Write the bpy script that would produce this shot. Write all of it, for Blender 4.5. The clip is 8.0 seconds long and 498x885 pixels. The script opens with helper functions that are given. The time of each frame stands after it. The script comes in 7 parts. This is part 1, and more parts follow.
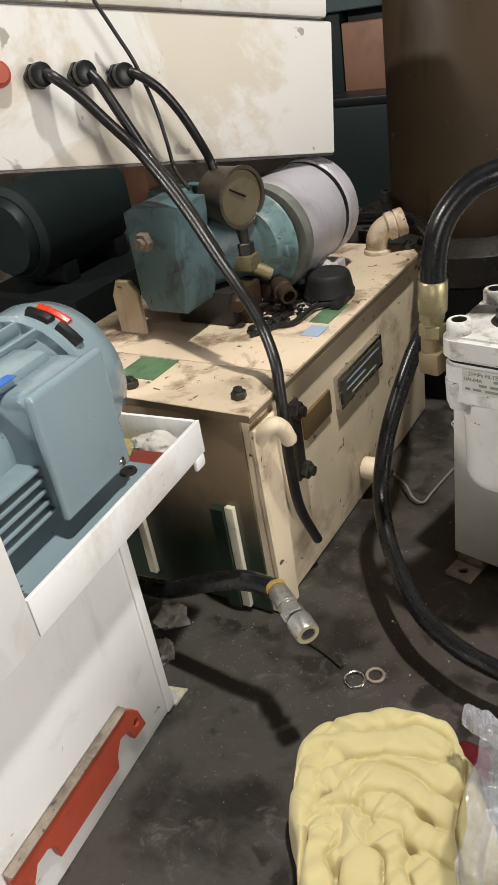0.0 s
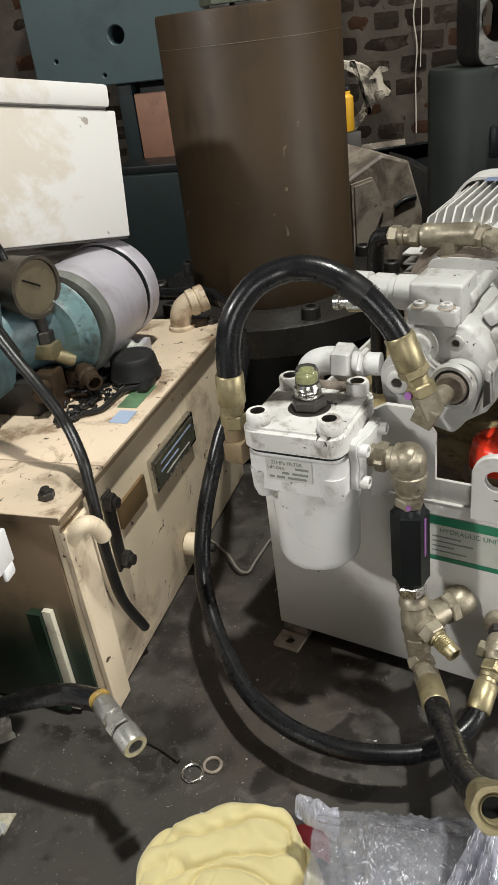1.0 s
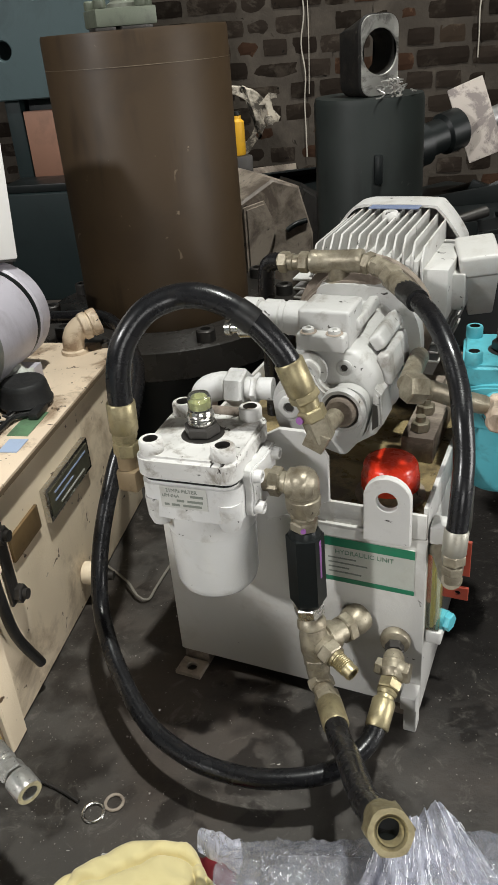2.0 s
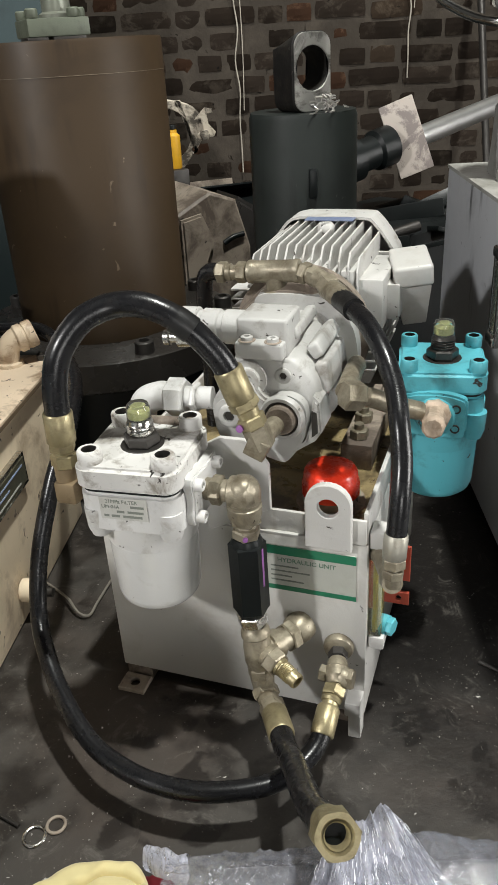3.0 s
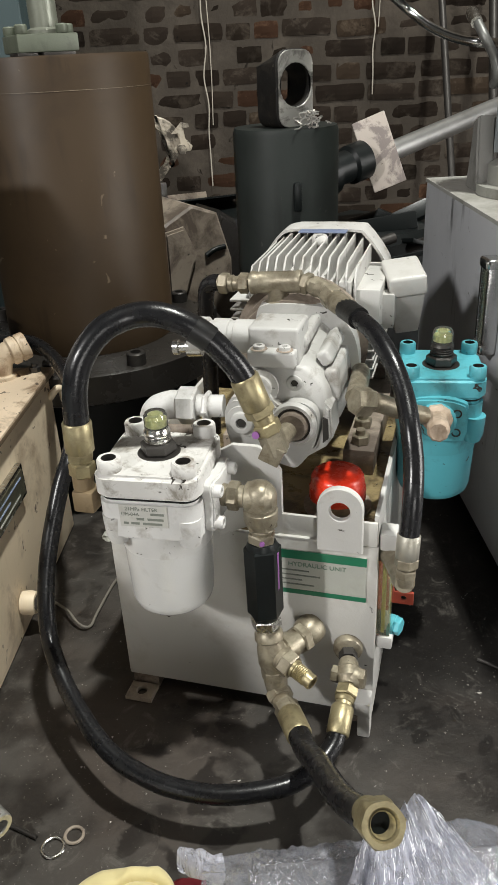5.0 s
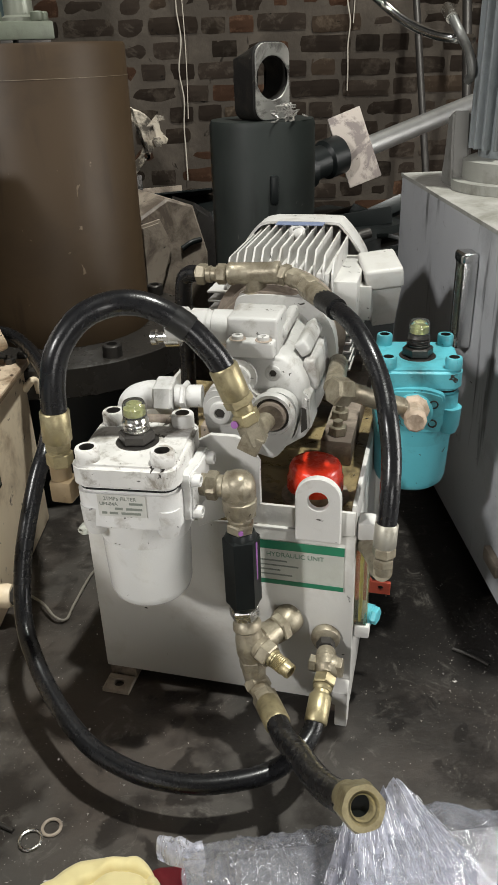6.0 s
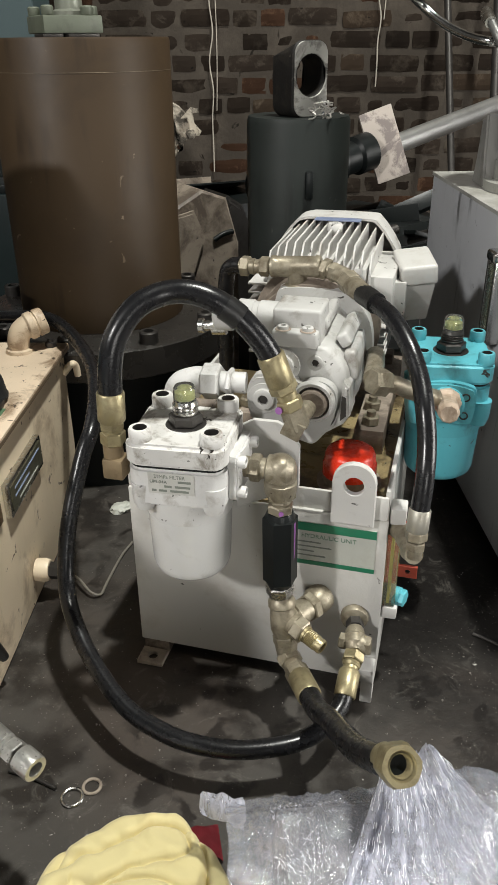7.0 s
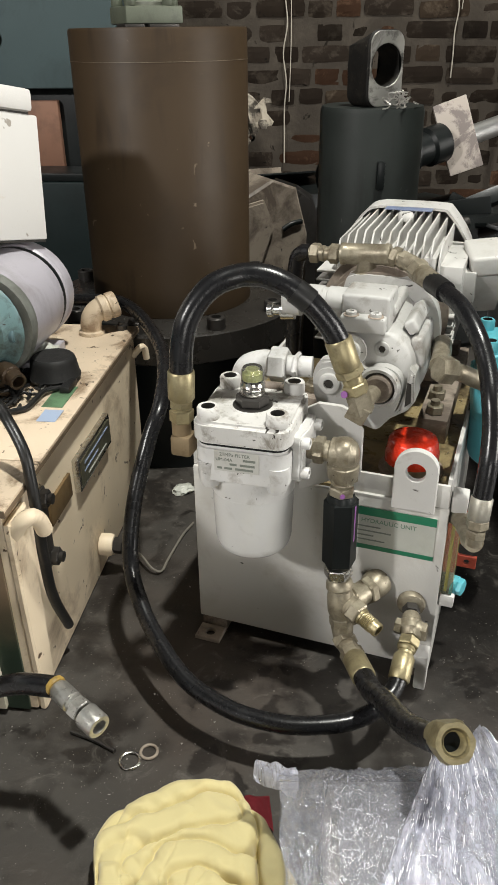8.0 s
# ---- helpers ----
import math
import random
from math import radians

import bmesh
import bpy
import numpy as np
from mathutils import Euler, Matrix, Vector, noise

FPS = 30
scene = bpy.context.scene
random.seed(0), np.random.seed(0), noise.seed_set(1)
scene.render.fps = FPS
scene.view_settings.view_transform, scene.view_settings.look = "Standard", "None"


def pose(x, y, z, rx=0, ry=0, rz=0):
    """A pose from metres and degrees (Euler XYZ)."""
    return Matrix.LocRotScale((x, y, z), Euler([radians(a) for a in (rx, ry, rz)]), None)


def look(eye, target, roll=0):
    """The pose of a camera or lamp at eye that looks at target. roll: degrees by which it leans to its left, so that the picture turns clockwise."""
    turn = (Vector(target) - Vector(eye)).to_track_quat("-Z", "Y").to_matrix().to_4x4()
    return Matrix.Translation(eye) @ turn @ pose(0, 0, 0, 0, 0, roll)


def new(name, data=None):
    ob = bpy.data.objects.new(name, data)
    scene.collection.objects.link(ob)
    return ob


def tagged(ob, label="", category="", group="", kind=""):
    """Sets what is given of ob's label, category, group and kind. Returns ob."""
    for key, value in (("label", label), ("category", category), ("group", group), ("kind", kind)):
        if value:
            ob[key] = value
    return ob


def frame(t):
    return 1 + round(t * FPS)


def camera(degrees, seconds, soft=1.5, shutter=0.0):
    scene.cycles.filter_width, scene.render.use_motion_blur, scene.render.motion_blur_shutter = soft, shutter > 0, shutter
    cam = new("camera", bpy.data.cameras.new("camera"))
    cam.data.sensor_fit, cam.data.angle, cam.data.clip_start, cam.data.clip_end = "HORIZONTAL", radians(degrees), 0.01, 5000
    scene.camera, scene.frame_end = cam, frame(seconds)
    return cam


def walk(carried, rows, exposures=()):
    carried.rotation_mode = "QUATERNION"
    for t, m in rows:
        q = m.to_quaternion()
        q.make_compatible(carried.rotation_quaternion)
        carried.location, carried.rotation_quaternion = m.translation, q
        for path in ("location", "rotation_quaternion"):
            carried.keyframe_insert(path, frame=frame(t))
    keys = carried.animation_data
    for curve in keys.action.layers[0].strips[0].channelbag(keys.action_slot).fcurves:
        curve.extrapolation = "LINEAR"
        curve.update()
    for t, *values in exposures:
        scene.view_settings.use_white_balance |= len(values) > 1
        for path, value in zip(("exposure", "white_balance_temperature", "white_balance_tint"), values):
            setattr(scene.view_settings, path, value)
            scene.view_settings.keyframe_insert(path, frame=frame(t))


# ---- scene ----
cam = camera(36.2, 8.0)
PATH = [
    (0, (0.132, 0.207, 0.817), (0.018, 1.929, -0.194), -9.7),
    (0.5, (0.146, 0.224, 0.846), (0.272, 1.964, -0.134), -8.5),
    (1, (0.171, 0.238, 0.862), (0.504, 1.957, -0.105), -7.4),
    (1.5, (0.175, 0.245, 0.868), (0.651, 1.932, -0.095), -5.9),
    (1.9, (0.183, 0.244, 0.865), (0.74, 1.913, -0.086), -5.2),
    (2, (0.186, 0.243, 0.869), (0.766, 1.903, -0.083), -4.9),
    (2.2, (0.187, 0.245, 0.865), (0.813, 1.895, -0.076), -4.4),
    (3.5, (0.182, 0.238, 0.861), (0.94, 1.841, -0.064), -3.2),
    (4, (0.169, 0.236, 0.88), (0.951, 1.834, -0.033), -2.9),
    (5.5, (0.107, 0.259, 0.861), (0.969, 1.822, -0.041), -2.7),
    (6, (0.111, 0.252, 0.86), (1.001, 1.792, -0.053), -1.9),
    (6.5, (0.099, 0.243, 0.865), (0.991, 1.776, -0.059), -0.9),
    (7, (0.051, 0.233, 0.875), (0.917, 1.776, -0.057), -0.5),
    (7.5, (0.036, 0.226, 0.876), (0.869, 1.784, -0.061), -0.4),
    (8, (0.031, 0.214, 0.871), (0.759, 1.819, -0.074), -0.7),
]
walk(cam, [(t, look(eye, target, roll)) for t, eye, target, roll in PATH],
     [(0.0, -0.22, 6760, 12), (0.8, -0.15, 6600, 10), (1.5, -0.13, 6420, 10), (2.2, -0.10, 6420, 10), (3.5, -0.02, 6500, 10), (7.0, -0.02, 6560, 10), (8.0, -0.03, 6620, 10)])

# ---- light ----
world = bpy.data.worlds.new("world")
scene.world = world
world.use_nodes = True
world.node_tree.nodes["Background"].inputs[0].default_value = (0.55, 0.62, 0.75, 1)
world.node_tree.nodes["Background"].inputs[1].default_value = 0.01


def area_lamp(name, eye, target, power, size, colour=(1.0, 0.95, 0.88), size_y=None):
    lamp = bpy.data.lights.new(name, "AREA")
    lamp.energy, lamp.color, lamp.size = power, colour, size
    lamp.shape = "DISK"
    if size_y:
        lamp.shape, lamp.size_y = "RECTANGLE", size_y
    ob = new(name, lamp)
    ob.matrix_world = look(eye, target)
    return ob


area_lamp("bay_lamp", (1.40, -0.13, 7.0), (0.6, 1.0, 0), 565, 0.30, (0.99, 1.0, 0.94))
# added lights with unseen sources: from the right, high left, and a near fill
area_lamp("added_right_light", (3.55, -1.55, 1.30), (2.684, -1.05, 1.24), 138, 1.6, (1.0, 0.985, 0.95), 2.0)
area_lamp("added_left_light", (-4.80, -0.40, 3.75), (0.9, 1.2, 0.4), 248, 0.42, (1.0, 0.99, 0.97), 0.42)
area_lamp("front_fill", (-1.27, -5.13, 1.2), (0.3, 1.1, 0.7), 84, 1.9, (1.0, 0.985, 0.95), 2.0)
scene.view_settings.exposure = 0.0


# ---- materials ----
def noise_tex(nt, scale, detail=4.0, rough=0.6, vec=None, distortion=0.0):
    n = nt.nodes.new("ShaderNodeTexNoise")
    n.inputs["Scale"].default_value, n.inputs["Detail"].default_value = scale, detail
    n.inputs["Roughness"].default_value, n.inputs["Distortion"].default_value = rough, distortion
    if vec is not None:
        nt.links.new(vec, n.inputs["Vector"])
    return n.outputs["Fac"]


def ramp(nt, fac, a, b):
    n = nt.nodes.new("ShaderNodeMapRange")
    nt.links.new(fac, n.inputs[0])
    n.inputs[1].default_value, n.inputs[2].default_value = a, b
    return n.outputs[0]


def times(nt, a, k):
    n = nt.nodes.new("ShaderNodeMath")
    n.operation = "MULTIPLY"
    nt.links.new(a, n.inputs[0])
    if isinstance(k, (int, float)):
        n.inputs[1].default_value = k
    else:
        nt.links.new(k, n.inputs[1])
    return n.outputs[0]


def combine(nt, a, b):
    n = nt.nodes.new("ShaderNodeMath")
    n.operation = "MAXIMUM"
    nt.links.new(a, n.inputs[0])
    nt.links.new(b, n.inputs[1])
    return n.outputs[0]


def mix_col(nt, fac, a, b, blend="MIX"):
    n = nt.nodes.new("ShaderNodeMix")
    n.data_type, n.blend_type = "RGBA", blend
    if isinstance(fac, (int, float)):
        n.inputs[0].default_value = fac
    else:
        nt.links.new(fac, n.inputs[0])
    for sock, v in ((n.inputs[6], a), (n.inputs[7], b)):
        if isinstance(v, tuple):
            sock.default_value = (*v, 1)
        else:
            nt.links.new(v, sock)
    return n.outputs[2]


def surface(name, base, rough=0.5, metal=0.0, dirt=(0.10, 0.08, 0.06), dirty=0.35, dirt_scale=9.0, dirt_from=0.52, dirt_to=0.75,
            spots=0.0, spot_col=(0.03, 0.025, 0.02), spot_scale=60.0, tint=0.12, grain=0.02, grain_scale=300.0, lumps=0.0, coat=0.0,
            rough_var=0.15, spec=0.5, drip=0.0):
    """A worn surface: base colour with slow tone changes, stains, small chips, fine relief."""
    m = bpy.data.materials.new(name)
    m.use_nodes = True
    nt = m.node_tree
    bsdf = nt.nodes["Principled BSDF"]
    tc = nt.nodes.new("ShaderNodeTexCoord")
    info = nt.nodes.new("ShaderNodeObjectInfo")
    shift = nt.nodes.new("ShaderNodeVectorMath")
    shift.operation = "MULTIPLY_ADD"
    nt.links.new(info.outputs["Random"], shift.inputs[0])
    shift.inputs[1].default_value = (7.3, 5.1, 3.7)
    nt.links.new(tc.outputs["Object"], shift.inputs[2])
    vec = shift.outputs[0]
    tone = noise_tex(nt, dirt_scale * 0.6, 3, 0.5, vec)
    dark = tuple(c * (1 - 2 * tint) for c in base)
    light = tuple(min(0.95, c * (1 + tint)) for c in base)
    col = mix_col(nt, tone, dark, light)
    stain = ramp(nt, noise_tex(nt, dirt_scale, 8, 0.68, vec, 0.4), dirt_from, dirt_to)
    col = mix_col(nt, times(nt, stain, dirty), col, dirt)
    if spots > 0:
        chip = ramp(nt, noise_tex(nt, spot_scale, 3, 0.55, vec, 0.8), 0.74 - 0.16 * spots, 0.78 - 0.16 * spots)
        col = mix_col(nt, chip, col, spot_col)
    if drip > 0:
        run = nt.nodes.new("ShaderNodeMapping")
        run.inputs["Scale"].default_value = (1.0, 1.0, 0.13)
        nt.links.new(vec, run.inputs[0])
        streak = ramp(nt, noise_tex(nt, 26, 4, 0.6, run.outputs[0], 0.3), 0.56, 0.66)
        where = ramp(nt, noise_tex(nt, 5, 3, 0.5, vec), 0.45, 0.6)
        col = mix_col(nt, times(nt, times(nt, streak, where), drip), col, dirt)
    nt.links.new(col, bsdf.inputs["Base Color"])
    rv = nt.nodes.new("ShaderNodeMapRange")
    nt.links.new(noise_tex(nt, dirt_scale * 2.3, 5, 0.6, vec), rv.inputs[0])
    rv.inputs[3].default_value, rv.inputs[4].default_value = max(0.03, rough - rough_var), min(1.0, rough + rough_var)
    nt.links.new(rv.outputs[0], bsdf.inputs["Roughness"])
    bsdf.inputs["Metallic"].default_value = metal
    bsdf.inputs["Specular IOR Level"].default_value = spec
    bsdf.inputs["Coat Weight"].default_value = coat
    bump = nt.nodes.new("ShaderNodeBump")
    bump.inputs["Strength"].default_value, bump.inputs["Distance"].default_value = 0.5, 0.0006 * max(grain, 0.001) / 0.02
    nt.links.new(noise_tex(nt, grain_scale, 3, 0.6, vec), bump.inputs["Height"])
    last = bump
    if lumps > 0:
        b2 = nt.nodes.new("ShaderNodeBump")
        b2.inputs["Strength"].default_value, b2.inputs["Distance"].default_value = 0.7, lumps
        nt.links.new(noise_tex(nt, 38, 4, 0.55, vec), b2.inputs["Height"])
        nt.links.new(bump.outputs[0], b2.inputs["Normal"])
        last = b2
    nt.links.new(last.outputs[0], bsdf.inputs["Normal"])
    return m


WHITE = surface("white_paint", (0.58, 0.57, 0.545), 0.42, dirt=(0.22, 0.18, 0.13), dirty=0.55, dirt_scale=18, dirt_from=0.53, dirt_to=0.70, spots=0.32, spot_scale=70, lumps=0.0004)
PUMP_WHITE = surface("pump_white_paint", (0.63, 0.625, 0.61), 0.42, dirt=(0.20, 0.17, 0.13), dirty=0.6, dirt_scale=24, dirt_from=0.53, dirt_to=0.70, spots=0.36, spot_scale=90, lumps=0.0007)
PUMP_CAST = surface("pump_grey_white_paint", (0.50, 0.495, 0.475), 0.42, dirt=(0.16, 0.13, 0.095), dirty=0.65, dirt_scale=22, dirt_from=0.52, dirt_to=0.68, spots=0.36, spot_scale=90, lumps=0.0009)
COVER_WHITE = surface("grimy_cover_paint", (0.63, 0.62, 0.595), 0.42, dirt=(0.17, 0.145, 0.11), dirty=0.8, dirt_scale=30, dirt_from=0.50, dirt_to=0.64, spots=0.55, spot_scale=75, lumps=0.0008)
BOWL_WHITE = surface("glossy_bowl_paint", (0.63, 0.63, 0.615), 0.24, dirt=(0.30, 0.27, 0.22), dirty=0.4, dirt_scale=13, dirt_from=0.56, dirt_to=0.72, spots=0.2, spot_scale=60, rough_var=0.06)
TANK_GREY = surface("light_grey_paint", (0.56, 0.55, 0.52), 0.45, dirt=(0.24, 0.20, 0.14), dirty=0.5, dirt_scale=7, spots=0.22, spot_scale=45, tint=0.08, drip=0.3)
BOX_WHITE = surface("box_paint", (0.69, 0.675, 0.65), 0.5, dirt=(0.58, 0.52, 0.44), dirty=0.85, dirt_scale=3.6, dirt_from=0.50, dirt_to=0.56, spots=0.42, spot_scale=20, spot_col=(0.33, 0.30, 0.26), tint=0.06, drip=0.35)
BENCH_WHITE = surface("bench_white_paint", (0.82, 0.82, 0.82), 0.4, dirt=(0.36, 0.31, 0.24), dirty=0.4, dirt_scale=9, dirt_from=0.56, spots=0.17, spot_scale=45, spot_col=(0.12, 0.1, 0.08), tint=0.04, drip=0.2)
BEIGE = surface("beige_paint", (0.76, 0.635, 0.465), 0.48, dirt=(0.20, 0.12, 0.062), dirty=0.7, dirt_scale=8, dirt_from=0.55, dirt_to=0.72, spots=0.38, spot_scale=40, spot_col=(0.09, 0.055, 0.03), tint=0.09, drip=0.35)
BEIGE_TOP = surface("beige_oily_top", (0.68, 0.55, 0.41), 0.36, dirt=(0.17, 0.105, 0.058), dirty=0.85, dirt_scale=11, dirt_from=0.51, dirt_to=0.63, spots=0.55, spot_scale=55, spot_col=(0.06, 0.04, 0.025))
BROWN_END = surface("brown_oily_paint", (0.19, 0.135, 0.085), 0.45, dirt=(0.03, 0.025, 0.02), dirty=0.7, dirt_scale=5, tint=0.15, spots=0.1)
DRUM = surface("brown_enamel", (0.046, 0.029, 0.0150), 0.50, dirt=(0.022, 0.014, 0.008), dirty=0.8, dirt_scale=4, tint=0.2, spots=0.26, spot_scale=34, spot_col=(0.13, 0.10, 0.07), rough_var=0.12, grain=0.002, drip=0.7, spec=0.26)
BLACK_PAINT = surface("black_green_paint", (0.0075, 0.0095, 0.0095), 0.38, dirt=(0.004, 0.004, 0.004), dirty=0.6, dirt_scale=6, spots=0.2, spot_scale=30, spot_col=(0.05, 0.047, 0.043), spec=0.28, drip=0.5, grain=0.004)
RUBBER = surface("black_rubber", (0.0075, 0.0075, 0.0085), 0.27, dirt=(0.030, 0.027, 0.024), dirty=0.4, dirt_scale=24, dirt_from=0.55, rough_var=0.10, grain=0.01, spec=0.45)
CABLE = surface("black_cable", (0.009, 0.009, 0.009), 0.38, dirt=(0.05, 0.045, 0.04), dirty=0.45, dirt_scale=30)
BRASS = surface("yellow_zinc", (0.40, 0.345, 0.205), 0.42, 0.75, dirt=(0.12, 0.09, 0.05), dirty=0.6, dirt_scale=60, dirt_from=0.45, dirt_to=0.72, tint=0.15, lumps=0.0003)
DULL = surface("dull_fitting", (0.335, 0.30, 0.225), 0.42, 0.5, dirt=(0.12, 0.092, 0.056), dirty=0.8, dirt_scale=55, dirt_from=0.40, dirt_to=0.70, tint=0.2, spots=0.25, spot_scale=110, spot_col=(0.06, 0.045, 0.03), lumps=0.0008)
STEEL = surface("bright_steel", (0.62, 0.61, 0.58), 0.25, 1.0, dirt=(0.2, 0.17, 0.14), dirty=0.3, dirt_scale=40)
DARK_STEEL = surface("dark_steel", (0.055, 0.051, 0.047), 0.42, 0.6, dirt=(0.015, 0.012, 0.010), dirty=0.6, dirt_scale=25)
CHROME = surface("chromed_rod", (0.7, 0.7, 0.69), 0.16, 1.0, dirt=(0.12, 0.1, 0.09), dirty=0.4, dirt_scale=14, rough_var=0.06)
CYAN = surface("cyan_paint", (0.10, 0.43, 0.50), 0.36, dirt=(0.04, 0.12, 0.13), dirty=0.6, dirt_scale=22, dirt_from=0.53, dirt_to=0.70, spots=0.25, lumps=0.0004)
TEAL = surface("blue_grey_paint", (0.100, 0.170, 0.190), 0.42, dirt=(0.030, 0.029, 0.026), dirty=0.85, dirt_scale=17, dirt_from=0.47, dirt_to=0.66, spots=0.35)
MOTOR_BLUE = surface("motor_blue_grey", (0.235, 0.315, 0.355), 0.2, dirt=(0.10, 0.13, 0.14), dirty=0.4, dirt_scale=9, tint=0.07, spots=0.1, coat=0.35, rough_var=0.08)
LILAC = surface("lilac_grey_paint", (0.44, 0.42, 0.465), 0.38, dirt=(0.14, 0.12, 0.11), dirty=0.6, dirt_scale=9, dirt_from=0.48, spots=0.12)
GREY_BLUE = surface("grey_tank_paint", (0.505, 0.515, 0.535), 0.40, dirt=(0.06, 0.06, 0.06), dirty=0.45, dirt_scale=6, dirt_from=0.55, spots=0.12, drip=0.8)
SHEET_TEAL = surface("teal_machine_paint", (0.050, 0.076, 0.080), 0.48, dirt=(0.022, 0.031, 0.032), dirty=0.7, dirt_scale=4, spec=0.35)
# near-black copy of the machine teal: shade put into the colour
SHADED_TEAL = surface("shaded_teal_paint", (0.010, 0.017, 0.0175), 0.5, dirty=0.5, dirt=(0.004, 0.005, 0.005), dirt_scale=8, spec=0.25)
CAST = surface("pale_cast_metal", (0.30, 0.25, 0.20), 0.6, 0.0, dirt=(0.075, 0.055, 0.042), dirty=0.85, dirt_scale=13, dirt_from=0.45, dirt_to=0.62, spots=0.4, spot_scale=45, lumps=0.0015)
PINK_PLATE = surface("scuffed_plate", (0.50, 0.44, 0.39), 0.55, 0.1, dirt=(0.20, 0.17, 0.16), dirty=0.9, dirt_scale=13, dirt_from=0.5, dirt_to=0.58, spots=0.3)
RED_PLASTIC = surface("red_plastic", (0.80, 0.042, 0.014), 0.27, dirt=(0.50, 0.025, 0.01), dirty=0.4, dirt_scale=30, coat=0.25, tint=0.08)
RED_PAINT = surface("red_primer", (0.40, 0.062, 0.032), 0.5, dirt=(0.16, 0.035, 0.02), dirty=0.5, dirt_scale=25, spots=0.1)
OIL_TOP = surface("oily_tank_top", (0.30, 0.235, 0.12), 0.3, dirt=(0.05, 0.035, 0.02), dirty=0.85, dirt_scale=16, dirt_from=0.45, dirt_to=0.6, spots=0.3)
GREEN = surface("green_label", (0.02, 0.19, 0.10), 0.4, dirty=0.2)
GREEN_PALE = surface("green_sticker", (0.11, 0.205, 0.11), 0.45, dirt=(0.04, 0.05, 0.03), dirty=0.75, dirt_scale=40, dirt_from=0.45)
LABEL = surface("pale_label", (0.50, 0.51, 0.46), 0.45, dirt=(0.3, 0.28, 0.22), dirty=0.4, dirt_scale=30)
INK = surface("label_ink", (0.20, 0.22, 0.19), 0.5, dirty=0.1)
PLATE_DARK = surface("dark_name_plate", (0.085, 0.085, 0.06), 0.35, 0.2, dirt=(0.20, 0.17, 0.09), dirty=0.7, dirt_scale=40, dirt_from=0.45)
YELLOW_INK = surface("yellow_ink", (0.5, 0.38, 0.05), 0.5)
PURPLE = surface("purple_mark", (0.32, 0.12, 0.38), 0.5)
BLUE_PALE = surface("pale_blue_sticker", (0.35, 0.43, 0.58), 0.45, dirty=0.5, dirt=(0.25, 0.24, 0.2))
SKIN_PLUG = surface("tan_plug", (0.55, 0.43, 0.33), 0.6, dirt=(0.18, 0.11, 0.06), dirty=0.8, dirt_scale=60, dirt_from=0.45, lumps=0.003)
CLOTH_RED = surface("dark_red_cloth", (0.20, 0.012, 0.02), 0.85, dirty=0.2, lumps=0.001)
YELLOW_PAINT = surface("yellow_bottle", (0.65, 0.35, 0.02), 0.4)
COPPER_DIM = surface("rusty_sheet", (0.22, 0.11, 0.07), 0.6, dirt=(0.05, 0.03, 0.02), dirty=0.6, dirt_scale=5)
MORTAR = surface("dirty_mortar", (0.056, 0.047, 0.038), 0.95, dirt=(0.080, 0.067, 0.054), dirty=0.75, dirt_scale=5, dirt_from=0.47, dirt_to=0.64, spots=0.35, spot_scale=13, spot_col=(0.016, 0.013, 0.010), lumps=0.006, spec=0.12)
# unseen walls and ceiling: near-black so that they bounce little light
PLASTER = surface("dark_plaster", (0.040, 0.038, 0.035), 0.9, dirt=(0.025, 0.022, 0.02), dirty=0.6, dirt_scale=1.5, lumps=0.002, spec=0.2)
CEIL = surface("dark_ceiling", (0.040, 0.038, 0.036), 0.9, dirt=(0.025, 0.022, 0.02), dirty=0.5, dirt_scale=1.2, spec=0.2)
ROPE = surface("pale_string", (0.42, 0.38, 0.32), 0.8)
CRUMB = surface("dry_putty", (0.62, 0.60, 0.55), 0.7, dirt=(0.2, 0.18, 0.15), dirty=0.6, dirt_scale=50)


def cloth_material():
    m = surface("yellow_cloth", (0.66, 0.57, 0.30), 0.85, dirt=(0.55, 0.40, 0.15), dirty=0.45, dirt_scale=14, spots=0.06, spot_col=(0.35, 0.2, 0.06), tint=0.05, grain_scale=900, grain=0.01)
    m.node_tree.nodes["Principled BSDF"].inputs["Sheen Weight"].default_value = 0.25
    m.node_tree.nodes["Principled BSDF"].inputs["Specular IOR Level"].default_value = 0.08
    return m


CLOTH = cloth_material()


def brick_material():
    m = surface("sooty_brick", (0.027, 0.020, 0.015), 0.95, spec=0.10, dirt=(0.075, 0.062, 0.049), dirty=0.75, dirt_scale=12, dirt_from=0.53, dirt_to=0.66, spots=0.3, spot_scale=24, spot_col=(0.008, 0.007, 0.006), tint=0.25, lumps=0.003)
    nt = m.node_tree
    bsdf = nt.nodes["Principled BSDF"]
    old = bsdf.inputs["Base Color"].links[0].from_socket
    info = nt.nodes.new("ShaderNodeObjectInfo")
    cr = nt.nodes.new("ShaderNodeValToRGB")
    cr.color_ramp.interpolation = "CONSTANT"
    els = cr.color_ramp.elements
    els[0].position, els[0].color = 0.0, (0.62, 0.60, 0.58, 1)
    els[1].position, els[1].color = 0.35, (1.0, 1.0, 1.0, 1)
    for p, c in ((0.55, (1.45, 1.0, 0.78, 1)), (0.68, (0.8, 0.78, 0.75, 1)), (0.82, (1.3, 1.22, 1.1, 1)), (0.93, (0.45, 0.44, 0.42, 1))):
        e = els.new(p)
        e.color = c
    nt.links.new(info.outputs["Random"], cr.inputs[0])
    nt.links.new(mix_col(nt, 1.0, old, cr.outputs[0], "MULTIPLY"), bsdf.inputs["Base Color"])
    return m


BRICK = brick_material()


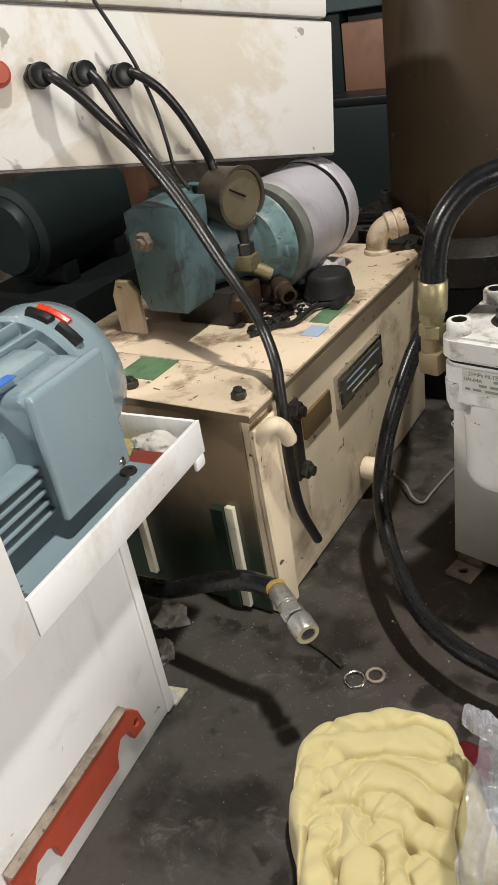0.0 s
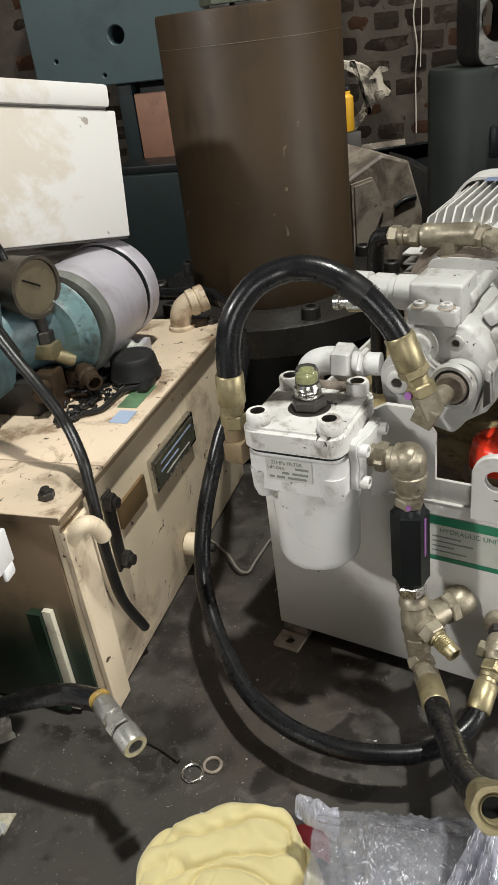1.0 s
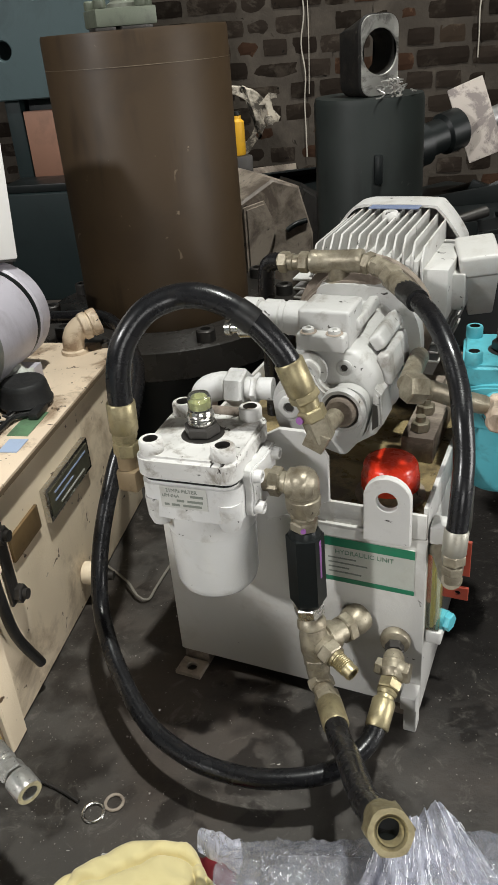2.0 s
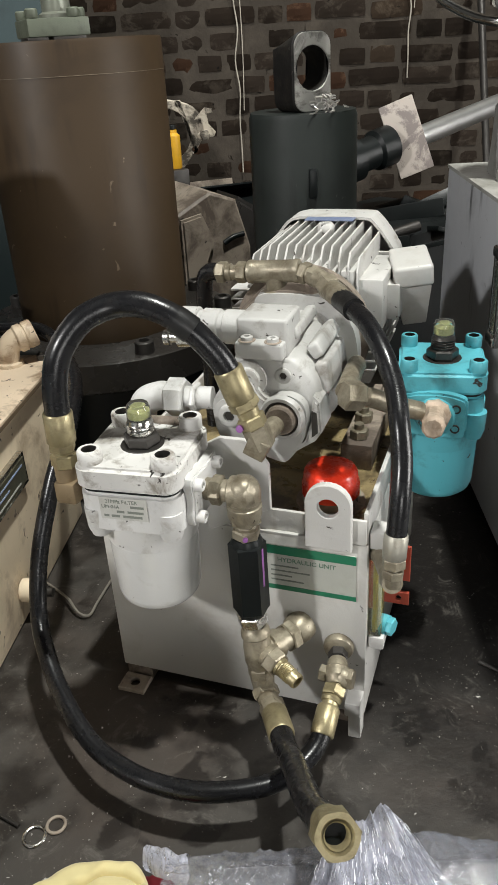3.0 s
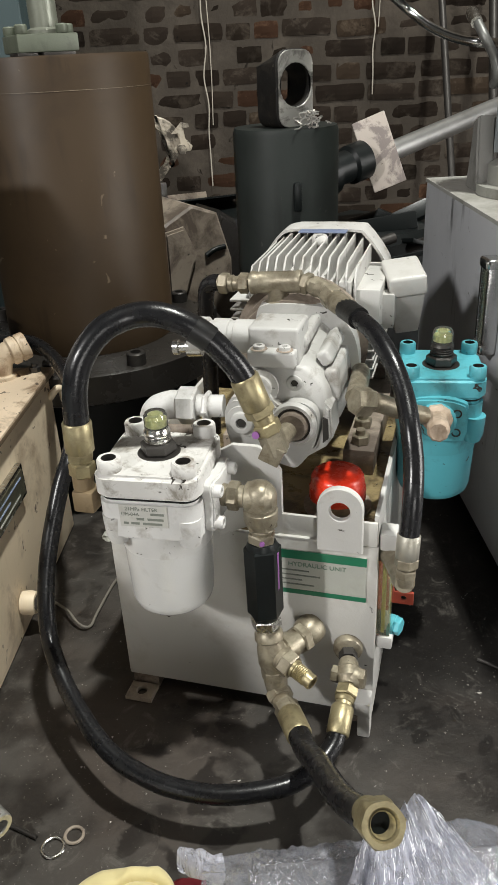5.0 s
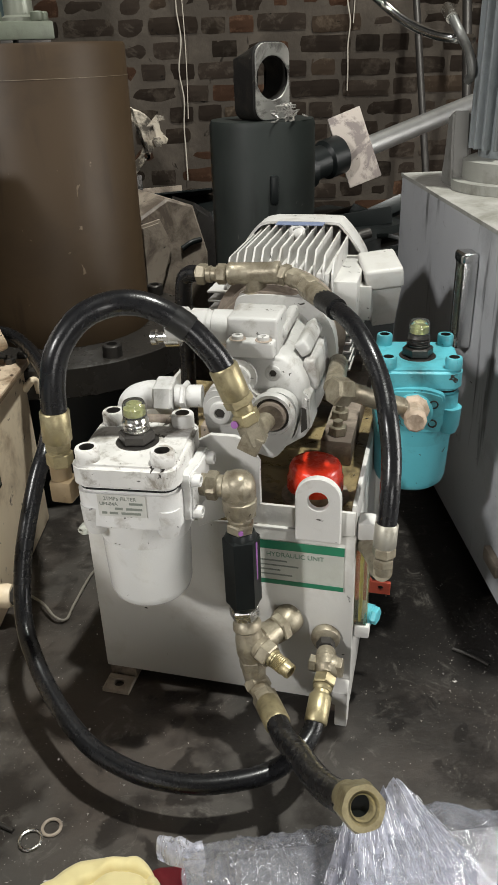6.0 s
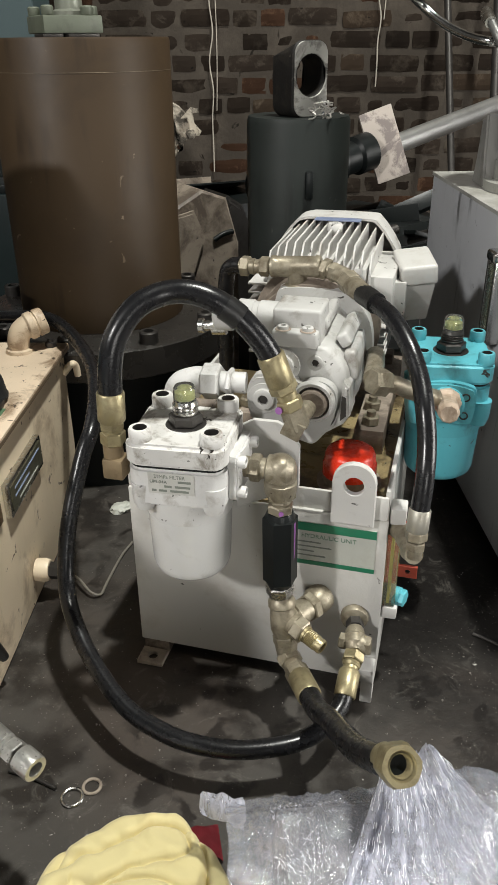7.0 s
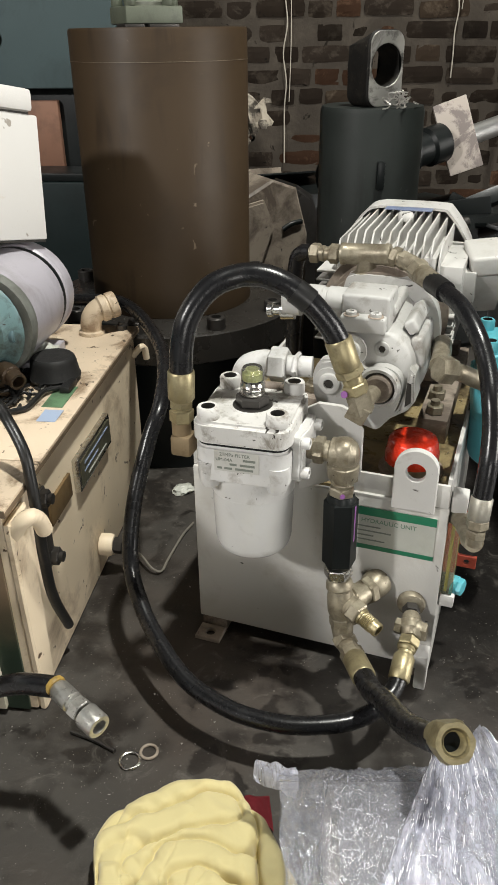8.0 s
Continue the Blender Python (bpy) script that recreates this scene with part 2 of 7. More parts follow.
def floor_material():
    m = bpy.data.materials.new("oily_floor")
    m.use_nodes = True
    nt = m.node_tree
    bsdf = nt.nodes["Principled BSDF"]
    vec = nt.nodes.new("ShaderNodeTexCoord").outputs["Object"]
    col = mix_col(nt, noise_tex(nt, 3.2, 7, 0.62, vec), (0.030, 0.0265, 0.023), (0.064, 0.058, 0.051))
    rust = ramp(nt, noise_tex(nt, 2.1, 4, 0.6, vec, 0.4), 0.50, 0.66)
    col = mix_col(nt, times(nt, rust, 0.5), col, (0.060, 0.043, 0.033))
    oil = ramp(nt, noise_tex(nt, 6.5, 6, 0.6, vec, 0.15), 0.50, 0.62)
    drops = ramp(nt, noise_tex(nt, 17, 4, 0.5, vec, 0.2), 0.54, 0.59)
    near = ramp(nt, noise_tex(nt, 4.1, 3, 0.5, vec), 0.46, 0.56)
    oil = combine(nt, oil, times(nt, drops, near))
    col = mix_col(nt, times(nt, oil, 0.75), col, (0.013, 0.011, 0.010))
    # oil beside the grey tank, with the cast shade there painted in too
    off = nt.nodes.new("ShaderNodeVectorMath")
    off.operation = "DISTANCE"
    nt.links.new(vec, off.inputs[0])
    off.inputs[1].default_value = (0.351, -2.368, 0.0)
    warp = nt.nodes.new("ShaderNodeMath")
    warp.operation = "MULTIPLY_ADD"
    nt.links.new(noise_tex(nt, 7, 6, 0.65, vec), warp.inputs[0])
    warp.inputs[1].default_value = 0.42
    nt.links.new(off.outputs["Value"], warp.inputs[2])
    spill_shade = ramp(nt, warp.outputs[0], 0.80, 0.48)
    oil = combine(nt, oil, spill_shade)
    col = mix_col(nt, times(nt, spill_shade, 0.9), col, (0.009, 0.008, 0.0075))
    grit = ramp(nt, noise_tex(nt, 150, 4, 0.6, vec), 0.65, 0.70)
    patch = ramp(nt, noise_tex(nt, 3.3, 3, 0.5, vec), 0.5, 0.6)
    col = mix_col(nt, times(nt, grit, times(nt, patch, 0.7)), col, (0.17, 0.16, 0.145))
    scuff = ramp(nt, noise_tex(nt, 17, 9, 0.80, vec, 1.6), 0.555, 0.66)
    col = mix_col(nt, times(nt, scuff, 0.40), col, (0.15, 0.138, 0.122))
    fleck = ramp(nt, noise_tex(nt, 75, 2, 0.4, vec, 1.2), 0.765, 0.785)
    col = mix_col(nt, fleck, col, (0.45, 0.43, 0.40))
    nt.links.new(col, bsdf.inputs["Base Color"])
    bsdf.inputs["Specular IOR Level"].default_value = 0.35
    rv = nt.nodes.new("ShaderNodeMapRange")
    nt.links.new(oil, rv.inputs[0])
    rv.inputs[3].default_value, rv.inputs[4].default_value = 0.58, 0.30
    nt.links.new(rv.outputs[0], bsdf.inputs["Roughness"])
    b = nt.nodes.new("ShaderNodeBump")
    b.inputs["Strength"].default_value, b.inputs["Distance"].default_value = 0.5, 0.003
    nt.links.new(noise_tex(nt, 55, 6, 0.65, vec), b.inputs["Height"])
    nt.links.new(b.outputs[0], bsdf.inputs["Normal"])
    return m


FLOOR = floor_material()


def film_material(name, haze, shine):
    m = bpy.data.materials.new(name)
    m.use_nodes = True
    nt = m.node_tree
    nt.nodes.remove(nt.nodes["Principled BSDF"])
    vec = nt.nodes.new("ShaderNodeTexCoord").outputs["Object"]
    clear = nt.nodes.new("ShaderNodeBsdfTransparent")
    clear.inputs[0].default_value = (0.92, 0.93, 0.95, 1)
    gloss = nt.nodes.new("ShaderNodeBsdfGlossy")
    gloss.inputs["Roughness"].default_value = 0.09
    milk = nt.nodes.new("ShaderNodeBsdfDiffuse")
    milk.inputs[0].default_value = (0.66, 0.67, 0.78, 1)
    stretch = nt.nodes.new("ShaderNodeMapping")
    stretch.inputs["Scale"].default_value = (1.0, 0.45, 0.45)
    stretch.inputs["Rotation"].default_value = (0, 0.3, 0.5)
    nt.links.new(vec, stretch.inputs[0])
    b = nt.nodes.new("ShaderNodeBump")
    b.inputs["Strength"].default_value, b.inputs["Distance"].default_value = 1.0, 0.012
    nt.links.new(noise_tex(nt, 52, 7, 0.62, stretch.outputs[0], 0.9), b.inputs["Height"])
    nt.links.new(b.outputs[0], gloss.inputs["Normal"])
    m1 = nt.nodes.new("ShaderNodeMixShader")
    m1.inputs[0].default_value = shine
    nt.links.new(clear.outputs[0], m1.inputs[1])
    nt.links.new(gloss.outputs[0], m1.inputs[2])
    m2 = nt.nodes.new("ShaderNodeMixShader")
    fac = ramp(nt, noise_tex(nt, 95, 8, 0.75, stretch.outputs[0], 0.8), 0.20, 0.80)
    nt.links.new(times(nt, fac, haze), m2.inputs[0])
    nt.links.new(m1.outputs[0], m2.inputs[1])
    nt.links.new(milk.outputs[0], m2.inputs[2])
    nt.links.new(m2.outputs[0], nt.nodes["Material Output"].inputs["Surface"])
    return m


FILM = film_material("clear_film", 0.22, 0.34)
# near-white colour for slivers that imitate sparkle on the film
GLINT = surface("film_glint", (0.90, 0.90, 0.95), 0.25, dirty=0.0, tint=0.02, spec=0.8)
FILM_THICK = film_material("bunched_film", 0.75, 0.45)


def glass_material(name, colour, rough=0.05):
    m = bpy.data.materials.new(name)
    m.use_nodes = True
    p = m.node_tree.nodes["Principled BSDF"]
    p.inputs["Base Color"].default_value = (*colour, 1)
    p.inputs["Transmission Weight"].default_value = 0.9
    p.inputs["Roughness"].default_value = rough
    return m


LENS = glass_material("clear_plastic_cap", (0.95, 0.95, 0.86), 0.06)
LENS.node_tree.nodes["Principled BSDF"].inputs["Transmission Weight"].default_value = 0.95
BUTTON = surface("yellow_green_button", (0.40, 0.42, 0.16), 0.4, dirty=0.2)
GAUGE_GLASS = glass_material("sight_glass", (0.75, 0.8, 0.6), 0.1)


# ---- shape helpers ----
def merged(bm, tmp, m=None):
    if m is not None:
        bmesh.ops.transform(tmp, matrix=m, verts=tmp.verts)
    me = bpy.data.meshes.new("tmp")
    tmp.to_mesh(me)
    tmp.free()
    bm.from_mesh(me)
    bpy.data.meshes.remove(me)
    return bm


def box(bm, x0, x1, y0, y1, z0, z1, bevel=0.0, m=None, seg=2):
    tmp = bmesh.new()
    bmesh.ops.create_cube(tmp, size=1)
    for v in tmp.verts:
        v.co = Vector(((x0 + x1) / 2 + v.co.x * (x1 - x0), (y0 + y1) / 2 + v.co.y * (y1 - y0), (z0 + z1) / 2 + v.co.z * (z1 - z0)))
    if bevel:
        bmesh.ops.bevel(tmp, geom=tmp.edges[:], offset=bevel, segments=seg, profile=0.6, affect="EDGES")
    return merged(bm, tmp, m)


def along(p0, p1):
    d = Vector(p1) - Vector(p0)
    return Matrix.Translation(p0) @ d.to_track_quat("Z", "Y").to_matrix().to_4x4(), d.length


def lathe(bm, p0, p1, rows, seg=24, caps=True):
    """A turned shape on the line p0 to p1: rows of (share of the length, radius)."""
    m, length = along(p0, p1)
    tmp = bmesh.new()
    rings = [[tmp.verts.new((r * math.cos(2 * math.pi * i / seg), r * math.sin(2 * math.pi * i / seg), s * length)) for i in range(seg)] for s, r in rows]
    for a, b in zip(rings, rings[1:]):
        for i in range(seg):
            tmp.faces.new((a[i], a[(i + 1) % seg], b[(i + 1) % seg], b[i]))
    if caps:
        tmp.faces.new(rings[0][::-1])
        tmp.faces.new(rings[-1])
    return merged(bm, tmp, m)


def rod(bm, p0, p1, r, seg=20, chamfer=0.0):
    c = chamfer
    length = (Vector(p1) - Vector(p0)).length
    if c:
        return lathe(bm, p0, p1, [(0, r - c), (c / length, r), (1 - c / length, r), (1, r - c)], seg)
    return lathe(bm, p0, p1, [(0, r), (1, r)], seg)


def hexnut(bm, p0, p1, across, turn=0.0):
    """A hexagon across the flats, with turned-off corners."""
    m, length = along(p0, p1)
    tmp = bmesh.new()
    r, c = across / math.sqrt(3), across * 0.06
    rows = [(0, r - c), (c, r), (length - c, r), (length, r - c)]
    rings = [[tmp.verts.new((q * math.cos(math.pi * i / 3 + turn), q * math.sin(math.pi * i / 3 + turn), s)) for i in range(6)] for s, q in rows]
    for a, b in zip(rings, rings[1:]):
        for i in range(6):
            tmp.faces.new((a[i], a[(i + 1) % 6], b[(i + 1) % 6], b[i]))
    tmp.faces.new(rings[0][::-1])
    tmp.faces.new(rings[-1])
    return merged(bm, tmp, m)


def smooth_line(points, steps=8):
    pts = [Vector(p) for p in points]
    pts = [2 * pts[0] - pts[1]] + pts + [2 * pts[-1] - pts[-2]]
    out = []
    for a, b, c, d in zip(pts, pts[1:], pts[2:], pts[3:]):
        for k in range(steps):
            t = k / steps
            out.append(0.5 * (2 * b + (c - a) * t + (2 * a - 5 * b + 4 * c - d) * t * t + (3 * b - a - 3 * c + d) * t ** 3))
    out.append(pts[-2])
    return out


def tube(bm, points, r, seg=16, steps=8, radii=None):
    line = smooth_line(points, steps)
    tmp = bmesh.new()
    rings, normal = [], None
    for i, p in enumerate(line):
        d = (line[min(i + 1, len(line) - 1)] - line[max(i - 1, 0)]).normalized()
        if normal is None:
            normal = d.orthogonal().normalized()
        normal = (normal - d * normal.dot(d)).normalized()
        side = d.cross(normal)
        q = r if radii is None else r * radii(i / (len(line) - 1))
        rings.append([tmp.verts.new(p + q * (math.cos(2 * math.pi * k / seg) * normal + math.sin(2 * math.pi * k / seg) * side)) for k in range(seg)])
    for a, b in zip(rings, rings[1:]):
        for k in range(seg):
            tmp.faces.new((a[k], a[(k + 1) % seg], b[(k + 1) % seg], b[k]))
    tmp.faces.new(rings[0][::-1])
    tmp.faces.new(rings[-1])
    return merged(bm, tmp)


def prism(bm, outline, depth, m, holes=(), bevel=0.0, seg=1):
    """A plate: an outline in x and z, with round holes (x, z, radius), thick along y from 0 to depth; m lays it in place."""
    tmp = bmesh.new()
    edges = []
    for loop in [outline] + [[(hx + hr * math.cos(2 * math.pi * k / 20), hz + hr * math.sin(2 * math.pi * k / 20)) for k in range(20)] for hx, hz, hr in holes]:
        vs = [tmp.verts.new((x, 0, z)) for x, z in loop]
        edges += [tmp.edges.new((a, b)) for a, b in zip(vs, vs[1:] + vs[:1])]
    bmesh.ops.triangle_fill(tmp, use_beauty=True, use_dissolve=True, edges=edges)
    res = bmesh.ops.extrude_face_region(tmp, geom=tmp.faces[:])
    bmesh.ops.translate(tmp, vec=(0, depth, 0), verts=[v for v in res["geom"] if isinstance(v, bmesh.types.BMVert)])
    bmesh.ops.recalc_face_normals(tmp, faces=tmp.faces[:])
    if bevel:
        rim = [e for e in tmp.edges if len(e.link_faces) == 2 and e.calc_face_angle(0) > 0.9 and (abs(e.verts[0].co.y - e.verts[1].co.y) < 1e-6)]
        bmesh.ops.bevel(tmp, geom=rim, offset=bevel, segments=seg, affect="EDGES")
    return merged(bm, tmp, m)


def rounded(w, h, r, n=5, cx=0.0, cz=0.0):
    pts = []
    for sx, sz, a0 in ((1, 1, 0), (-1, 1, 90), (-1, -1, 180), (1, -1, 270)):
        for k in range(n + 1):
            a = radians(a0 + 90 * k / n)
            pts.append((cx + sx * (w / 2 - r) + r * math.cos(a), cz + sz * (h / 2 - r) + r * math.sin(a)))
    return pts


def link_mesh(name, bm, material, smooth=38):
    bmesh.ops.recalc_face_normals(bm, faces=bm.faces[:])
    me = bpy.data.meshes.new(name)
    bm.to_mesh(me)
    bm.free()
    me.materials.append(material)
    me.shade_smooth()
    me.set_sharp_from_angle(angle=radians(smooth))
    return new(name, me)


def part(name, bm, material, parent, label="", smooth=38):
    ob = link_mesh(name, bm, material, smooth)
    ob.parent = parent
    if label:
        ob["label"] = label
    return ob


def thing(name, m, label, category, group="", kind=""):
    ob = new(name)
    ob.empty_display_size = 0.05
    ob.matrix_world = m
    return tagged(ob, label, category, group, kind)


def solid(name, bm, material, label, category, m=None, group="", kind="", smooth=38):
    ob = link_mesh(name, bm, material, smooth)
    if m is not None:
        ob.matrix_world = m
    return tagged(ob, label, category, group, kind)


B = bmesh.new


W = pose(0.36, 1.143, 0, 0, 0, -44.67)
LT = pose(0.078, 1.07, 0, 0, 0, 58.47)
BENCH = pose(-0.08, 0.921, 0, 0, 0, 63.9)
RT = pose(0.958, 0.912, 0, 0, 0, 62.39)
WALL = pose(1.88, 3.326, 0, 0, 0, -30)
CBOX = pose(0.272, 1.595, 0.555, -6.9, 10.1, 32.2)

# ---- structure ----
bm = B()
box(bm, -4.2, 8.7, -9.2, 0.2, -0.1, 0.0)
solid("floor", bm, FLOOR, "dark oily workshop floor with wet stains and grit", "floor", WALL, kind="structure")
bm = B()
box(bm, -4.2, 8.7, 0.004, 0.25, 0, 7.6)
wall_back = solid("wall_back", bm, MORTAR, "sooty old brick wall with crumbling mortar", "wall", WALL, kind="structure")
# unseen enclosing walls, with openings cut for the added lights
bm = B()
box(bm, 8.5, 8.7, -9.0, 0.01, 0, 7.6)
solid("wall_outside", bm, PLASTER, "unseen dark plastered wall beyond the right-hand opening", "wall", WALL, kind="structure")
bm = B()
prism(bm, [(-9.0, 0), (-4.45, 0), (-4.45, 2.7), (-2.45, 2.7), (-2.45, 0), (0.01, 0), (0.01, 7.6), (-9.0, 7.6)], 0.2, pose(4.4, 0, 0, 0, 0, 90))
solid("wall_right", bm, PLASTER, "unseen dark plastered wall with an opening for the added right light", "wall", WALL, kind="structure")
bm = B()
prism(bm, [(-9.0, 0), (0.01, 0), (0.01, 7.6), (-9.0, 7.6), (-9.0, 3.96), (-6.3, 3.96), (-6.3, 3.16), (-7.1, 3.16), (-7.1, 3.95), (-9.0, 3.95)], 0.2, pose(-4.0, 0, 0, 0, 0, 90))
solid("wall_left", bm, PLASTER, "unseen dark plastered wall with a high opening for the added left light", "wall", WALL, kind="structure")
bm = B()
prism(bm, [(-4.2, 0), (0.4, 0), (0.4, 2.4), (2.6, 2.4), (2.6, 0), (4.4, 0), (4.4, 7.6), (-4.2, 7.6)], 0.2, pose(0, -9.2, 0))
solid("wall_near", bm, PLASTER, "unseen dark plastered wall with an opening for the front fill", "wall", WALL, kind="structure")
bm = B()
box(bm, 4.62, 6.5, -4.6, -2.3, -0.001, 0.002)
solid("pavement", bm, PLASTER, "unseen dark ground beyond the right-hand opening", "pavement", WALL, kind="structure")
bm = B()
box(bm, -4.2, 8.7, -9.2, 0.25, 7.6, 7.7)
solid("ceiling", bm, CEIL, "unseen workshop ceiling kept dark to bounce little light", "ceiling", WALL, kind="structure")


# ---- the white hydraulic power unit ----
def cap_screw(x, y, z, r, h, material, parent, label=""):
    bm = B()
    rows = [(0, r * 0.98), (0.08, r), (0.86, r), (1, r * 0.90), (1, r * 0.62), (0.50, r * 0.60), (0.48, 0.0005)]
    lathe(bm, (x, y, z), (x, y, z + h), rows, 24)
    ob = part("cap_screw", bm, material, parent, label)
    ob.data.materials.append(DARK_STEEL)
    for p in ob.data.polygons:
        c = p.center
        if math.hypot(c.x - x, c.y - y) < r * 0.63 and c.z > z + h * 0.4:
            p.material_index = 1
    return ob


def line_filter(parent, m, paint, low=0.222, hx=0.0625, hy=0.0655, px=0.0435, py=0.0490):
    """A line filter hanging under its head: cover with four screws, head, bowl, indicator; m sets it in the unit."""
    bm = B()
    prism(bm, rounded(2 * hx, 2 * hy, 0.019), 0.030, m @ pose(0, 0, 0.4265, 90, 0, 0), bevel=0.0045, seg=3)
    cover = part("filter_cover", bm, paint if paint == CYAN else COVER_WHITE, parent)
    bm = B()
    prism(bm, rounded(2 * hx - 0.004, 2 * hy - 0.004, 0.019), 0.052, m @ pose(0, 0, 0.372, 90, 0, 0), bevel=0.004, seg=2)
    c0, c1 = m @ Vector((0, 0, 0.340)), m @ Vector((0, 0, 0.40))
    lathe(bm, c0, c1, [(0, 0.056), (0.25, 0.0572), (0.6, 0.0605), (1, 0.061)], 44)
    head = part("filter_head", bm, paint, parent)
    for sx in (-1, 1):
        for sy in (-1, 1):
            c = m @ Vector((sx * px, sy * py, 0))
            bm = B()
            lathe(bm, (c.x, c.y, 0.358 + m.translation.z), (c.x, c.y, 0.40 + m.translation.z), [(0, 0.004), (0.10, 0.0115), (0.35, 0.0150), (1, 0.0162)], 20)
            part("screw_boss", bm, paint, head)
    bm = B()
    prism(bm, rounded(2 * hx - 0.010, 2 * hy - 0.010, 0.016), 0.004, m @ pose(0, 0, 0.4235, 90, 0, 0))
    part("gasket", bm, BLACK_PAINT, head, "dark gasket line")
    bm = B()
    c0, c1 = m @ Vector((0, 0, low)), m @ Vector((0, 0, 0.345))
    lathe(bm, c0, c1, [(0, 0.015), (0.01, 0.034), (0.05, 0.0445), (0.11, 0.0500), (0.20, 0.0525), (0.9, 0.0550), (1, 0.0550)], 48)
    part("filter_bowl", bm, paint if paint == CYAN else BOWL_WHITE, head)
    for sx in (-1, 1):
        for sy in (-1, 1):
            c = m @ Vector((sx * px, sy * py, 0.4562))
            cap_screw(c.x, c.y, c.z, 0.0140 if paint != CYAN else 0.0115, 0.0158, paint if paint == CYAN else COVER_WHITE, cover)
    c = m @ Vector((0, 0, 0.4562))
    bm = B()
    lathe(bm, c, c + Vector((0, 0, 0.0012)), [(0, 0.026), (1, 0.025)], 28)
    part("oil_ring", bm, DARK_STEEL, cover, "dark oily ring under the nut")
    bm = B()
    hexnut(bm, c + Vector((0, 0, 0.001)), c + Vector((0, 0, 0.0145)), 0.037, 0.2)
    part("indicator_nut", bm, DARK_STEEL, cover, "dark hexagon nut")
    bm = B()
    lathe(bm, c + Vector((0, 0, 0.0145)), c + Vector((0, 0, 0.033)), [(0, 0.0150), (0.18, 0.0162), (0.24, 0.0140), (0.34, 0.0158), (0.44, 0.0140), (0.54, 0.0158), (0.62, 0.0140), (0.72, 0.0158), (0.85, 0.0146), (1, 0.0140)], 28)
    part("indicator_body", bm, STEEL if paint != CYAN else DARK_STEEL, cover, "threaded metal collar")
    bm = B()
    lathe(bm, c + Vector((0, 0, 0.033)), c + Vector((0, 0, 0.053)), [(0, 0.0142), (0.72, 0.0138), (0.92, 0.0118), (1, 0.006)], 28)
    part("indicator_cap", bm, LENS, cover, "clear plastic cap over a yellow-green button")
    bm = B()
    lathe(bm, c + Vector((0, 0, 0.0335)), c + Vector((0, 0, 0.046)), [(0, 0.0085), (0.7, 0.0085), (1, 0.005)], 16)
    part("indicator_button", bm, BUTTON, cover, "yellow-green button")
    return head


unit = thing("hydraulic_power_unit", W, "white hydraulic power unit with oily tank, pump, motor and hoses", "hydraulic unit")
I4 = Matrix.Identity(4)

bm = B()
box(bm, 0, 0.374, 0, 0.46, 0.022, 0.308, 0.003)
tank = part("tank", bm, TANK_GREY, unit, "light grey painted steel tank")
bm = B()
box(bm, 0.004, 0.37, 0.006, 0.454, 0.3085, 0.313)
part("tank_top", bm, OIL_TOP, unit, "oil-soaked yellowish tank top")
bm = B()
box(bm, 0.225, 0.372, -0.001, 0.004, 0.309, 0.344, 0.001)
box(bm, 0.225, 0.30, -0.006, 0.0, 0.3095, 0.314, 0.001)
part("front_rim", bm, TANK_GREY, unit)
bm = B()
box(bm, 0.3675, 0.3735, 0.0045, 0.46, 0.3085, 0.352, 0.001)
part("side_rim", bm, WHITE, unit)
bm = B()
box(bm, 0.0, 0.006, 0.0045, 0.46, 0.3085, 0.345, 0.001)
part("side_rim", bm, WHITE, unit)
# lifting lug
bm = B()
arch = [(0.3555, 0.303)] + [(0.3265 + 0.0290 * math.cos(radians(a)), 0.3665 + 0.0290 * math.sin(radians(a))) for a in range(0, 181, 12)] + [(0.2975, 0.303)]
prism(bm, arch, 0.010, pose(0, -0.012, 0), [(0.3265, 0.3625, 0.0130)], 0.0012)
part("lifting_lug", bm, WHITE, unit)
# filter bracket
bm = B()
br = [(0.165, 0.30), (0.252, 0.345), (0.252, 0.408), (0.238, 0.432), (0.222, 0.440), (0.19, 0.440), (0.165, 0.425)]
prism(bm, br, 0.006, pose(0, -0.004, 0), (), 0.001)
part("filter_bracket", bm, WHITE, unit)
# feet
for fx in (0.0, 0.374):
    for fy in (0.0, 0.46):
        s = 1 if fx == 0 else -1
        bm = B()
        y0, y1 = (fy - 0.034, fy - 0.001) if fy == 0 else (fy + 0.001, fy + 0.034)
        xa, xb = sorted((fx + s * 0.004, fx + s * 0.046))
        if not (fx > 0 and fy == 0):
            plate_bm = B()
            prism(plate_bm, [(xa, -y0), (xb, -y0), (xb, -y1), (xa, -y1)], 0.008, pose(0, 0, 0, 90, 0, 0), [((xa + xb) / 2, -(y0 + y1) / 2, 0.008)], 0.001)
            part("foot_plate", plate_bm, CAST, unit, "worn oily foot plate with a bolt hole")
        box(bm, xa, xb, fy + (0.002 if fy == 0 else -0.03), fy + (0.03 if fy == 0 else -0.002), 0.0, 0.0215, 0.001)
        part("foot", bm, CAST if fy == 0 else DARK_STEEL, unit)
bm = B()
box(bm, 0.352, 0.3735, -0.030, -0.0005, 0.045, 0.068, 0.002)
box(bm, 0.356, 0.3735, -0.024, -0.0005, 0.0, 0.0445, 0.002)
part("corner_bracket", bm, WHITE, unit, "chipped white corner bracket")
# label with green bands
bm = B()
box(bm, 0.236, 0.360, -0.0022, -0.0004, 0.222, 0.291)
lab = part("label", bm, LABEL, unit, "pale label with green bands")
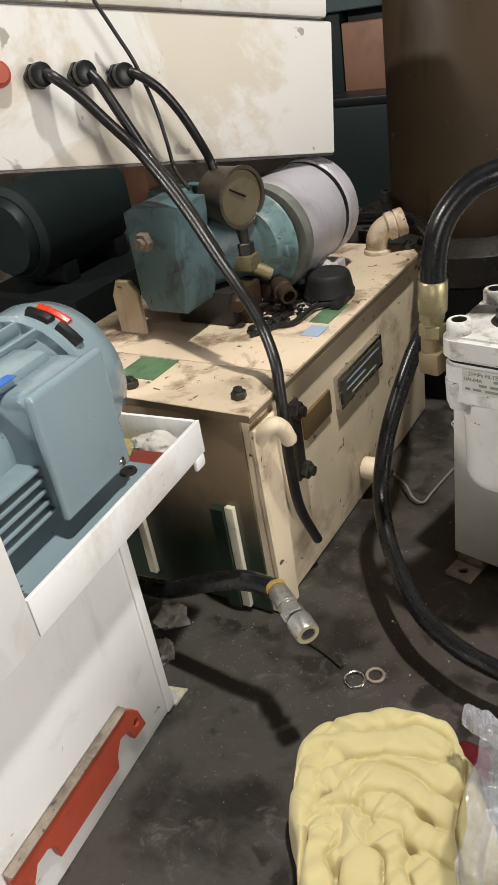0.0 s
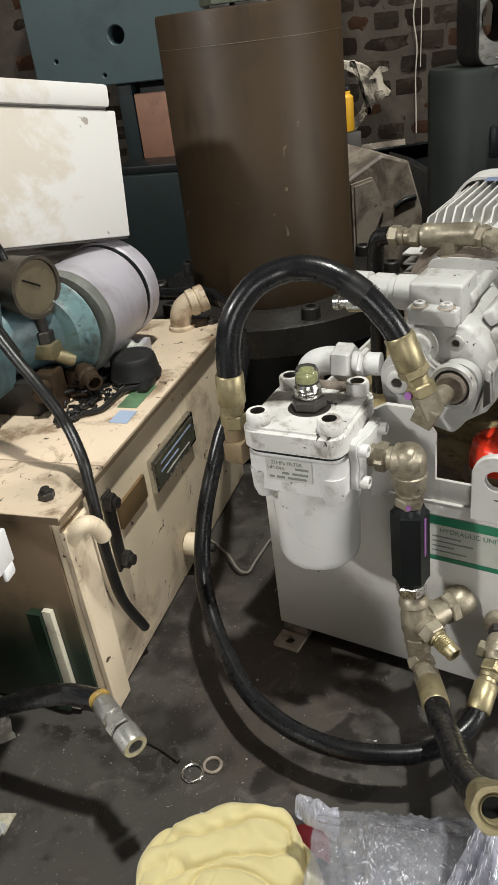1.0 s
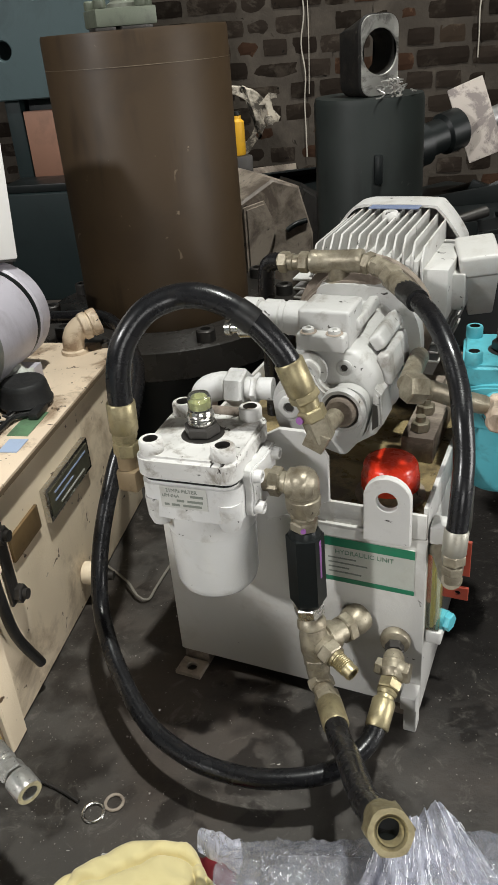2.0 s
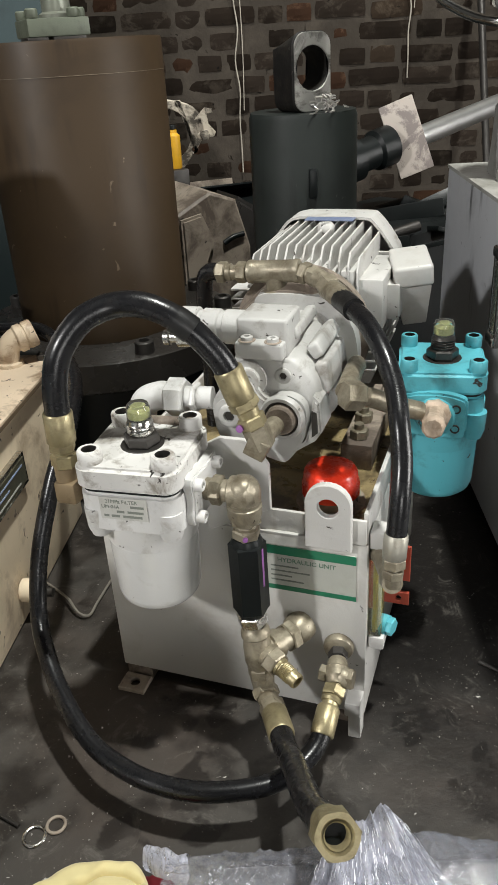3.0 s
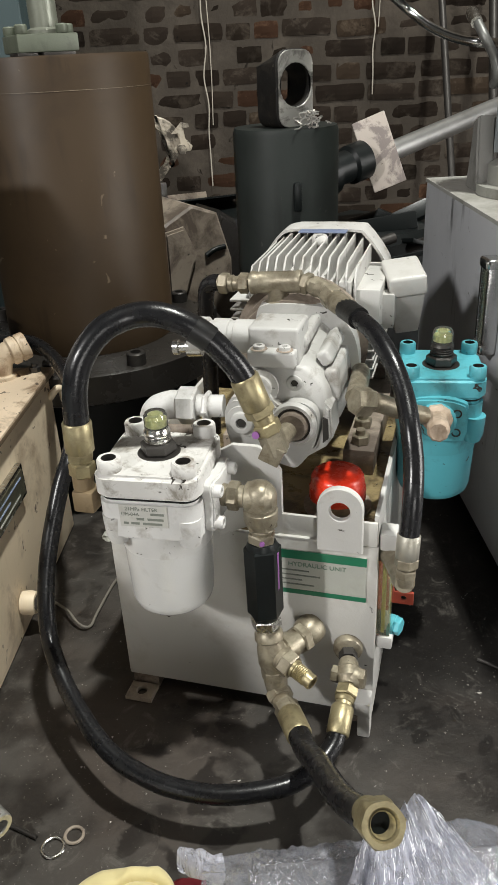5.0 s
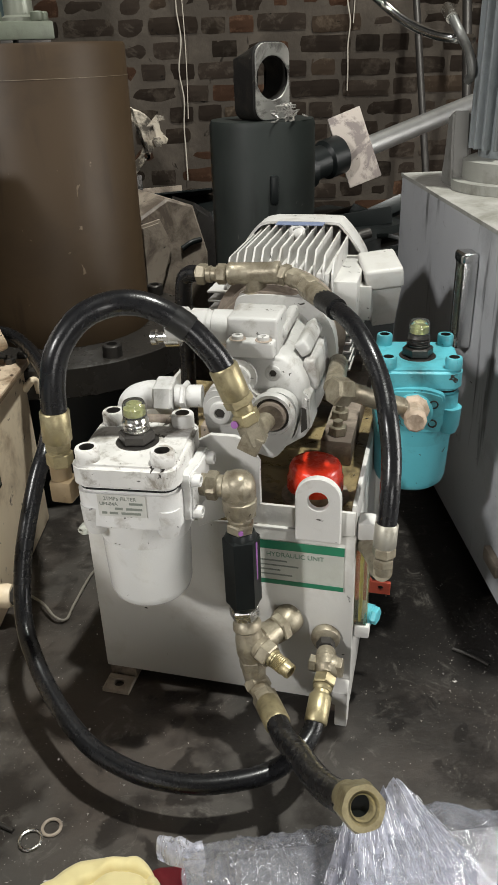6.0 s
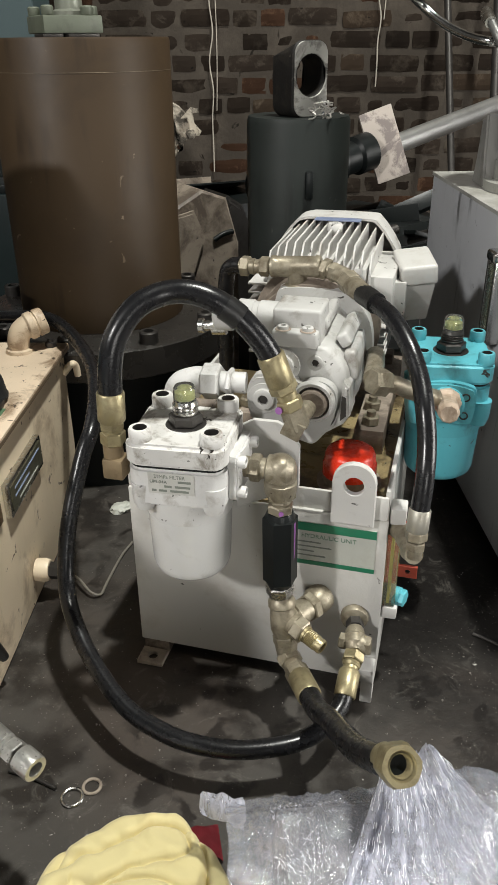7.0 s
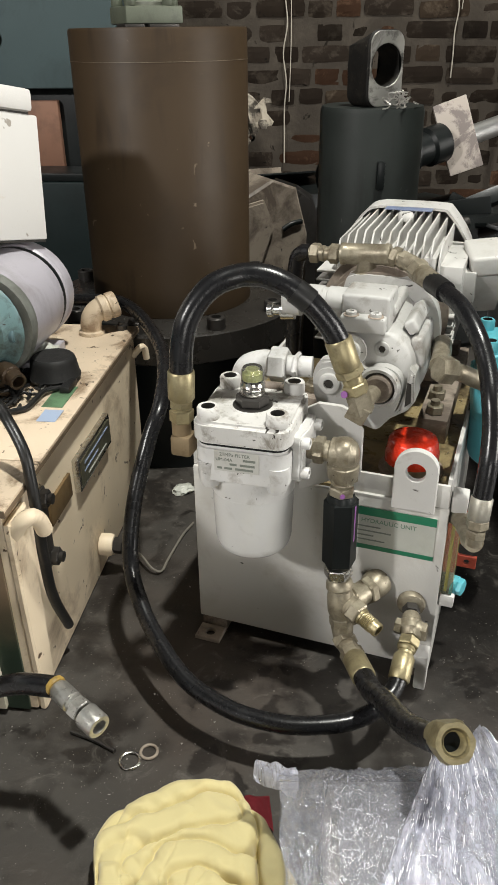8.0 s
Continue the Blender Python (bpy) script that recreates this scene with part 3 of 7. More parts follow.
for z0, z1 in ((0.278, 0.291), (0.2215, 0.2285)):
    bm = B()
    box(bm, 0.2355, 0.3605, -0.0030, -0.0024, z0, z1)
    part("label_band", bm, GREEN, lab)


def letters(text, size, m, material, parent, name="lettering"):
    cu = bpy.data.curves.new(name, "FONT")
    cu.body, cu.size, cu.extrude = text, size, 0.0002
    ob = bpy.data.objects.new(name, cu)
    scene.collection.objects.link(ob)
    me = bpy.data.meshes.new_from_object(ob.evaluated_get(bpy.context.evaluated_depsgraph_get()))
    bpy.data.objects.remove(ob)
    bpy.data.curves.remove(cu)
    me.transform(m)
    me.materials.clear()
    me.materials.append(material)
    o = new(name, me)
    o.parent = parent
    return o


letters("HYDRAULIC UNIT", 0.0095, pose(0.257, -0.0027, 0.2665, 90), surface("faded_green_ink", (0.14, 0.24, 0.17), 0.5), lab)
for k, (x0, x1) in enumerate(((0.248, 0.285), (0.248, 0.300), (0.248, 0.276), (0.248, 0.292))):
    bm = B()
    box(bm, x0, x1, -0.0028, -0.0024, 0.2585 - 0.0075 * k, 0.2605 - 0.0075 * k)
    part("label_line", bm, INK, lab)

# line filter
FM = pose(0.1205, -0.068, 0, 0, 0, 5.0)
fhead = line_filter(unit, FM, PUMP_WHITE, 0.242)
bm = B()
box(bm, -0.033, 0.024, -0.0648, -0.0638, 0.3920, 0.4205, 0, FM)
plate = part("filter_plate", bm, surface("worn_pale_label", (0.52, 0.515, 0.48), 0.45, dirt=(0.30, 0.28, 0.24), dirty=0.6, dirt_scale=40), unit, "small worn pale label on the filter head")
letters("21MPa FILTER", 0.0066, FM @ pose(-0.026, -0.0651, 0.4135, 90), INK, plate)
letters("UM-04A", 0.0062, FM @ pose(-0.031, -0.0651, 0.4065, 90), INK, plate)
for x0, x1, z in ((0.004, 0.020, 0.4080), (-0.013, -0.004, 0.4010), (0.000, 0.019, 0.4010), (-0.029, -0.023, 0.3950), (-0.020, -0.010, 0.3950), (-0.006, 0.017, 0.3950)):
    bm = B()
    box(bm, x0, x1, -0.0652, -0.0649, z, z + 0.003, 0, FM)
    part("label_line", bm, INK, plate)
# flange on the filter's outlet side, with screws
bm = B()
prism(bm, [(p.x, p.y) for p in smooth_line([(x, z, 0) for x, z in ((-0.105, 0.384), (-0.098, 0.374), (-0.066, 0.378), (-0.036, 0.374), (-0.029, 0.384), (-0.033, 0.406), (-0.029, 0.428), (-0.036, 0.438), (-0.066, 0.434), (-0.098, 0.438), (-0.105, 0.428), (-0.101, 0.406), (-0.105, 0.384))], 3)[:-1]], 0.013, pose(0.196, 0, 0, 0, 0, 90), (), 0.002, 2)
lathe(bm, (0.176, -0.068, 0.406), (0.190, -0.068, 0.406), [(0, 0.032), (1, 0.027)], 24)
fl = part("outlet_flange", bm, PUMP_WHITE, unit)
for y, z in ((-0.095, 0.427), (-0.040, 0.427), (-0.095, 0.385), (-0.040, 0.385)):
    bm = B()
    lathe(bm, (0.194, y, z), (0.205, y, z), [(0, 0.0078), (0.85, 0.0078), (1, 0.0068), (1, 0.004), (0.5, 0.0035), (0.5, 0.0005)], 16)
    part("flange_screw", bm, PUMP_WHITE, fl)
# left inlet: elbow block, fittings and the big arched hose
bm = B()
box(bm, 0.029, 0.056, -0.126, -0.099, 0.396, 0.424, 0.004)
rod(bm, (0.04, -0.112, 0.424), (0.04, -0.112, 0.446), 0.0125)
part("elbow_block", bm, surface("tan_plated_block", (0.30, 0.225, 0.135), 0.4, 0.5, dirt=(0.13, 0.09, 0.05), dirty=0.6, dirt_scale=60), unit, "dull tan plated elbow block")
bm = B()
hexnut(bm, (0.041, -0.112, 0.441), (0.0415, -0.112, 0.458), 0.027)
hexnut(bm, (0.0415, -0.112, 0.461), (0.042, -0.112, 0.473), 0.027, 0.4)
rod(bm, (0.041, -0.112, 0.455), (0.042, -0.112, 0.474), 0.0125)
part("hose_nut", bm, BRASS, unit)
bm = B()
lathe(bm, (0.042, -0.112, 0.472), (0.0435, -0.112, 0.510), [(0, 0.0155), (0.05, 0.0168), (0.95, 0.0168), (1, 0.0155)], 28)
part("ferrule", bm, BRASS, unit, "yellow-plated crimped ferrule")
LOOP = [(0.0433, -0.112, 0.500), (0.046, -0.11, 0.543), (0.053, -0.1, 0.577), (0.071, -0.08, 0.605), (0.097, -0.06, 0.617), (0.127, -0.05, 0.618),
        (0.157, -0.045, 0.608), (0.184, -0.04, 0.588), (0.208, -0.035, 0.560), (0.220, -0.032, 0.539)]
bm = B()
tube(bm, LOOP, 0.0144, 20)
arched = part("pressure_hose", bm, RUBBER, unit, "arched black rubber hose")
bm = B()
tube(bm, [(0.166, -0.0435, 0.602), (0.175, -0.0418, 0.5955), (0.184, -0.04, 0.588)], 0.0157, 20, 4)
part("hose_sleeve", bm, CABLE, arched)
bm = B()
lathe(bm, (0.2185, -0.0323, 0.543), (0.2325, -0.030, 0.505), [(0, 0.0158), (0.05, 0.0172), (0.95, 0.0172), (1, 0.016)], 28)
part("ferrule", bm, BRASS, unit, "yellow-plated crimped ferrule")
bm = B()
hexnut(bm, (0.2322, -0.030, 0.506), (0.2370, -0.029, 0.495), 0.031, 0.3)
part("hose_nut", bm, BRASS, unit)
bm = B()
lathe(bm, (0.2370, -0.029, 0.495), (0.2410, -0.0285, 0.484), [(0, 0.0135), (1, 0.0125)], 24)
hexnut(bm, (0.2405, -0.0285, 0.486), (0.2455, -0.028, 0.472), 0.029)
nut = part("swivel_nut", bm, BRASS, unit)
bm = B()
rod(bm, (0.2325, -0.0395, 0.474), (0.2320, -0.0425, 0.4745), 0.0045)
part("paint_mark", bm, PURPLE, nut, "purple paint mark")
bm = B()
hexnut(bm, (0.2445, -0.028, 0.475), (0.2545, -0.026, 0.446), 0.027, 0.2)
rod(bm, (0.252, -0.026, 0.456), (0.262, 0.03, 0.460), 0.0115, 20)
box(bm, 0.236, 0.262, -0.040, -0.012, 0.436, 0.460, 0.002, pose(0.249, -0.026, 0.448, 0, 24, 0) @ pose(-0.249, 0.026, -0.448))
part("pump_elbow", bm, DULL, unit, "dull yellow elbow fitting")

# pump
def flowing(points, steps=3):
    return [(p.x, p.y) for p in smooth_line([(x, z, 0) for x, z in points + points[:1]], steps)[:-1]]


def stepped(bm, outline, stations, centre):
    """A cast shape drawn through the same outline at several depths: rows of (y, share of the size, shift in x and z)."""
    rings = []
    for y, k, dx, dz in stations:
        rings.append([bm.verts.new((centre[0] + (x - centre[0]) * k + dx, y, centre[1] + (z - centre[1]) * k + dz)) for x, z in outline])
    n = len(outline)
    for a, b in zip(rings, rings[1:]):
        for i in range(n):
            bm.faces.new((a[i], a[(i + 1) % n], b[(i + 1) % n], b[i]))
    bm.faces.new(rings[0][::-1])
    bm.faces.new(rings[-1])


bm = B()
shell = flowing([(0.196, 0.445), (0.222, 0.428), (0.262, 0.426), (0.296, 0.434), (0.306, 0.462), (0.301, 0.500), (0.283, 0.524), (0.264, 0.532), (0.206, 0.532), (0.194, 0.515), (0.187, 0.475)], 4)
stepped(bm, shell, [(0.040, 0.90, 0, 0), (0.044, 0.96, 0, 0), (0.052, 0.99, 0, 0), (0.070, 1.0, 0, 0), (0.100, 1.02, 0, 0), (0.112, 1.14, -0.003, 0), (0.150, 1.18, -0.006, -0.002), (0.168, 1.10, -0.008, -0.002), (0.176, 0.98, -0.010, 0), (0.215, 0.98, -0.012, 0), (0.216, 1.34, -0.014, 0), (0.242, 1.36, -0.016, 0)], (0.238, 0.475))
pump = part("pump", bm, PUMP_CAST, unit, "white painted piston pump", 50)
bm = B()
lobes = flowing([(0.176, 0.440), (0.183, 0.423), (0.200, 0.413), (0.226, 0.409), (0.250, 0.402), (0.264, 0.400), (0.275, 0.411), (0.287, 0.430), (0.293, 0.456), (0.290, 0.479), (0.276, 0.489), (0.260, 0.490), (0.247, 0.484), (0.237, 0.491), (0.228, 0.507), (0.214, 0.512), (0.203, 0.503), (0.196, 0.493), (0.183, 0.489), (0.174, 0.468)], 3)
prism(bm, lobes, 0.022, pose(0, 0.020, 0), (), 0.0035, 2)
part("port_flange", bm, PUMP_CAST, pump, "lobed cast port flange")
bm = B()
prism(bm, [(0.276, 0.413), (0.302, 0.431), (0.311, 0.445), (0.308, 0.482), (0.300, 0.490), (0.297, 0.456), (0.290, 0.432)], 0.05, pose(0, 0.026, 0), (), 0.003, 2)
part("side_web", bm, PUMP_CAST, pump)
bm = B()
prism(bm, [(0.2985, 0.437), (0.3060, 0.444), (0.3045, 0.470), (0.2990, 0.472)], 0.002, pose(0, 0.0245, 0))
part("web_slot", bm, DARK_STEEL, pump, "dark slot in the web")
for x0, x1, z0, z1, y0, y1, tilt in ((0.296, 0.312, 0.480, 0.520, 0.06, 0.155, -8), (0.284, 0.300, 0.520, 0.540, 0.07, 0.165, -35), (0.256, 0.270, 0.540, 0.556, 0.075, 0.170, -10)):
    bm = B()
    cx, cz = (x0 + x1) / 2, (z0 + z1) / 2
    box(bm, x0, x1, y0, y1, z0, z1, 0.0055, pose(cx, 0, cz, 0, tilt, 0) @ pose(-cx, 0, -cz), 3)
    part("casting_rib", bm, PUMP_CAST, pump)
bm = B()
box(bm, 0.203, 0.266, 0.044, 0.104, 0.528, 0.576, 0.0045, None, 3)
box(bm, 0.205, 0.264, 0.029, 0.052, 0.530, 0.5515, 0.004, None, 3)
cblock = part("compensator_block", bm, PUMP_CAST, pump)
for x in (0.2185, 0.2505):
    bm = B()
    lathe(bm, (x, 0.0368, 0.5520), (x, 0.0368, 0.5570), [(0, 0.0072), (0.85, 0.0072), (1, 0.0062), (1, 0.0036), (0.4, 0.0032), (0.4, 0.0005)], 18)
    part("block_screw", bm, PUMP_CAST, cblock)
    bm = B()
    lathe(bm, (x, 0.0368, 0.5516), (x, 0.0368, 0.5524), [(0, 0.0105), (1, 0.0100)], 20)
    part("screw_seat", bm, CAST, cblock)
bm = B()
lathe(bm, (0.206, 0.078, 0.552), (0.116, 0.078, 0.552), [(0, 0.0215), (0.30, 0.0215), (0.32, 0.0195), (0.38, 0.0195), (0.40, 0.0215), (0.62, 0.0215), (0.64, 0.0185), (0.70, 0.0185), (0.72, 0.0225), (0.95, 0.0225), (1, 0.018)], 32)
part("compensator_barrel", bm, PUMP_CAST, pump)
bm = B()
lathe(bm, (0.130, 0.080, 0.535), (0.092, 0.078, 0.532), [(0, 0.013), (0.5, 0.013), (0.52, 0.007), (0.8, 0.007), (0.82, 0.01), (1, 0.01)], 16)
part("adjusting_screw", bm, STEEL, pump, "steel adjusting screw")
for x, z, r, y in ((0.261, 0.5085, 0.0100, 0.046), (0.220, 0.505, 0.0150, 0.032), (0.198, 0.4605, 0.0140, 0.0215)):
    bm = B()
    lathe(bm, (x, y, z), (x, y - 0.009, z), [(0, r * 1.55), (0.30, r * 1.5), (0.34, r * 1.05), (0.42, r), (0.9, r), (1, r * 0.88), (1, r * 0.5), (0.5, r * 0.45), (0.5, 0.0005)], 28)
    pp = part("port_plug", bm, PUMP_CAST, pump)
    bm = B()
    lathe(bm, (x, y - 0.0062, z), (x, y - 0.0068, z), [(0, r * 0.46), (1, r * 0.46)], 6)
    part("plug_socket", bm, DARK_STEEL, pp, "dark hexagon socket")
bm = B()
lathe(bm, (0.264, 0.022, 0.463), (0.2635, 0.0145, 0.463), [(0, 0.0285), (0.6, 0.0280), (1, 0.0262), (1, 0.0222), (0.3, 0.0215)], 36, False)
part("port_boss", bm, PUMP_CAST, pump)
bm = B()
lathe(bm, (0.264, 0.0195, 0.463), (0.264, 0.0175, 0.463), [(0, 0.0220), (1, 0.0220)], 28)
part("port_gap", bm, DARK_STEEL, pump, "dark oily ring gap")
bm = B()
lathe(bm, (0.264, 0.0185, 0.463), (0.2636, 0.008, 0.463), [(0, 0.0190), (0.8, 0.0185), (1, 0.016)], 28)
part("port_ring", bm, CAST, pump)
# white elbow pipe and hex behind the filter
bm = B()
tube(bm, [(0.070, 0.03, 0.420), (0.072, 0.03, 0.445), (0.080, 0.03, 0.463), (0.100, 0.03, 0.472), (0.115, 0.03, 0.472)], 0.0185, 20)
hexnut(bm, (0.112, 0.03, 0.472), (0.137, 0.03, 0.473), 0.043, 0.3)
rod(bm, (0.136, 0.03, 0.473), (0.170, 0.035, 0.473), 0.0145)
hexnut(bm, (0.146, 0.03, 0.473), (0.153, 0.03, 0.473), 0.036)
box(bm, 0.055, 0.105, 0.012, 0.05, 0.40, 0.425, 0.004)
rod(bm, (0.07, 0.03, 0.314), (0.07, 0.03, 0.41), 0.014)
part("suction_elbow", bm, PUMP_WHITE, unit)
bm = B()
lathe(bm, (0.060, -0.012, 0.457), (0.170, -0.010, 0.460), [(0, 0.006), (1, 0.006)], 12)
part("cross_pipe", bm, CAST, unit)

# bell housing, motor
bm = B()
lathe(bm, (0.219, 0.225, 0.470), (0.216, 0.30, 0.474), [(0, 0.088), (0.2, 0.092), (0.22, 0.082), (0.75, 0.090), (0.78, 0.102), (1, 0.102)], 40)
part("bell_housing", bm, CAST, unit, "oily pale cast bell housing")
bm = B()
lathe(bm, (0.212, 0.295, 0.482), (0.212, 0.500, 0.482), [(0, 0.080), (0.05, 0.088), (0.95, 0.088), (1, 0.082)], 40)
motor = part("electric_motor", bm, WHITE, unit, "white finned electric motor")
for k in range(-6, 7):
    x = k * 0.0135
    top = 0.1135 - 0.55 * max(0.0, abs(x) - 0.052)
    r = math.sqrt(0.0875 ** 2 - min(abs(x), 0.085) ** 2)
    bm = B()
    prism(bm, [(0.312, 0.482 + max(0.02, r - 0.008)), (0.497, 0.482 + max(0.02, r - 0.008)), (0.497, 0.482 + top), (0.330, 0.482 + top - 0.002), (0.312, 0.482 + top - 0.020)], 0.0030, pose(0.212 + x + 0.0015, 0, 0, 0, 0, 90), (), 0.0006)
    part("cooling_fin", bm, WHITE, motor)
for side in (-1, 1):
    for k in range(-4, 5):
        z = 0.482 + k * 0.0145 - 0.012
        if side == 1 and z > 0.470:
            continue
        r = math.sqrt(0.0875 ** 2 - (z - 0.482) ** 2)
        bm = B()
        a, b = sorted((0.212 + side * (r - 0.006), 0.212 + side * 0.113))
        box(bm, a, b, 0.305, 0.497, z - 0.0018, z + 0.0018, 0.0008)
        part("cooling_fin", bm, WHITE, motor)
# fan cowl: a sheet hood with a flat top, slanted shoulders and upright sides
hood = flowing([(0.212 - 0.052, 0.6015), (0.212 - 0.074, 0.5935), (0.212 - 0.104, 0.5540), (0.212 - 0.1125, 0.525), (0.212 - 0.1125, 0.44), (0.212 - 0.095, 0.39), (0.212, 0.372), (0.212 + 0.095, 0.39), (0.212 + 0.1125, 0.44), (0.212 + 0.1125, 0.525), (0.212 + 0.104, 0.5540), (0.212 + 0.074, 0.5935), (0.212 + 0.052, 0.6015)], 4)
bm = B()
rings = []
for y, k in ((0.488, 0.965), (0.488, 1.0), (0.545, 1.0), (0.560, 0.985), (0.570, 0.93), (0.574, 0.80)):
    rings.append([bm.verts.new((0.212 + (x - 0.212) * k, y, 0.482 + (z - 0.482) * k)) for x, z in hood])
rings.insert(0, [bm.verts.new((0.212 + (x - 0.212) * 0.965, 0.556, 0.482 + (z - 0.482) * 0.965)) for x, z in hood])
for a, b in zip(rings, rings[1:]):
    for i in range(len(hood)):
        bm.faces.new((a[i], a[(i + 1) % len(hood)], b[(i + 1) % len(hood)], b[i]))
bm.faces.new(rings[-1])
cowl = part("fan_cowl", bm, WHITE, motor, "white sheet steel fan cowl")
bm = B()
prism(bm, [(-0.034, 0.004), (0.046, 0.004), (0.046, 0.030), (-0.034, 0.030)], 0.0012, pose(0.210, 0.488, 0.6022, -90, 0, 0) @ Matrix.Scale(-1, 4, (0, 0, 1)))
part("cowl_sticker", bm, surface("faded_blue_sticker", (0.17, 0.21, 0.33), 0.4, dirt=(0.4, 0.42, 0.45), dirty=0.7, dirt_scale=60), cowl, "pale blue worn sticker")
for sx in (-1, 1):
    bm = B()
    box(bm, *sorted((0.212 + sx * 0.060, 0.212 + sx * 0.110)), 0.481, 0.489, 0.541, 0.548, 0.001)
    part("cowl_bracket", bm, WHITE, motor)
bm = B()
tube(bm, [(0.108, 0.470, 0.540), (0.122, 0.487, 0.558), (0.138, 0.490, 0.578)], 0.0030, 8)
part("cowl_clip", bm, WHITE, motor)
bm = B()
lathe(bm, (0.216, 0.440, 0.575), (0.216, 0.440, 0.602), [(0, 0.010), (0.5, 0.010), (0.5, 0.013), (0.9, 0.013), (1, 0.011), (1, 0.006), (0.6, 0.005), (0.6, 0.0005)], 16)
part("eye_bolt", bm, WHITE, motor)
for x0, x1, z1 in ((0.268, 0.288, 0.560), (0.288, 0.330, 0.547)):
    bm = B()
    box(bm, x0, x1, 0.322 if x0 > 0.28 else 0.315, 0.470, 0.470, z1, 0.003)
    part("terminal_base", bm, WHITE, motor)
# terminal box: tilted lid, body narrowing downwards
TB = pose(0.356, 0.415, 0.540, 6, -6, 14)
bm = B()
box(bm, -0.029, 0.030, -0.046, 0.046, -0.012, 0.020, 0.006, TB, 3)
lid = part("terminal_lid", bm, TANK_GREY, motor, "grey-white terminal box lid")
bm = B()
tmp = bmesh.new()
box(tmp, -0.026, 0.027, -0.042, 0.042, -0.095, -0.0125, 0.004)
for v in tmp.verts:
    k = max(0.0, (-0.0125 - v.co.z) / 0.0825)
    v.co.x += k * (0.004 - v.co.x) * 0.30
    v.co.y += k * (0.03 - v.co.y) * 0.62
merged(bm, tmp, TB)
part("terminal_box", bm, TANK_GREY, motor, "grey-white terminal box with a slanted front")
bm = B()
box(bm, 0.318, 0.348, 0.36, 0.43, 0.475, 0.530, 0.003)
part("terminal_neck", bm, WHITE, motor)
for y0, y1 in ((0.318, 0.350), (0.450, 0.482)):
    bm = B()
    box(bm, 0.122, 0.330, y0, y1, 0.352, 0.372, 0.003)
    box(bm, 0.13, 0.17, y0, y1, 0.37, 0.44, 0.003)
    box(bm, 0.255, 0.295, y0, y1, 0.37, 0.44, 0.003)
    part("motor_foot", bm, CAST, motor, "oily cast motor foot")
bm = B()
box(bm, 0.112, 0.135, 0.19, 0.50, 0.3135, 0.352, 0.002)
part("mounting_rail", bm, CAST, unit, "oily steel mounting rail")
bm = B()
box(bm, 0.300, 0.345, 0.175, 0.50, 0.3135, 0.352, 0.002)
part("mounting_rail", bm, CAST, unit, "oily steel mounting rail")
for x, y in ((0.322, 0.20), (0.318, 0.255), (0.122, 0.22)):
    bm = B()
    hexnut(bm, (x, y, 0.352), (x, y, 0.366), 0.024, 0.5)
    rod(bm, (x, y, 0.352), (x, y, 0.374), 0.007)
    part("rail_bolt", bm, DULL, unit, "oily bolt and nut")
# tee pipe over the pump and the right-hand hose
bm = B()
rod(bm, (0.105, 0.236, 0.575), (0.160, 0.235, 0.576), 0.0100)
hexnut(bm, (0.108, 0.236, 0.575), (0.122, 0.235, 0.575), 0.027)
lathe(bm, (0.122, 0.235, 0.575), (0.146, 0.235, 0.576), [(0, 0.0115), (0.3, 0.0125), (0.35, 0.0105), (0.6, 0.0105), (0.65, 0.0125), (1, 0.012)], 20)
hexnut(bm, (0.138, 0.235, 0.576), (0.152, 0.235, 0.576), 0.026, 0.3)
part("tee_union", bm, DULL, unit, "dull stained pipe union")
bm = B()
lathe(bm, (0.154, 0.235, 0.577), (0.231, 0.235, 0.581), [(0, 0.0125), (0.02, 0.0160), (0.10, 0.0168), (0.13, 0.0155), (0.87, 0.0155), (0.90, 0.0168), (0.98, 0.0160), (1, 0.013)], 28)
lathe(bm, (0.195, 0.235, 0.578), (0.195, 0.236, 0.532), [(0, 0.0140), (0.50, 0.0150), (0.55, 0.0190), (0.85, 0.0185), (0.90, 0.0130), (1, 0.0130)], 24)
part("tee_fitting", bm, DULL, unit, "dull yellow brass tee fitting")
bm = B()
tube(bm, [(0.108, 0.236, 0.575), (0.094, 0.24, 0.573), (0.083, 0.245, 0.560), (0.078, 0.25, 0.52), (0.075, 0.26, 0.46), (0.07, 0.27, 0.36), (0.07, 0.27, 0.31)], 0.0125, 14)
part("drain_hose", bm, RUBBER, unit)
bm = B()
rod(bm, (0.228, 0.235, 0.580), (0.258, 0.224, 0.575), 0.0110)
hexnut(bm, (0.232, 0.234, 0.580), (0.243, 0.230, 0.578), 0.027)
hexnut(bm, (0.246, 0.229, 0.577), (0.256, 0.225, 0.575), 0.025, 0.4)
tube(bm, [(0.254, 0.226, 0.576), (0.266, 0.219, 0.573), (0.276, 0.210, 0.568), (0.29, 0.195, 0.563)], 0.0130, 16)
hexnut(bm, (0.270, 0.215, 0.571), (0.281, 0.204, 0.566), 0.029)
lathe(bm, (0.280, 0.204, 0.566), (0.306, 0.173, 0.561), [(0, 0.0130), (0.1, 0.0150), (0.5, 0.0150), (0.55, 0.0142), (1, 0.0142)], 20)
part("elbow_fitting", bm, DULL, unit, "dull yellow elbow fitting")
bm = B()
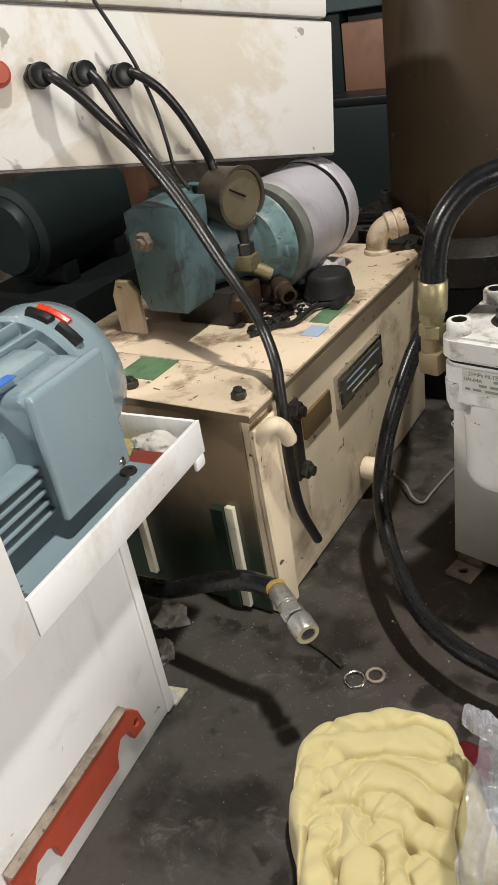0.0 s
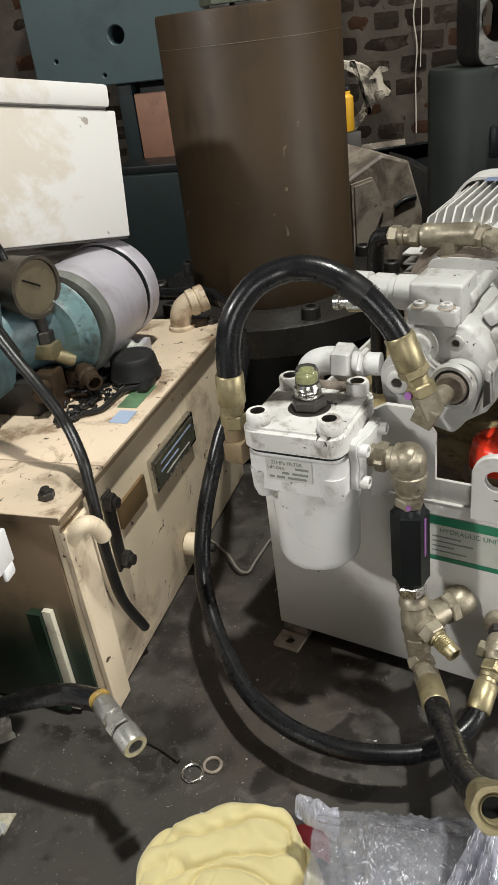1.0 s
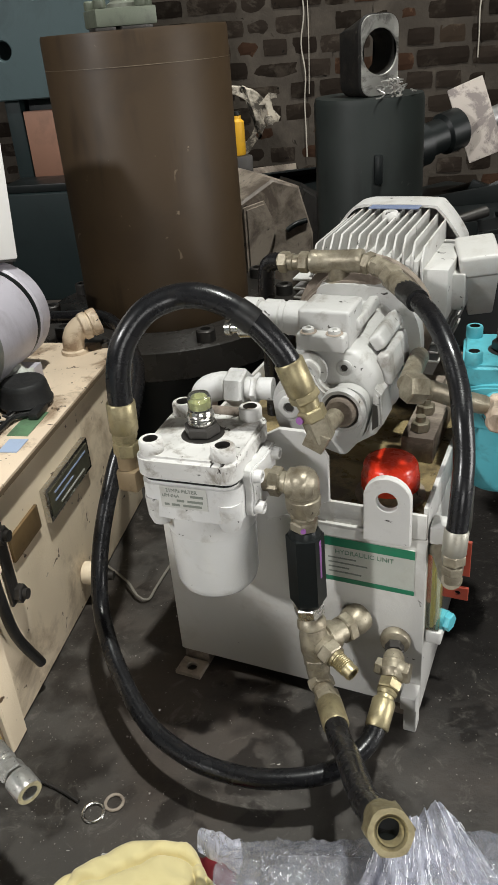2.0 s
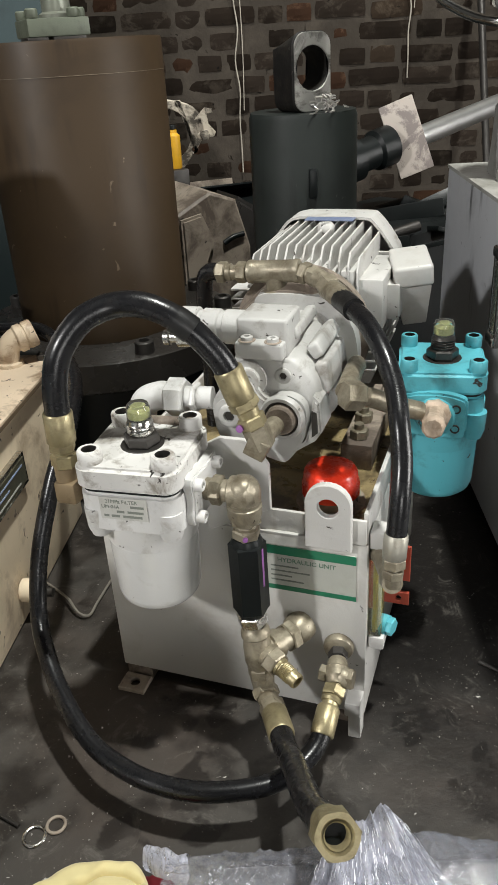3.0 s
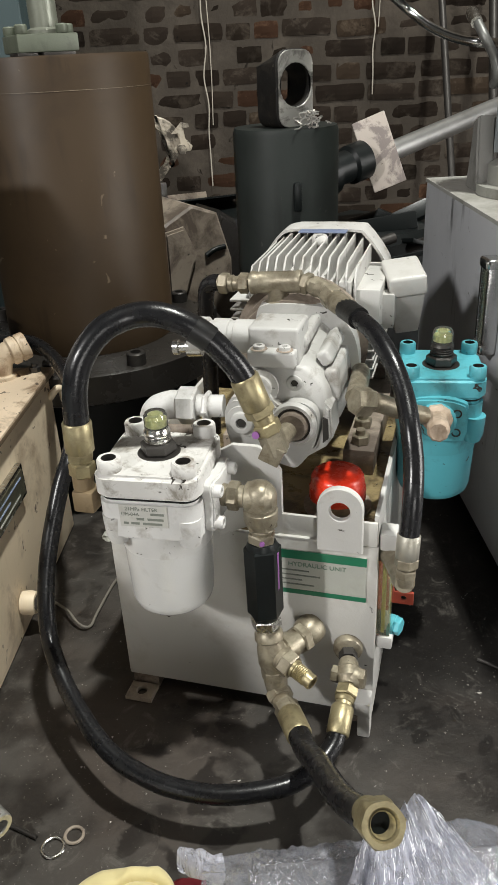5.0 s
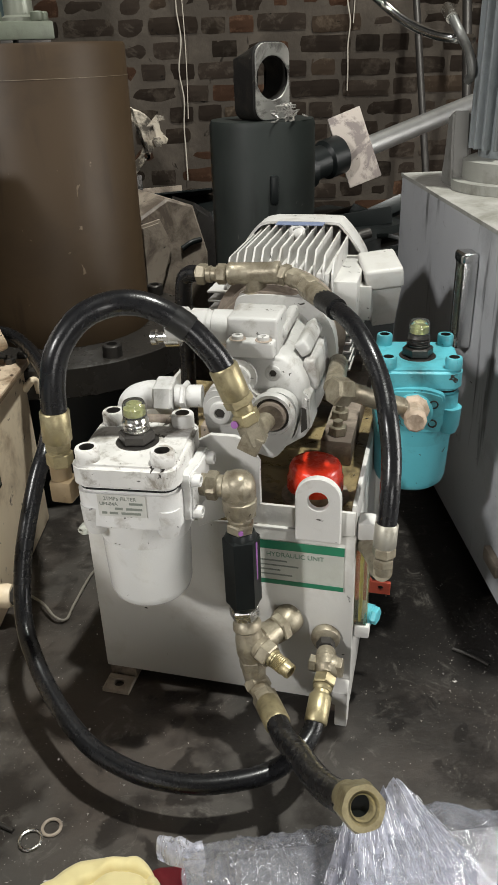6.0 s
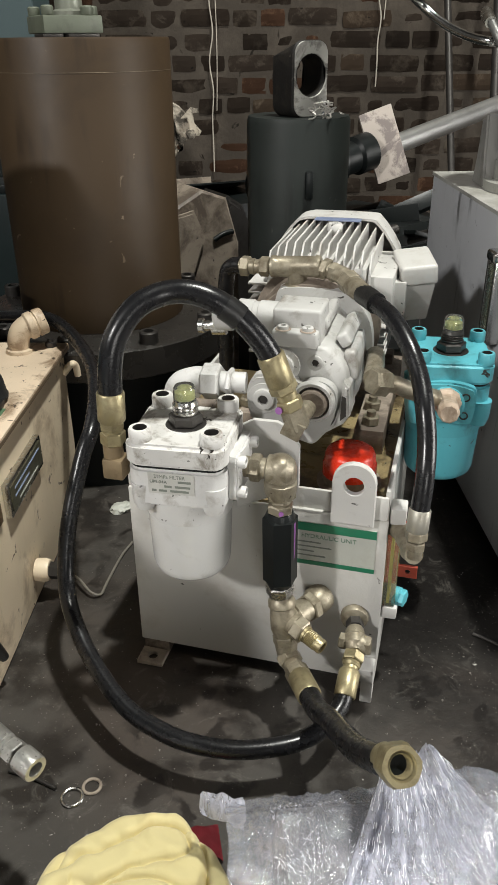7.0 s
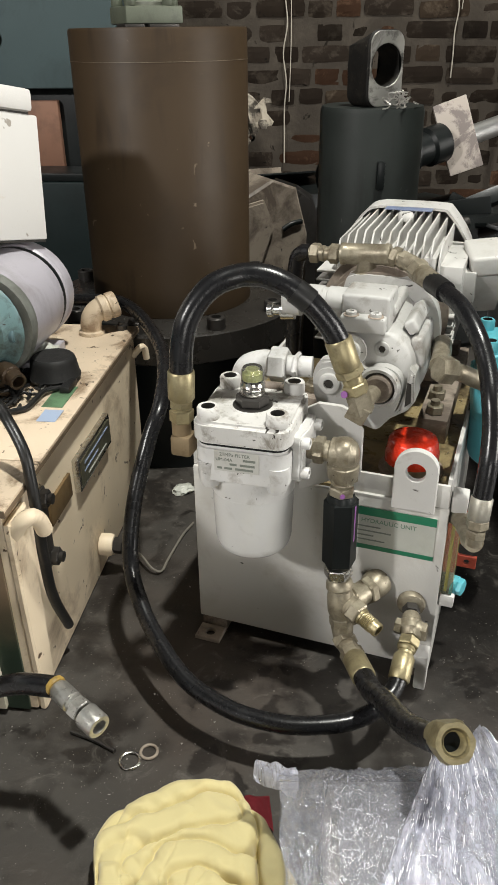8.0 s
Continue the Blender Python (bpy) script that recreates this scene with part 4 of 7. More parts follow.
tube(bm, [(0.302, 0.178, 0.561), (0.321, 0.15, 0.559), (0.348, 0.11, 0.553), (0.375, 0.07, 0.531), (0.394, 0.04, 0.5), (0.405, 0.01, 0.47), (0.412, -0.01, 0.435), (0.414, -0.03, 0.4), (0.413, -0.04, 0.358)], 0.0120, 18)
part("return_hose", bm, RUBBER, unit, "black rubber hose curving down the side")
bm = B()
tube(bm, [(0.300, 0.180, 0.5612), (0.312, 0.164, 0.560), (0.323, 0.147, 0.5588)], 0.0148, 18, 4)
part("hose_sleeve", bm, CABLE, unit)
bm = B()
lathe(bm, (0.413, -0.039, 0.360), (0.412, -0.0445, 0.330), [(0, 0.0128), (0.05, 0.0140), (0.95, 0.0140), (1, 0.0130)], 24)
part("ferrule", bm, surface("dull_zinc", (0.42, 0.40, 0.34), 0.42, 0.6, dirt=(0.14, 0.12, 0.08), dirty=0.6, dirt_scale=60), unit, "dull crimped ferrule")
bm = B()
hexnut(bm, (0.412, -0.0445, 0.331), (0.412, -0.046, 0.318), 0.025, 0.2)
hexnut(bm, (0.412, -0.046, 0.316), (0.412, -0.047, 0.304), 0.023, 0.5)
rod(bm, (0.412, -0.046, 0.305), (0.412, -0.046, 0.292), 0.0095)
part("hose_nut", bm, DULL, unit)
bm = B()
rod(bm, (0.412, -0.046, 0.294), (0.405, -0.03, 0.288), 0.0125)
rod(bm, (0.409, -0.038, 0.290), (0.385, 0.02, 0.290), 0.0115)
rod(bm, (0.398, 0.0, 0.290), (0.374, 0.03, 0.290), 0.013)
part("side_elbow", bm, DULL, unit)
# sight gauge and red bracket on the tank's side
bm = B()
box(bm, 0.374, 0.392, 0.008, 0.034, 0.160, 0.300, 0.003)
sg = part("sight_gauge", bm, GAUGE_GLASS, unit, "clear oil level gauge")
bm = B()
box(bm, 0.3745, 0.396, 0.006, 0.036, 0.300, 0.325, 0.003)
part("gauge_end", bm, WHITE, sg)
bm = B()
box(bm, 0.3745, 0.396, 0.006, 0.036, 0.140, 0.160, 0.003)
part("gauge_end", bm, WHITE, sg)
bm = B()
box(bm, 0.380, 0.384, 0.012, 0.030, 0.165, 0.295)
part("gauge_strip", bm, YELLOW_INK, sg)
bm = B()
hexnut(bm, (0.394, 0.03, 0.165), (0.406, 0.026, 0.165), 0.022)
rod(bm, (0.39, 0.03, 0.165), (0.398, 0.028, 0.165), 0.014)
part("drain_plug", bm, CYAN, unit, "cyan painted plug")
bm = B()
slot = [(0.376, 0.165), (0.418, 0.165), (0.418, 0.186), (0.392, 0.186), (0.386, 0.196), (0.392, 0.206), (0.418, 0.206), (0.418, 0.262), (0.376, 0.262)]
prism(bm, slot, 0.005, pose(0, 0.075, 0), [(0.404, 0.1755, 0.004)], 0.0008)
part("red_bracket", bm, RED_PAINT, unit, "red primed slotted bracket")
# red filler cap
bm = B()
lathe(bm, (0.308, 0.082, 0.314), (0.308, 0.082, 0.336), [(0, 0.046), (0.2, 0.046), (0.25, 0.038), (1, 0.038)], 32)
part("filler_neck", bm, CAST, unit, "pale crumbling filler flange")
bm = B()
lathe(bm, (0.308, 0.082, 0.329), (0.308, 0.082, 0.369), [(0, 0.0365), (0.04, 0.0385), (0.44, 0.0380), (0.50, 0.0365), (0.78, 0.0355), (0.92, 0.0325), (1, 0.0260)], 40)
part("filler_cap", bm, RED_PLASTIC, unit, "shiny red plastic filler cap")
# check valve chain
CHX, CHY = 0.241, -0.066
bm = B()
rod(bm, (0.195, -0.068, 0.406), (0.232, -0.067, 0.406), 0.0135)
hexnut(bm, (0.203, -0.068, 0.406), (0.217, -0.068, 0.406), 0.031)
lathe(bm, (0.222, -0.067, 0.406), (0.258, -0.066, 0.406), [(0, 0.012), (0.1, 0.0185), (0.8, 0.0195), (1, 0.012)], 24)
lathe(bm, (CHX, CHY, 0.4265), (CHX, CHY, 0.368), [(0, 0.004), (0.05, 0.0125), (0.14, 0.0175), (0.28, 0.0200), (0.52, 0.0200), (0.55, 0.0182), (0.60, 0.0182), (0.63, 0.0208), (0.85, 0.0205), (1, 0.0175)], 28)
el = part("elbow", bm, DULL, unit, "dull yellow cast elbow")
bm = B()
hexnut(bm, (CHX, CHY, 0.3765), (CHX, CHY, 0.366), 0.0345)
part("elbow_nut", bm, DULL, el)
bm = B()
lathe(bm, (CHX, CHY, 0.368), (CHX, CHY, 0.342), [(0, 0.0135), (0.2, 0.0150), (0.3, 0.0135), (1, 0.0130)], 22)
hexnut(bm, (CHX, CHY, 0.358), (CHX, CHY, 0.345), 0.030, 0.4)
part("union_nut", bm, DULL, unit)
bm = B()
rod(bm, (CHX + 0.004, CHY - 0.0145, 0.3515), (CHX + 0.005, CHY - 0.0172, 0.3515), 0.0032, 10)
part("paint_mark", bm, PURPLE, unit, "purple paint mark")
bm = B()
hexnut(bm, (CHX, CHY, 0.339), (CHX + 0.001, CHY, 0.237), 0.040, 0.15)
lathe(bm, (CHX, CHY, 0.346), (CHX + 0.001, CHY, 0.230), [(0, 0.0165), (0.06, 0.0195), (0.94, 0.0195), (1, 0.0165)], 24)
cv = part("check_valve", bm, BLACK_PAINT, unit, "black hexagonal check valve with a purple arrow")
hm, _ = along((CHX, CHY, 0.345), (CHX + 0.001, CHY, 0.231))
face_n = max(((hm.to_3x3() @ Vector((math.cos(0.15 + math.pi / 6 + k * math.pi / 3), math.sin(0.15 + math.pi / 6 + k * math.pi / 3), 0))) for k in range(6)), key=lambda n: n.dot(Vector((0.93, -0.36, 0))))
bm = B()
prism(bm, [(-0.0022, 0.332), (0.0022, 0.332), (0.0022, 0.264), (0.0062, 0.264), (0, 0.244), (-0.0062, 0.264), (-0.0022, 0.264)], 0.0006, Matrix.Translation((CHX + face_n.x * 0.0206, CHY + face_n.y * 0.0206, 0)) @ pose(0, 0, 0, 0, 0, math.degrees(math.atan2(face_n.y, face_n.x)) + 90))
part("arrow", bm, PURPLE, cv)
bm = B()
hexnut(bm, (CHX, CHY, 0.230), (CHX + 0.002, CHY, 0.214), 0.034, 0.4)
rod(bm, (CHX, CHY, 0.232), (CHX + 0.003, CHY, 0.205), 0.0125)
part("union_nut", bm, STEEL, unit)
vb0, vb1 = Vector((0.2435, -0.0645, 0.208)), Vector((0.257, -0.080, 0.120))
bm = B()
lathe(bm, vb0, vb1, [(0, 0.0145), (0.05, 0.0185), (0.14, 0.0190), (0.17, 0.0165), (0.30, 0.0185), (0.52, 0.0190), (0.62, 0.0165), (0.66, 0.0150), (0.80, 0.0160), (1, 0.0140)], 20)
part("valve_body", bm, DULL, unit, "dull stained cross fitting")
bm = B()
hexnut(bm, vb0.lerp(vb1, 0.64), vb0.lerp(vb1, 0.80), 0.031, 0.6)
part("body_nut", bm, DULL, unit)
bm = B()
lathe(bm, (0.2515, -0.072, 0.171), (0.276, -0.030, 0.1665), [(0, 0.0155), (0.30, 0.0165), (0.34, 0.0195), (0.62, 0.0200), (0.66, 0.0160), (1, 0.0160)], 24)
part("branch_collar", bm, DULL, unit)
bm = B()
hexnut(bm, (0.274, -0.034, 0.1668), (0.281, -0.021, 0.1664), 0.036, 0.2)
part("branch_nut", bm, DULL, unit)
bm = B()
lathe(bm, (0.280, -0.022, 0.1664), (0.288, 0.0005, 0.166), [(0, 0.0165), (0.25, 0.0200), (0.6, 0.0215), (1, 0.0215)], 28)
part("port_boss", bm, DULL, unit, "stained port boss")
bm = B()
lathe(bm, (0.257, -0.071, 0.173), (0.268, -0.0775, 0.1705), [(0, 0.0135), (0.5, 0.0165), (1, 0.0165)], 20)
hexnut(bm, (0.266, -0.076, 0.171), (0.281, -0.0840, 0.1675), 0.030)
part("port_hexagon", bm, DULL, unit, "stained hexagon of the open port")
bm = B()
rows_p = [(0, 0.0118), (0.16, 0.0118), (0.18, 0.0100)]
for k in range(6):
    rows_p += [(0.22 + 0.08 * k, 0.0098), (0.26 + 0.08 * k, 0.0112)]
rows_p += [(0.76, 0.0098), (0.92, 0.0105), (1, 0.0094), (1, 0.0068), (0.3, 0.0062), (0.3, 0.0005)]
lathe(bm, (0.2795, -0.0832, 0.1678), (0.3085, -0.0985, 0.1610), rows_p, 24)
opn = part("open_port", bm, BRASS, unit, "open threaded port")
bm = B()
lathe(bm, (0.300, -0.0940, 0.1630), (0.301, -0.0945, 0.1628), [(0, 0.0064), (1, 0.0064)], 18)
part("bore", bm, BLACK_PAINT, opn, "black bore")
bm = B()
rod(bm, (0.256, -0.078, 0.122), (0.283, -0.116, 0.117), 0.0118)
hexnut(bm, (0.2575, -0.0805, 0.121), (0.266, -0.0925, 0.1185), 0.030)
lathe(bm, (0.266, -0.0925, 0.1185), (0.272, -0.101, 0.1175), [(0, 0.0128), (0.4, 0.0140), (1, 0.0128)], 20)
hexnut(bm, (0.272, -0.101, 0.1175), (0.2815, -0.114, 0.117), 0.029, 0.4)
part("hose_nut", bm, DULL, unit)
bm = B()
lathe(bm, (0.280, -0.112, 0.117), (0.303, -0.153, 0.126), [(0, 0.0135), (0.1, 0.0165), (0.95, 0.0165), (1, 0.015)], 24)
part("ferrule", bm, BRASS, unit, "yellow-plated crimped ferrule")
bm = B()
tube(bm, [(0.300, -0.148, 0.125), (0.318, -0.183, 0.138), (0.338, -0.22, 0.165), (0.376, -0.30, 0.222), (0.404, -0.352, 0.272), (0.414, -0.372, 0.295)], 0.0142, 18)
part("free_hose", bm, RUBBER, unit, "black hose with a loose brass coupling")
bm = B()
hp0, hp1 = Vector((0.412, -0.366, 0.291)), Vector((0.4305, -0.402, 0.326))
hd = (hp1 - hp0).normalized()
lathe(bm, hp0 - hd * 0.006, hp0 + hd * 0.014, [(0, 0.0146), (1, 0.0158)], 24)
m6, l6 = along(hp0 + hd * 0.016, hp0 + hd * 0.040)
tmp = bmesh.new()
ri = 0.0108
rings = []
for s, kind in ((0, 0), (0.003, 1), (l6 - 0.003, 1), (l6, 0), (l6, 2), (l6 - 0.004, 3), (l6 * 0.15, 3), (l6 * 0.13, 4)):
    ring = []
    for i in range(36):
        a = 2 * math.pi * i / 36
        hx = 0.0176 / math.cos((a % (math.pi / 3)) - math.pi / 6)
        q = {0: min(hx, 0.0183), 1: hx, 2: 0.0135, 3: ri, 4: 0.0005}[kind]
        ring.append(tmp.verts.new((q * math.cos(a), q * math.sin(a), s)))
    rings.append(ring)
for a, b in zip(rings, rings[1:]):
    for i in range(36):
        tmp.faces.new((a[i], a[(i + 1) % 36], b[(i + 1) % 36], b[i]))
merged(bm, tmp, m6)
part("coupling_nut", bm, BRASS, unit, "large yellow-plated hexagon coupling nut")
bm = B()
for k in range(5):
    p = hp0 + hd * (0.0375 - 0.005 * k)
    lathe(bm, p, p - hd * 0.005, [(0, 0.0109), (0.5, 0.0094), (1, 0.0109)], 24, False)
part("coupling_thread", bm, BRASS, unit, "brass inner thread")
bm = B()
p = hp0 + hd * 0.0225
lathe(bm, p, p + hd * 0.001, [(0, 0.0104), (1, 0.0104)], 24)
part("bore", bm, BLACK_PAINT, unit, "black bore")
# second port chain and the long low hose
bm = B()
lathe(bm, (0.338, 0.0, 0.142), (0.340, -0.014, 0.142), [(0, 0.0200), (0.4, 0.0205), (0.75, 0.0185), (1, 0.012)], 24)
part("port_boss", bm, DULL, unit, "welded grey port boss")
bm = B()
hexnut(bm, (0.3398, -0.0135, 0.142), (0.3425, -0.026, 0.1415), 0.022)
rod(bm, (0.339, -0.010, 0.142), (0.343, -0.034, 0.141), 0.0085)
part("dark_union", bm, DARK_STEEL, unit, "dark union nut")
bm = B()
lathe(bm, (0.3425, -0.026, 0.1415), (0.348, -0.062, 0.130), [(0, 0.0105), (0.15, 0.0135), (0.35, 0.0140), (0.42, 0.0165), (0.75, 0.0170), (0.85, 0.0135), (1, 0.0120)], 20)
lathe(bm, (0.347, -0.050, 0.134), (0.364, -0.050, 0.135), [(0, 0.0135), (0.35, 0.0150), (0.7, 0.0150), (1, 0.0120)], 18)
part("low_elbow", bm, DULL, unit, "dull stained elbow fitting")
bm = B()
hexnut(bm, (0.359, -0.0502, 0.1347), (0.3685, -0.0505, 0.1352), 0.025, 0.3)
hexnut(bm, (0.324, -0.0480, 0.1340), (0.334, -0.0490, 0.1340), 0.020, 0.1)
rod(bm, (0.332, -0.049, 0.134), (0.345, -0.050, 0.134), 0.0075)
part("side_plug", bm, DULL, unit)
bm = B()
hexnut(bm, (0.3475, -0.0640, 0.1290), (0.3465, -0.0770, 0.1250), 0.027, 0.3)
lathe(bm, (0.3465, -0.077, 0.125), (0.346, -0.0840, 0.1225), [(0, 0.0115), (0.5, 0.0130), (1, 0.0115)], 18)
rod(bm, (0.348, -0.058, 0.130), (0.345, -0.094, 0.119), 0.0108)
part("hose_nut", bm, BRASS, unit)
bm = B()
lathe(bm, (0.3455, -0.088, 0.121), (0.344, -0.122, 0.104), [(0, 0.0125), (0.1, 0.0148), (0.95, 0.0148), (1, 0.0135)], 22)
part("ferrule", bm, BRASS, unit, "yellow-plated crimped ferrule")
bm = B()
tube(bm, [(0.3443, -0.117, 0.107), (0.338, -0.140, 0.096), (0.318, -0.172, 0.087), (0.285, -0.198, 0.083), (0.225, -0.22, 0.080), (0.165, -0.225, 0.080), (0.116, -0.218, 0.083),
          (0.068, -0.202, 0.090), (0.018, -0.170, 0.104), (-0.035, -0.125, 0.126), (-0.077, -0.075, 0.161), (-0.089, -0.03, 0.235), (-0.083, 0.025, 0.325), (-0.080, 0.062, 0.362), (-0.108, 0.140, 0.381), (-0.158, 0.233, 0.386),
          (-0.220, 0.312, 0.392), (-0.289, 0.385, 0.395), (-0.356, 0.431, 0.394), (-0.423, 0.422, 0.392), (-0.487, 0.414, 0.388)], 0.0122, 16)
part("long_hose", bm, RUBBER, unit, "long black rubber hose in a low loop")
# cyan return filter at the unit's side
line_filter(unit, pose(0.428, 0.226, 0.016, 0, 0, 8), CYAN, 0.258, 0.057, 0.060, 0.0435, 0.046)
bm = B()
prism(bm, flowing([(0.389, 0.395), (0.400, 0.388), (0.458, 0.388), (0.468, 0.396), (0.470, 0.436), (0.460, 0.446), (0.430, 0.450), (0.398, 0.446), (0.387, 0.436)], 3), 0.016, pose(0, 0.155, 0), (), 0.003, 2)
box(bm, 0.397, 0.462, 0.168, 0.19, 0.385, 0.43, 0.005)
cf = part("filter_flange", bm, CYAN, unit)
bm = B()
lathe(bm, (0.430, 0.156, 0.418), (0.430, 0.150, 0.418), [(0, 0.026), (0.5, 0.026), (1, 0.023)], 26)
part("flange_ring", bm, CYAN, cf)
for x, z in ((0.402, 0.430), (0.456, 0.430), (0.456, 0.402)):
    bm = B()
    lathe(bm, (x, 0.158, z), (x, 0.1535, z), [(0, 0.007), (1, 0.006), (1, 0.0045), (0.3, 0.004), (0.3, 0.0005)], 16)
    part("flange_hole", bm, DARK_STEEL, cf)
bm = B()
lathe(bm, (0.430, 0.160, 0.422), (0.435, 0.080, 0.437), [(0, 0.021), (0.25, 0.02), (0.3, 0.0145), (0.6, 0.0135), (0.8, 0.0150), (0.95, 0.0140), (1, 0.011)], 9)
part("port_plug", bm, SKIN_PLUG, unit, "tan wrapped port plug")
bm = B()
tube(bm, [(0.340, 0.045, 0.487), (0.36, 0.06, 0.481), (0.385, 0.085, 0.462), (0.415, 0.11, 0.445)], 0.012, 14)
hexnut(bm, (0.334, 0.04, 0.490), (0.352, 0.055, 0.484), 0.032)
tube(bm, [(0.334, 0.05, 0.490), (0.332, 0.10, 0.492), (0.325, 0.16, 0.480), (0.31, 0.2, 0.45)], 0.0125, 14)
part("cross_fitting", bm, DULL, unit, "oily elbow pipe")
bm = B()
box(bm, 0.370, 0.392, 0.225, 0.255, 0.345, 0.40, 0.003)
part("filter_stay", bm, DARK_STEEL, unit)


# ---- the beige power unit with its control box ----
left = thing("beige_power_unit", LT, "old beige hydraulic power unit with oily top plate and blue-grey pump", "hydraulic unit")
bm = B()
box(bm, 0.002, 0.662, 0.002, 0.43, 0.004, 0.344, 0.003)
part("tank", bm, BEIGE, left, "beige painted tank with rust and oil marks")
def brown_green_panel():
    """Mottled brown that turns unevenly into dark green lower down."""
    m = surface("brown_to_green", (0.215, 0.152, 0.096), 0.42, dirt=(0.045, 0.035, 0.025), dirty=0.7, dirt_scale=6, tint=0.2, spots=0.2)
    nt = m.node_tree
    bsdf = nt.nodes["Principled BSDF"]
    old = bsdf.inputs["Base Color"].links[0].from_socket
    sep = nt.nodes.new("ShaderNodeSeparateXYZ")
    vec = nt.nodes.new("ShaderNodeTexCoord").outputs["Object"]
    nt.links.new(vec, sep.inputs[0])
    edge = nt.nodes.new("ShaderNodeMath")
    edge.operation = "MULTIPLY_ADD"
    nt.links.new(noise_tex(nt, 14, 6, 0.65, vec), edge.inputs[0])
    edge.inputs[1].default_value = 0.09
    nt.links.new(sep.outputs[2], edge.inputs[2])
    nt.links.new(mix_col(nt, ramp(nt, edge.outputs[0], 0.155, 0.275), (0.018, 0.034, 0.021), old), bsdf.inputs["Base Color"])
    return m


bm = B()
box(bm, -0.003, 0.0015, 0.012, 0.42, 0.006, 0.342, 0.001)
part("end_panel", bm, brown_green_panel(), left, "brown end panel, dark green below")
for y0, z0, z1 in ((0.044, 0.012, 0.198), (0.222, 0.025, 0.150)):
    bm = B()
    box(bm, -0.012, -0.0035, y0, y0 + 0.014, z0, z1, 0.001)
    part("edge_strip", bm, surface("chipped_cream_edge", (0.62, 0.58, 0.46), 0.5, dirt=(0.10, 0.085, 0.06), dirty=0.7, dirt_scale=30, dirt_from=0.54), left, "worn pale edge strip")
bm = B()
box(bm, -0.016, -0.0035, 0.059, 0.080, 0.010, 0.194)
part("edge_web", bm, surface("dark_green_coat", (0.013, 0.026, 0.016), 0.4, dirt=(0.006, 0.008, 0.006), dirty=0.6, dirt_scale=12), left)
bm = B()
prism(bm, [(-0.004, 0.33), (0.052, 0.33), (0.050, 0.20), (0.046, 0.002), (0.004, 0.002), (-0.002, 0.20)], 0.012, pose(0, -0.0105, 0), (), 0.003)
part("corner_leg", bm, BEIGE, left, "beige corner leg with chipped edges")
bm = B()
box(bm, -0.008, 0.1155, -0.008, 0.438, 0.3445, 0.3555, 0.001)
part("cover_plate", bm, BEIGE_TOP, left, "stained beige cover plate")
bm = B()
box(bm, 0.1175, 0.670, -0.008, 0.438, 0.3445, 0.3555, 0.001)
part("cover_plate", bm, BEIGE_TOP, left, "stained beige cover plate")
for x, y in ((0.032, 0.030), (0.02, 0.205), (0.648, 0.02), (0.640, 0.075), (0.14, 0.41), (0.035, 0.40)):
    bm = B()
    hexnut(bm, (x, y, 0.3555), (x, y, 0.366), 0.019, x * 9)
    rod(bm, (x, y, 0.3555), (x, y, 0.371), 0.006)
    part("cover_bolt", bm, DARK_STEEL, left, "dark oily bolt")
for x0, x1, y0, y1, mt, lb in ((0.285, 0.365, 0.018, 0.052, GREEN_PALE, "green sticker"), (0.235, 0.275, 0.012, 0.042, BLUE_PALE, "pale blue worn sticker"), (0.07, 0.135, 0.185, 0.255, GREEN_PALE, "green sticker")):
    if x1 > 0.1155 > x0:
        x0, x1 = 0.045, 0.112
    bm = B()
    box(bm, x0, x1, y0, y1, 0.3556, 0.3566)
    part("sticker", bm, mt, left, lb)
bm = B()
box(bm, -0.0092, -0.0084, -0.0085, 0.438, 0.3448, 0.3550)
part("plate_edge", bm, BROWN_END, left, "dark brown stained plate edge")
bm = B()
box(bm, -0.008, 0.669, -0.0092, -0.0084, 0.3448, 0.3520)
part("plate_edge", bm, BROWN_END, left, "dark brown stained plate edge")
# side fittings
bm = B()
box(bm, 0.251, 0.424, -0.009, 0.0015, 0.222, 0.280, 0.001)
npl = part("name_plate", bm, STEEL, left, "dark name plate in a bright frame")
bm = B()
box(bm, 0.258, 0.417, -0.0105, -0.0092, 0.229, 0.273)
part("plate_field", bm, PLATE_DARK, npl)
for k, (x0, x1, mt) in enumerate(((0.275, 0.405, BLUE_PALE), (0.272, 0.345, BLUE_PALE), (0.29, 0.39, LABEL))):
    bm = B()
    box(bm, x0, x1, -0.0114, -0.0107, 0.2615 - 0.013 * k, 0.2645 - 0.013 * k)
    part("plate_line", bm, mt, npl)
bm = B()
box(bm, 0.138, 0.228, -0.0035, 0.0015, 0.232, 0.272, 0.0008)
part("rusty_label", bm, surface("rusty_tin", (0.20, 0.13, 0.06), 0.5, 0.3, dirt=(0.06, 0.04, 0.02), dirty=0.7, dirt_scale=30), left, "rusty blank label")
for x, z in ((0.114, 0.297), (0.121, 0.192)):
    bm = B()
    hexnut(bm, (x, 0.0, z), (x, -0.014, z), 0.024)
    rod(bm, (x, 0.0, z), (x, -0.020, z), 0.008)
    part("side_bolt", bm, DARK_STEEL, left, "dark oily bolt")
bm = B()
box(bm, 0.104, 0.128, -0.004, 0.0, 0.18, 0.31, 0.001)
part("bolt_strap", bm, DARK_STEEL, left)
bm = B()
tube(bm, [(0.012, 0.0, 0.302), (0.008, -0.012, 0.318), (0.008, -0.023, 0.331), (0.014, -0.032, 0.334), (0.025, -0.036, 0.322), (0.034, -0.037, 0.302)], 0.0112, 18)
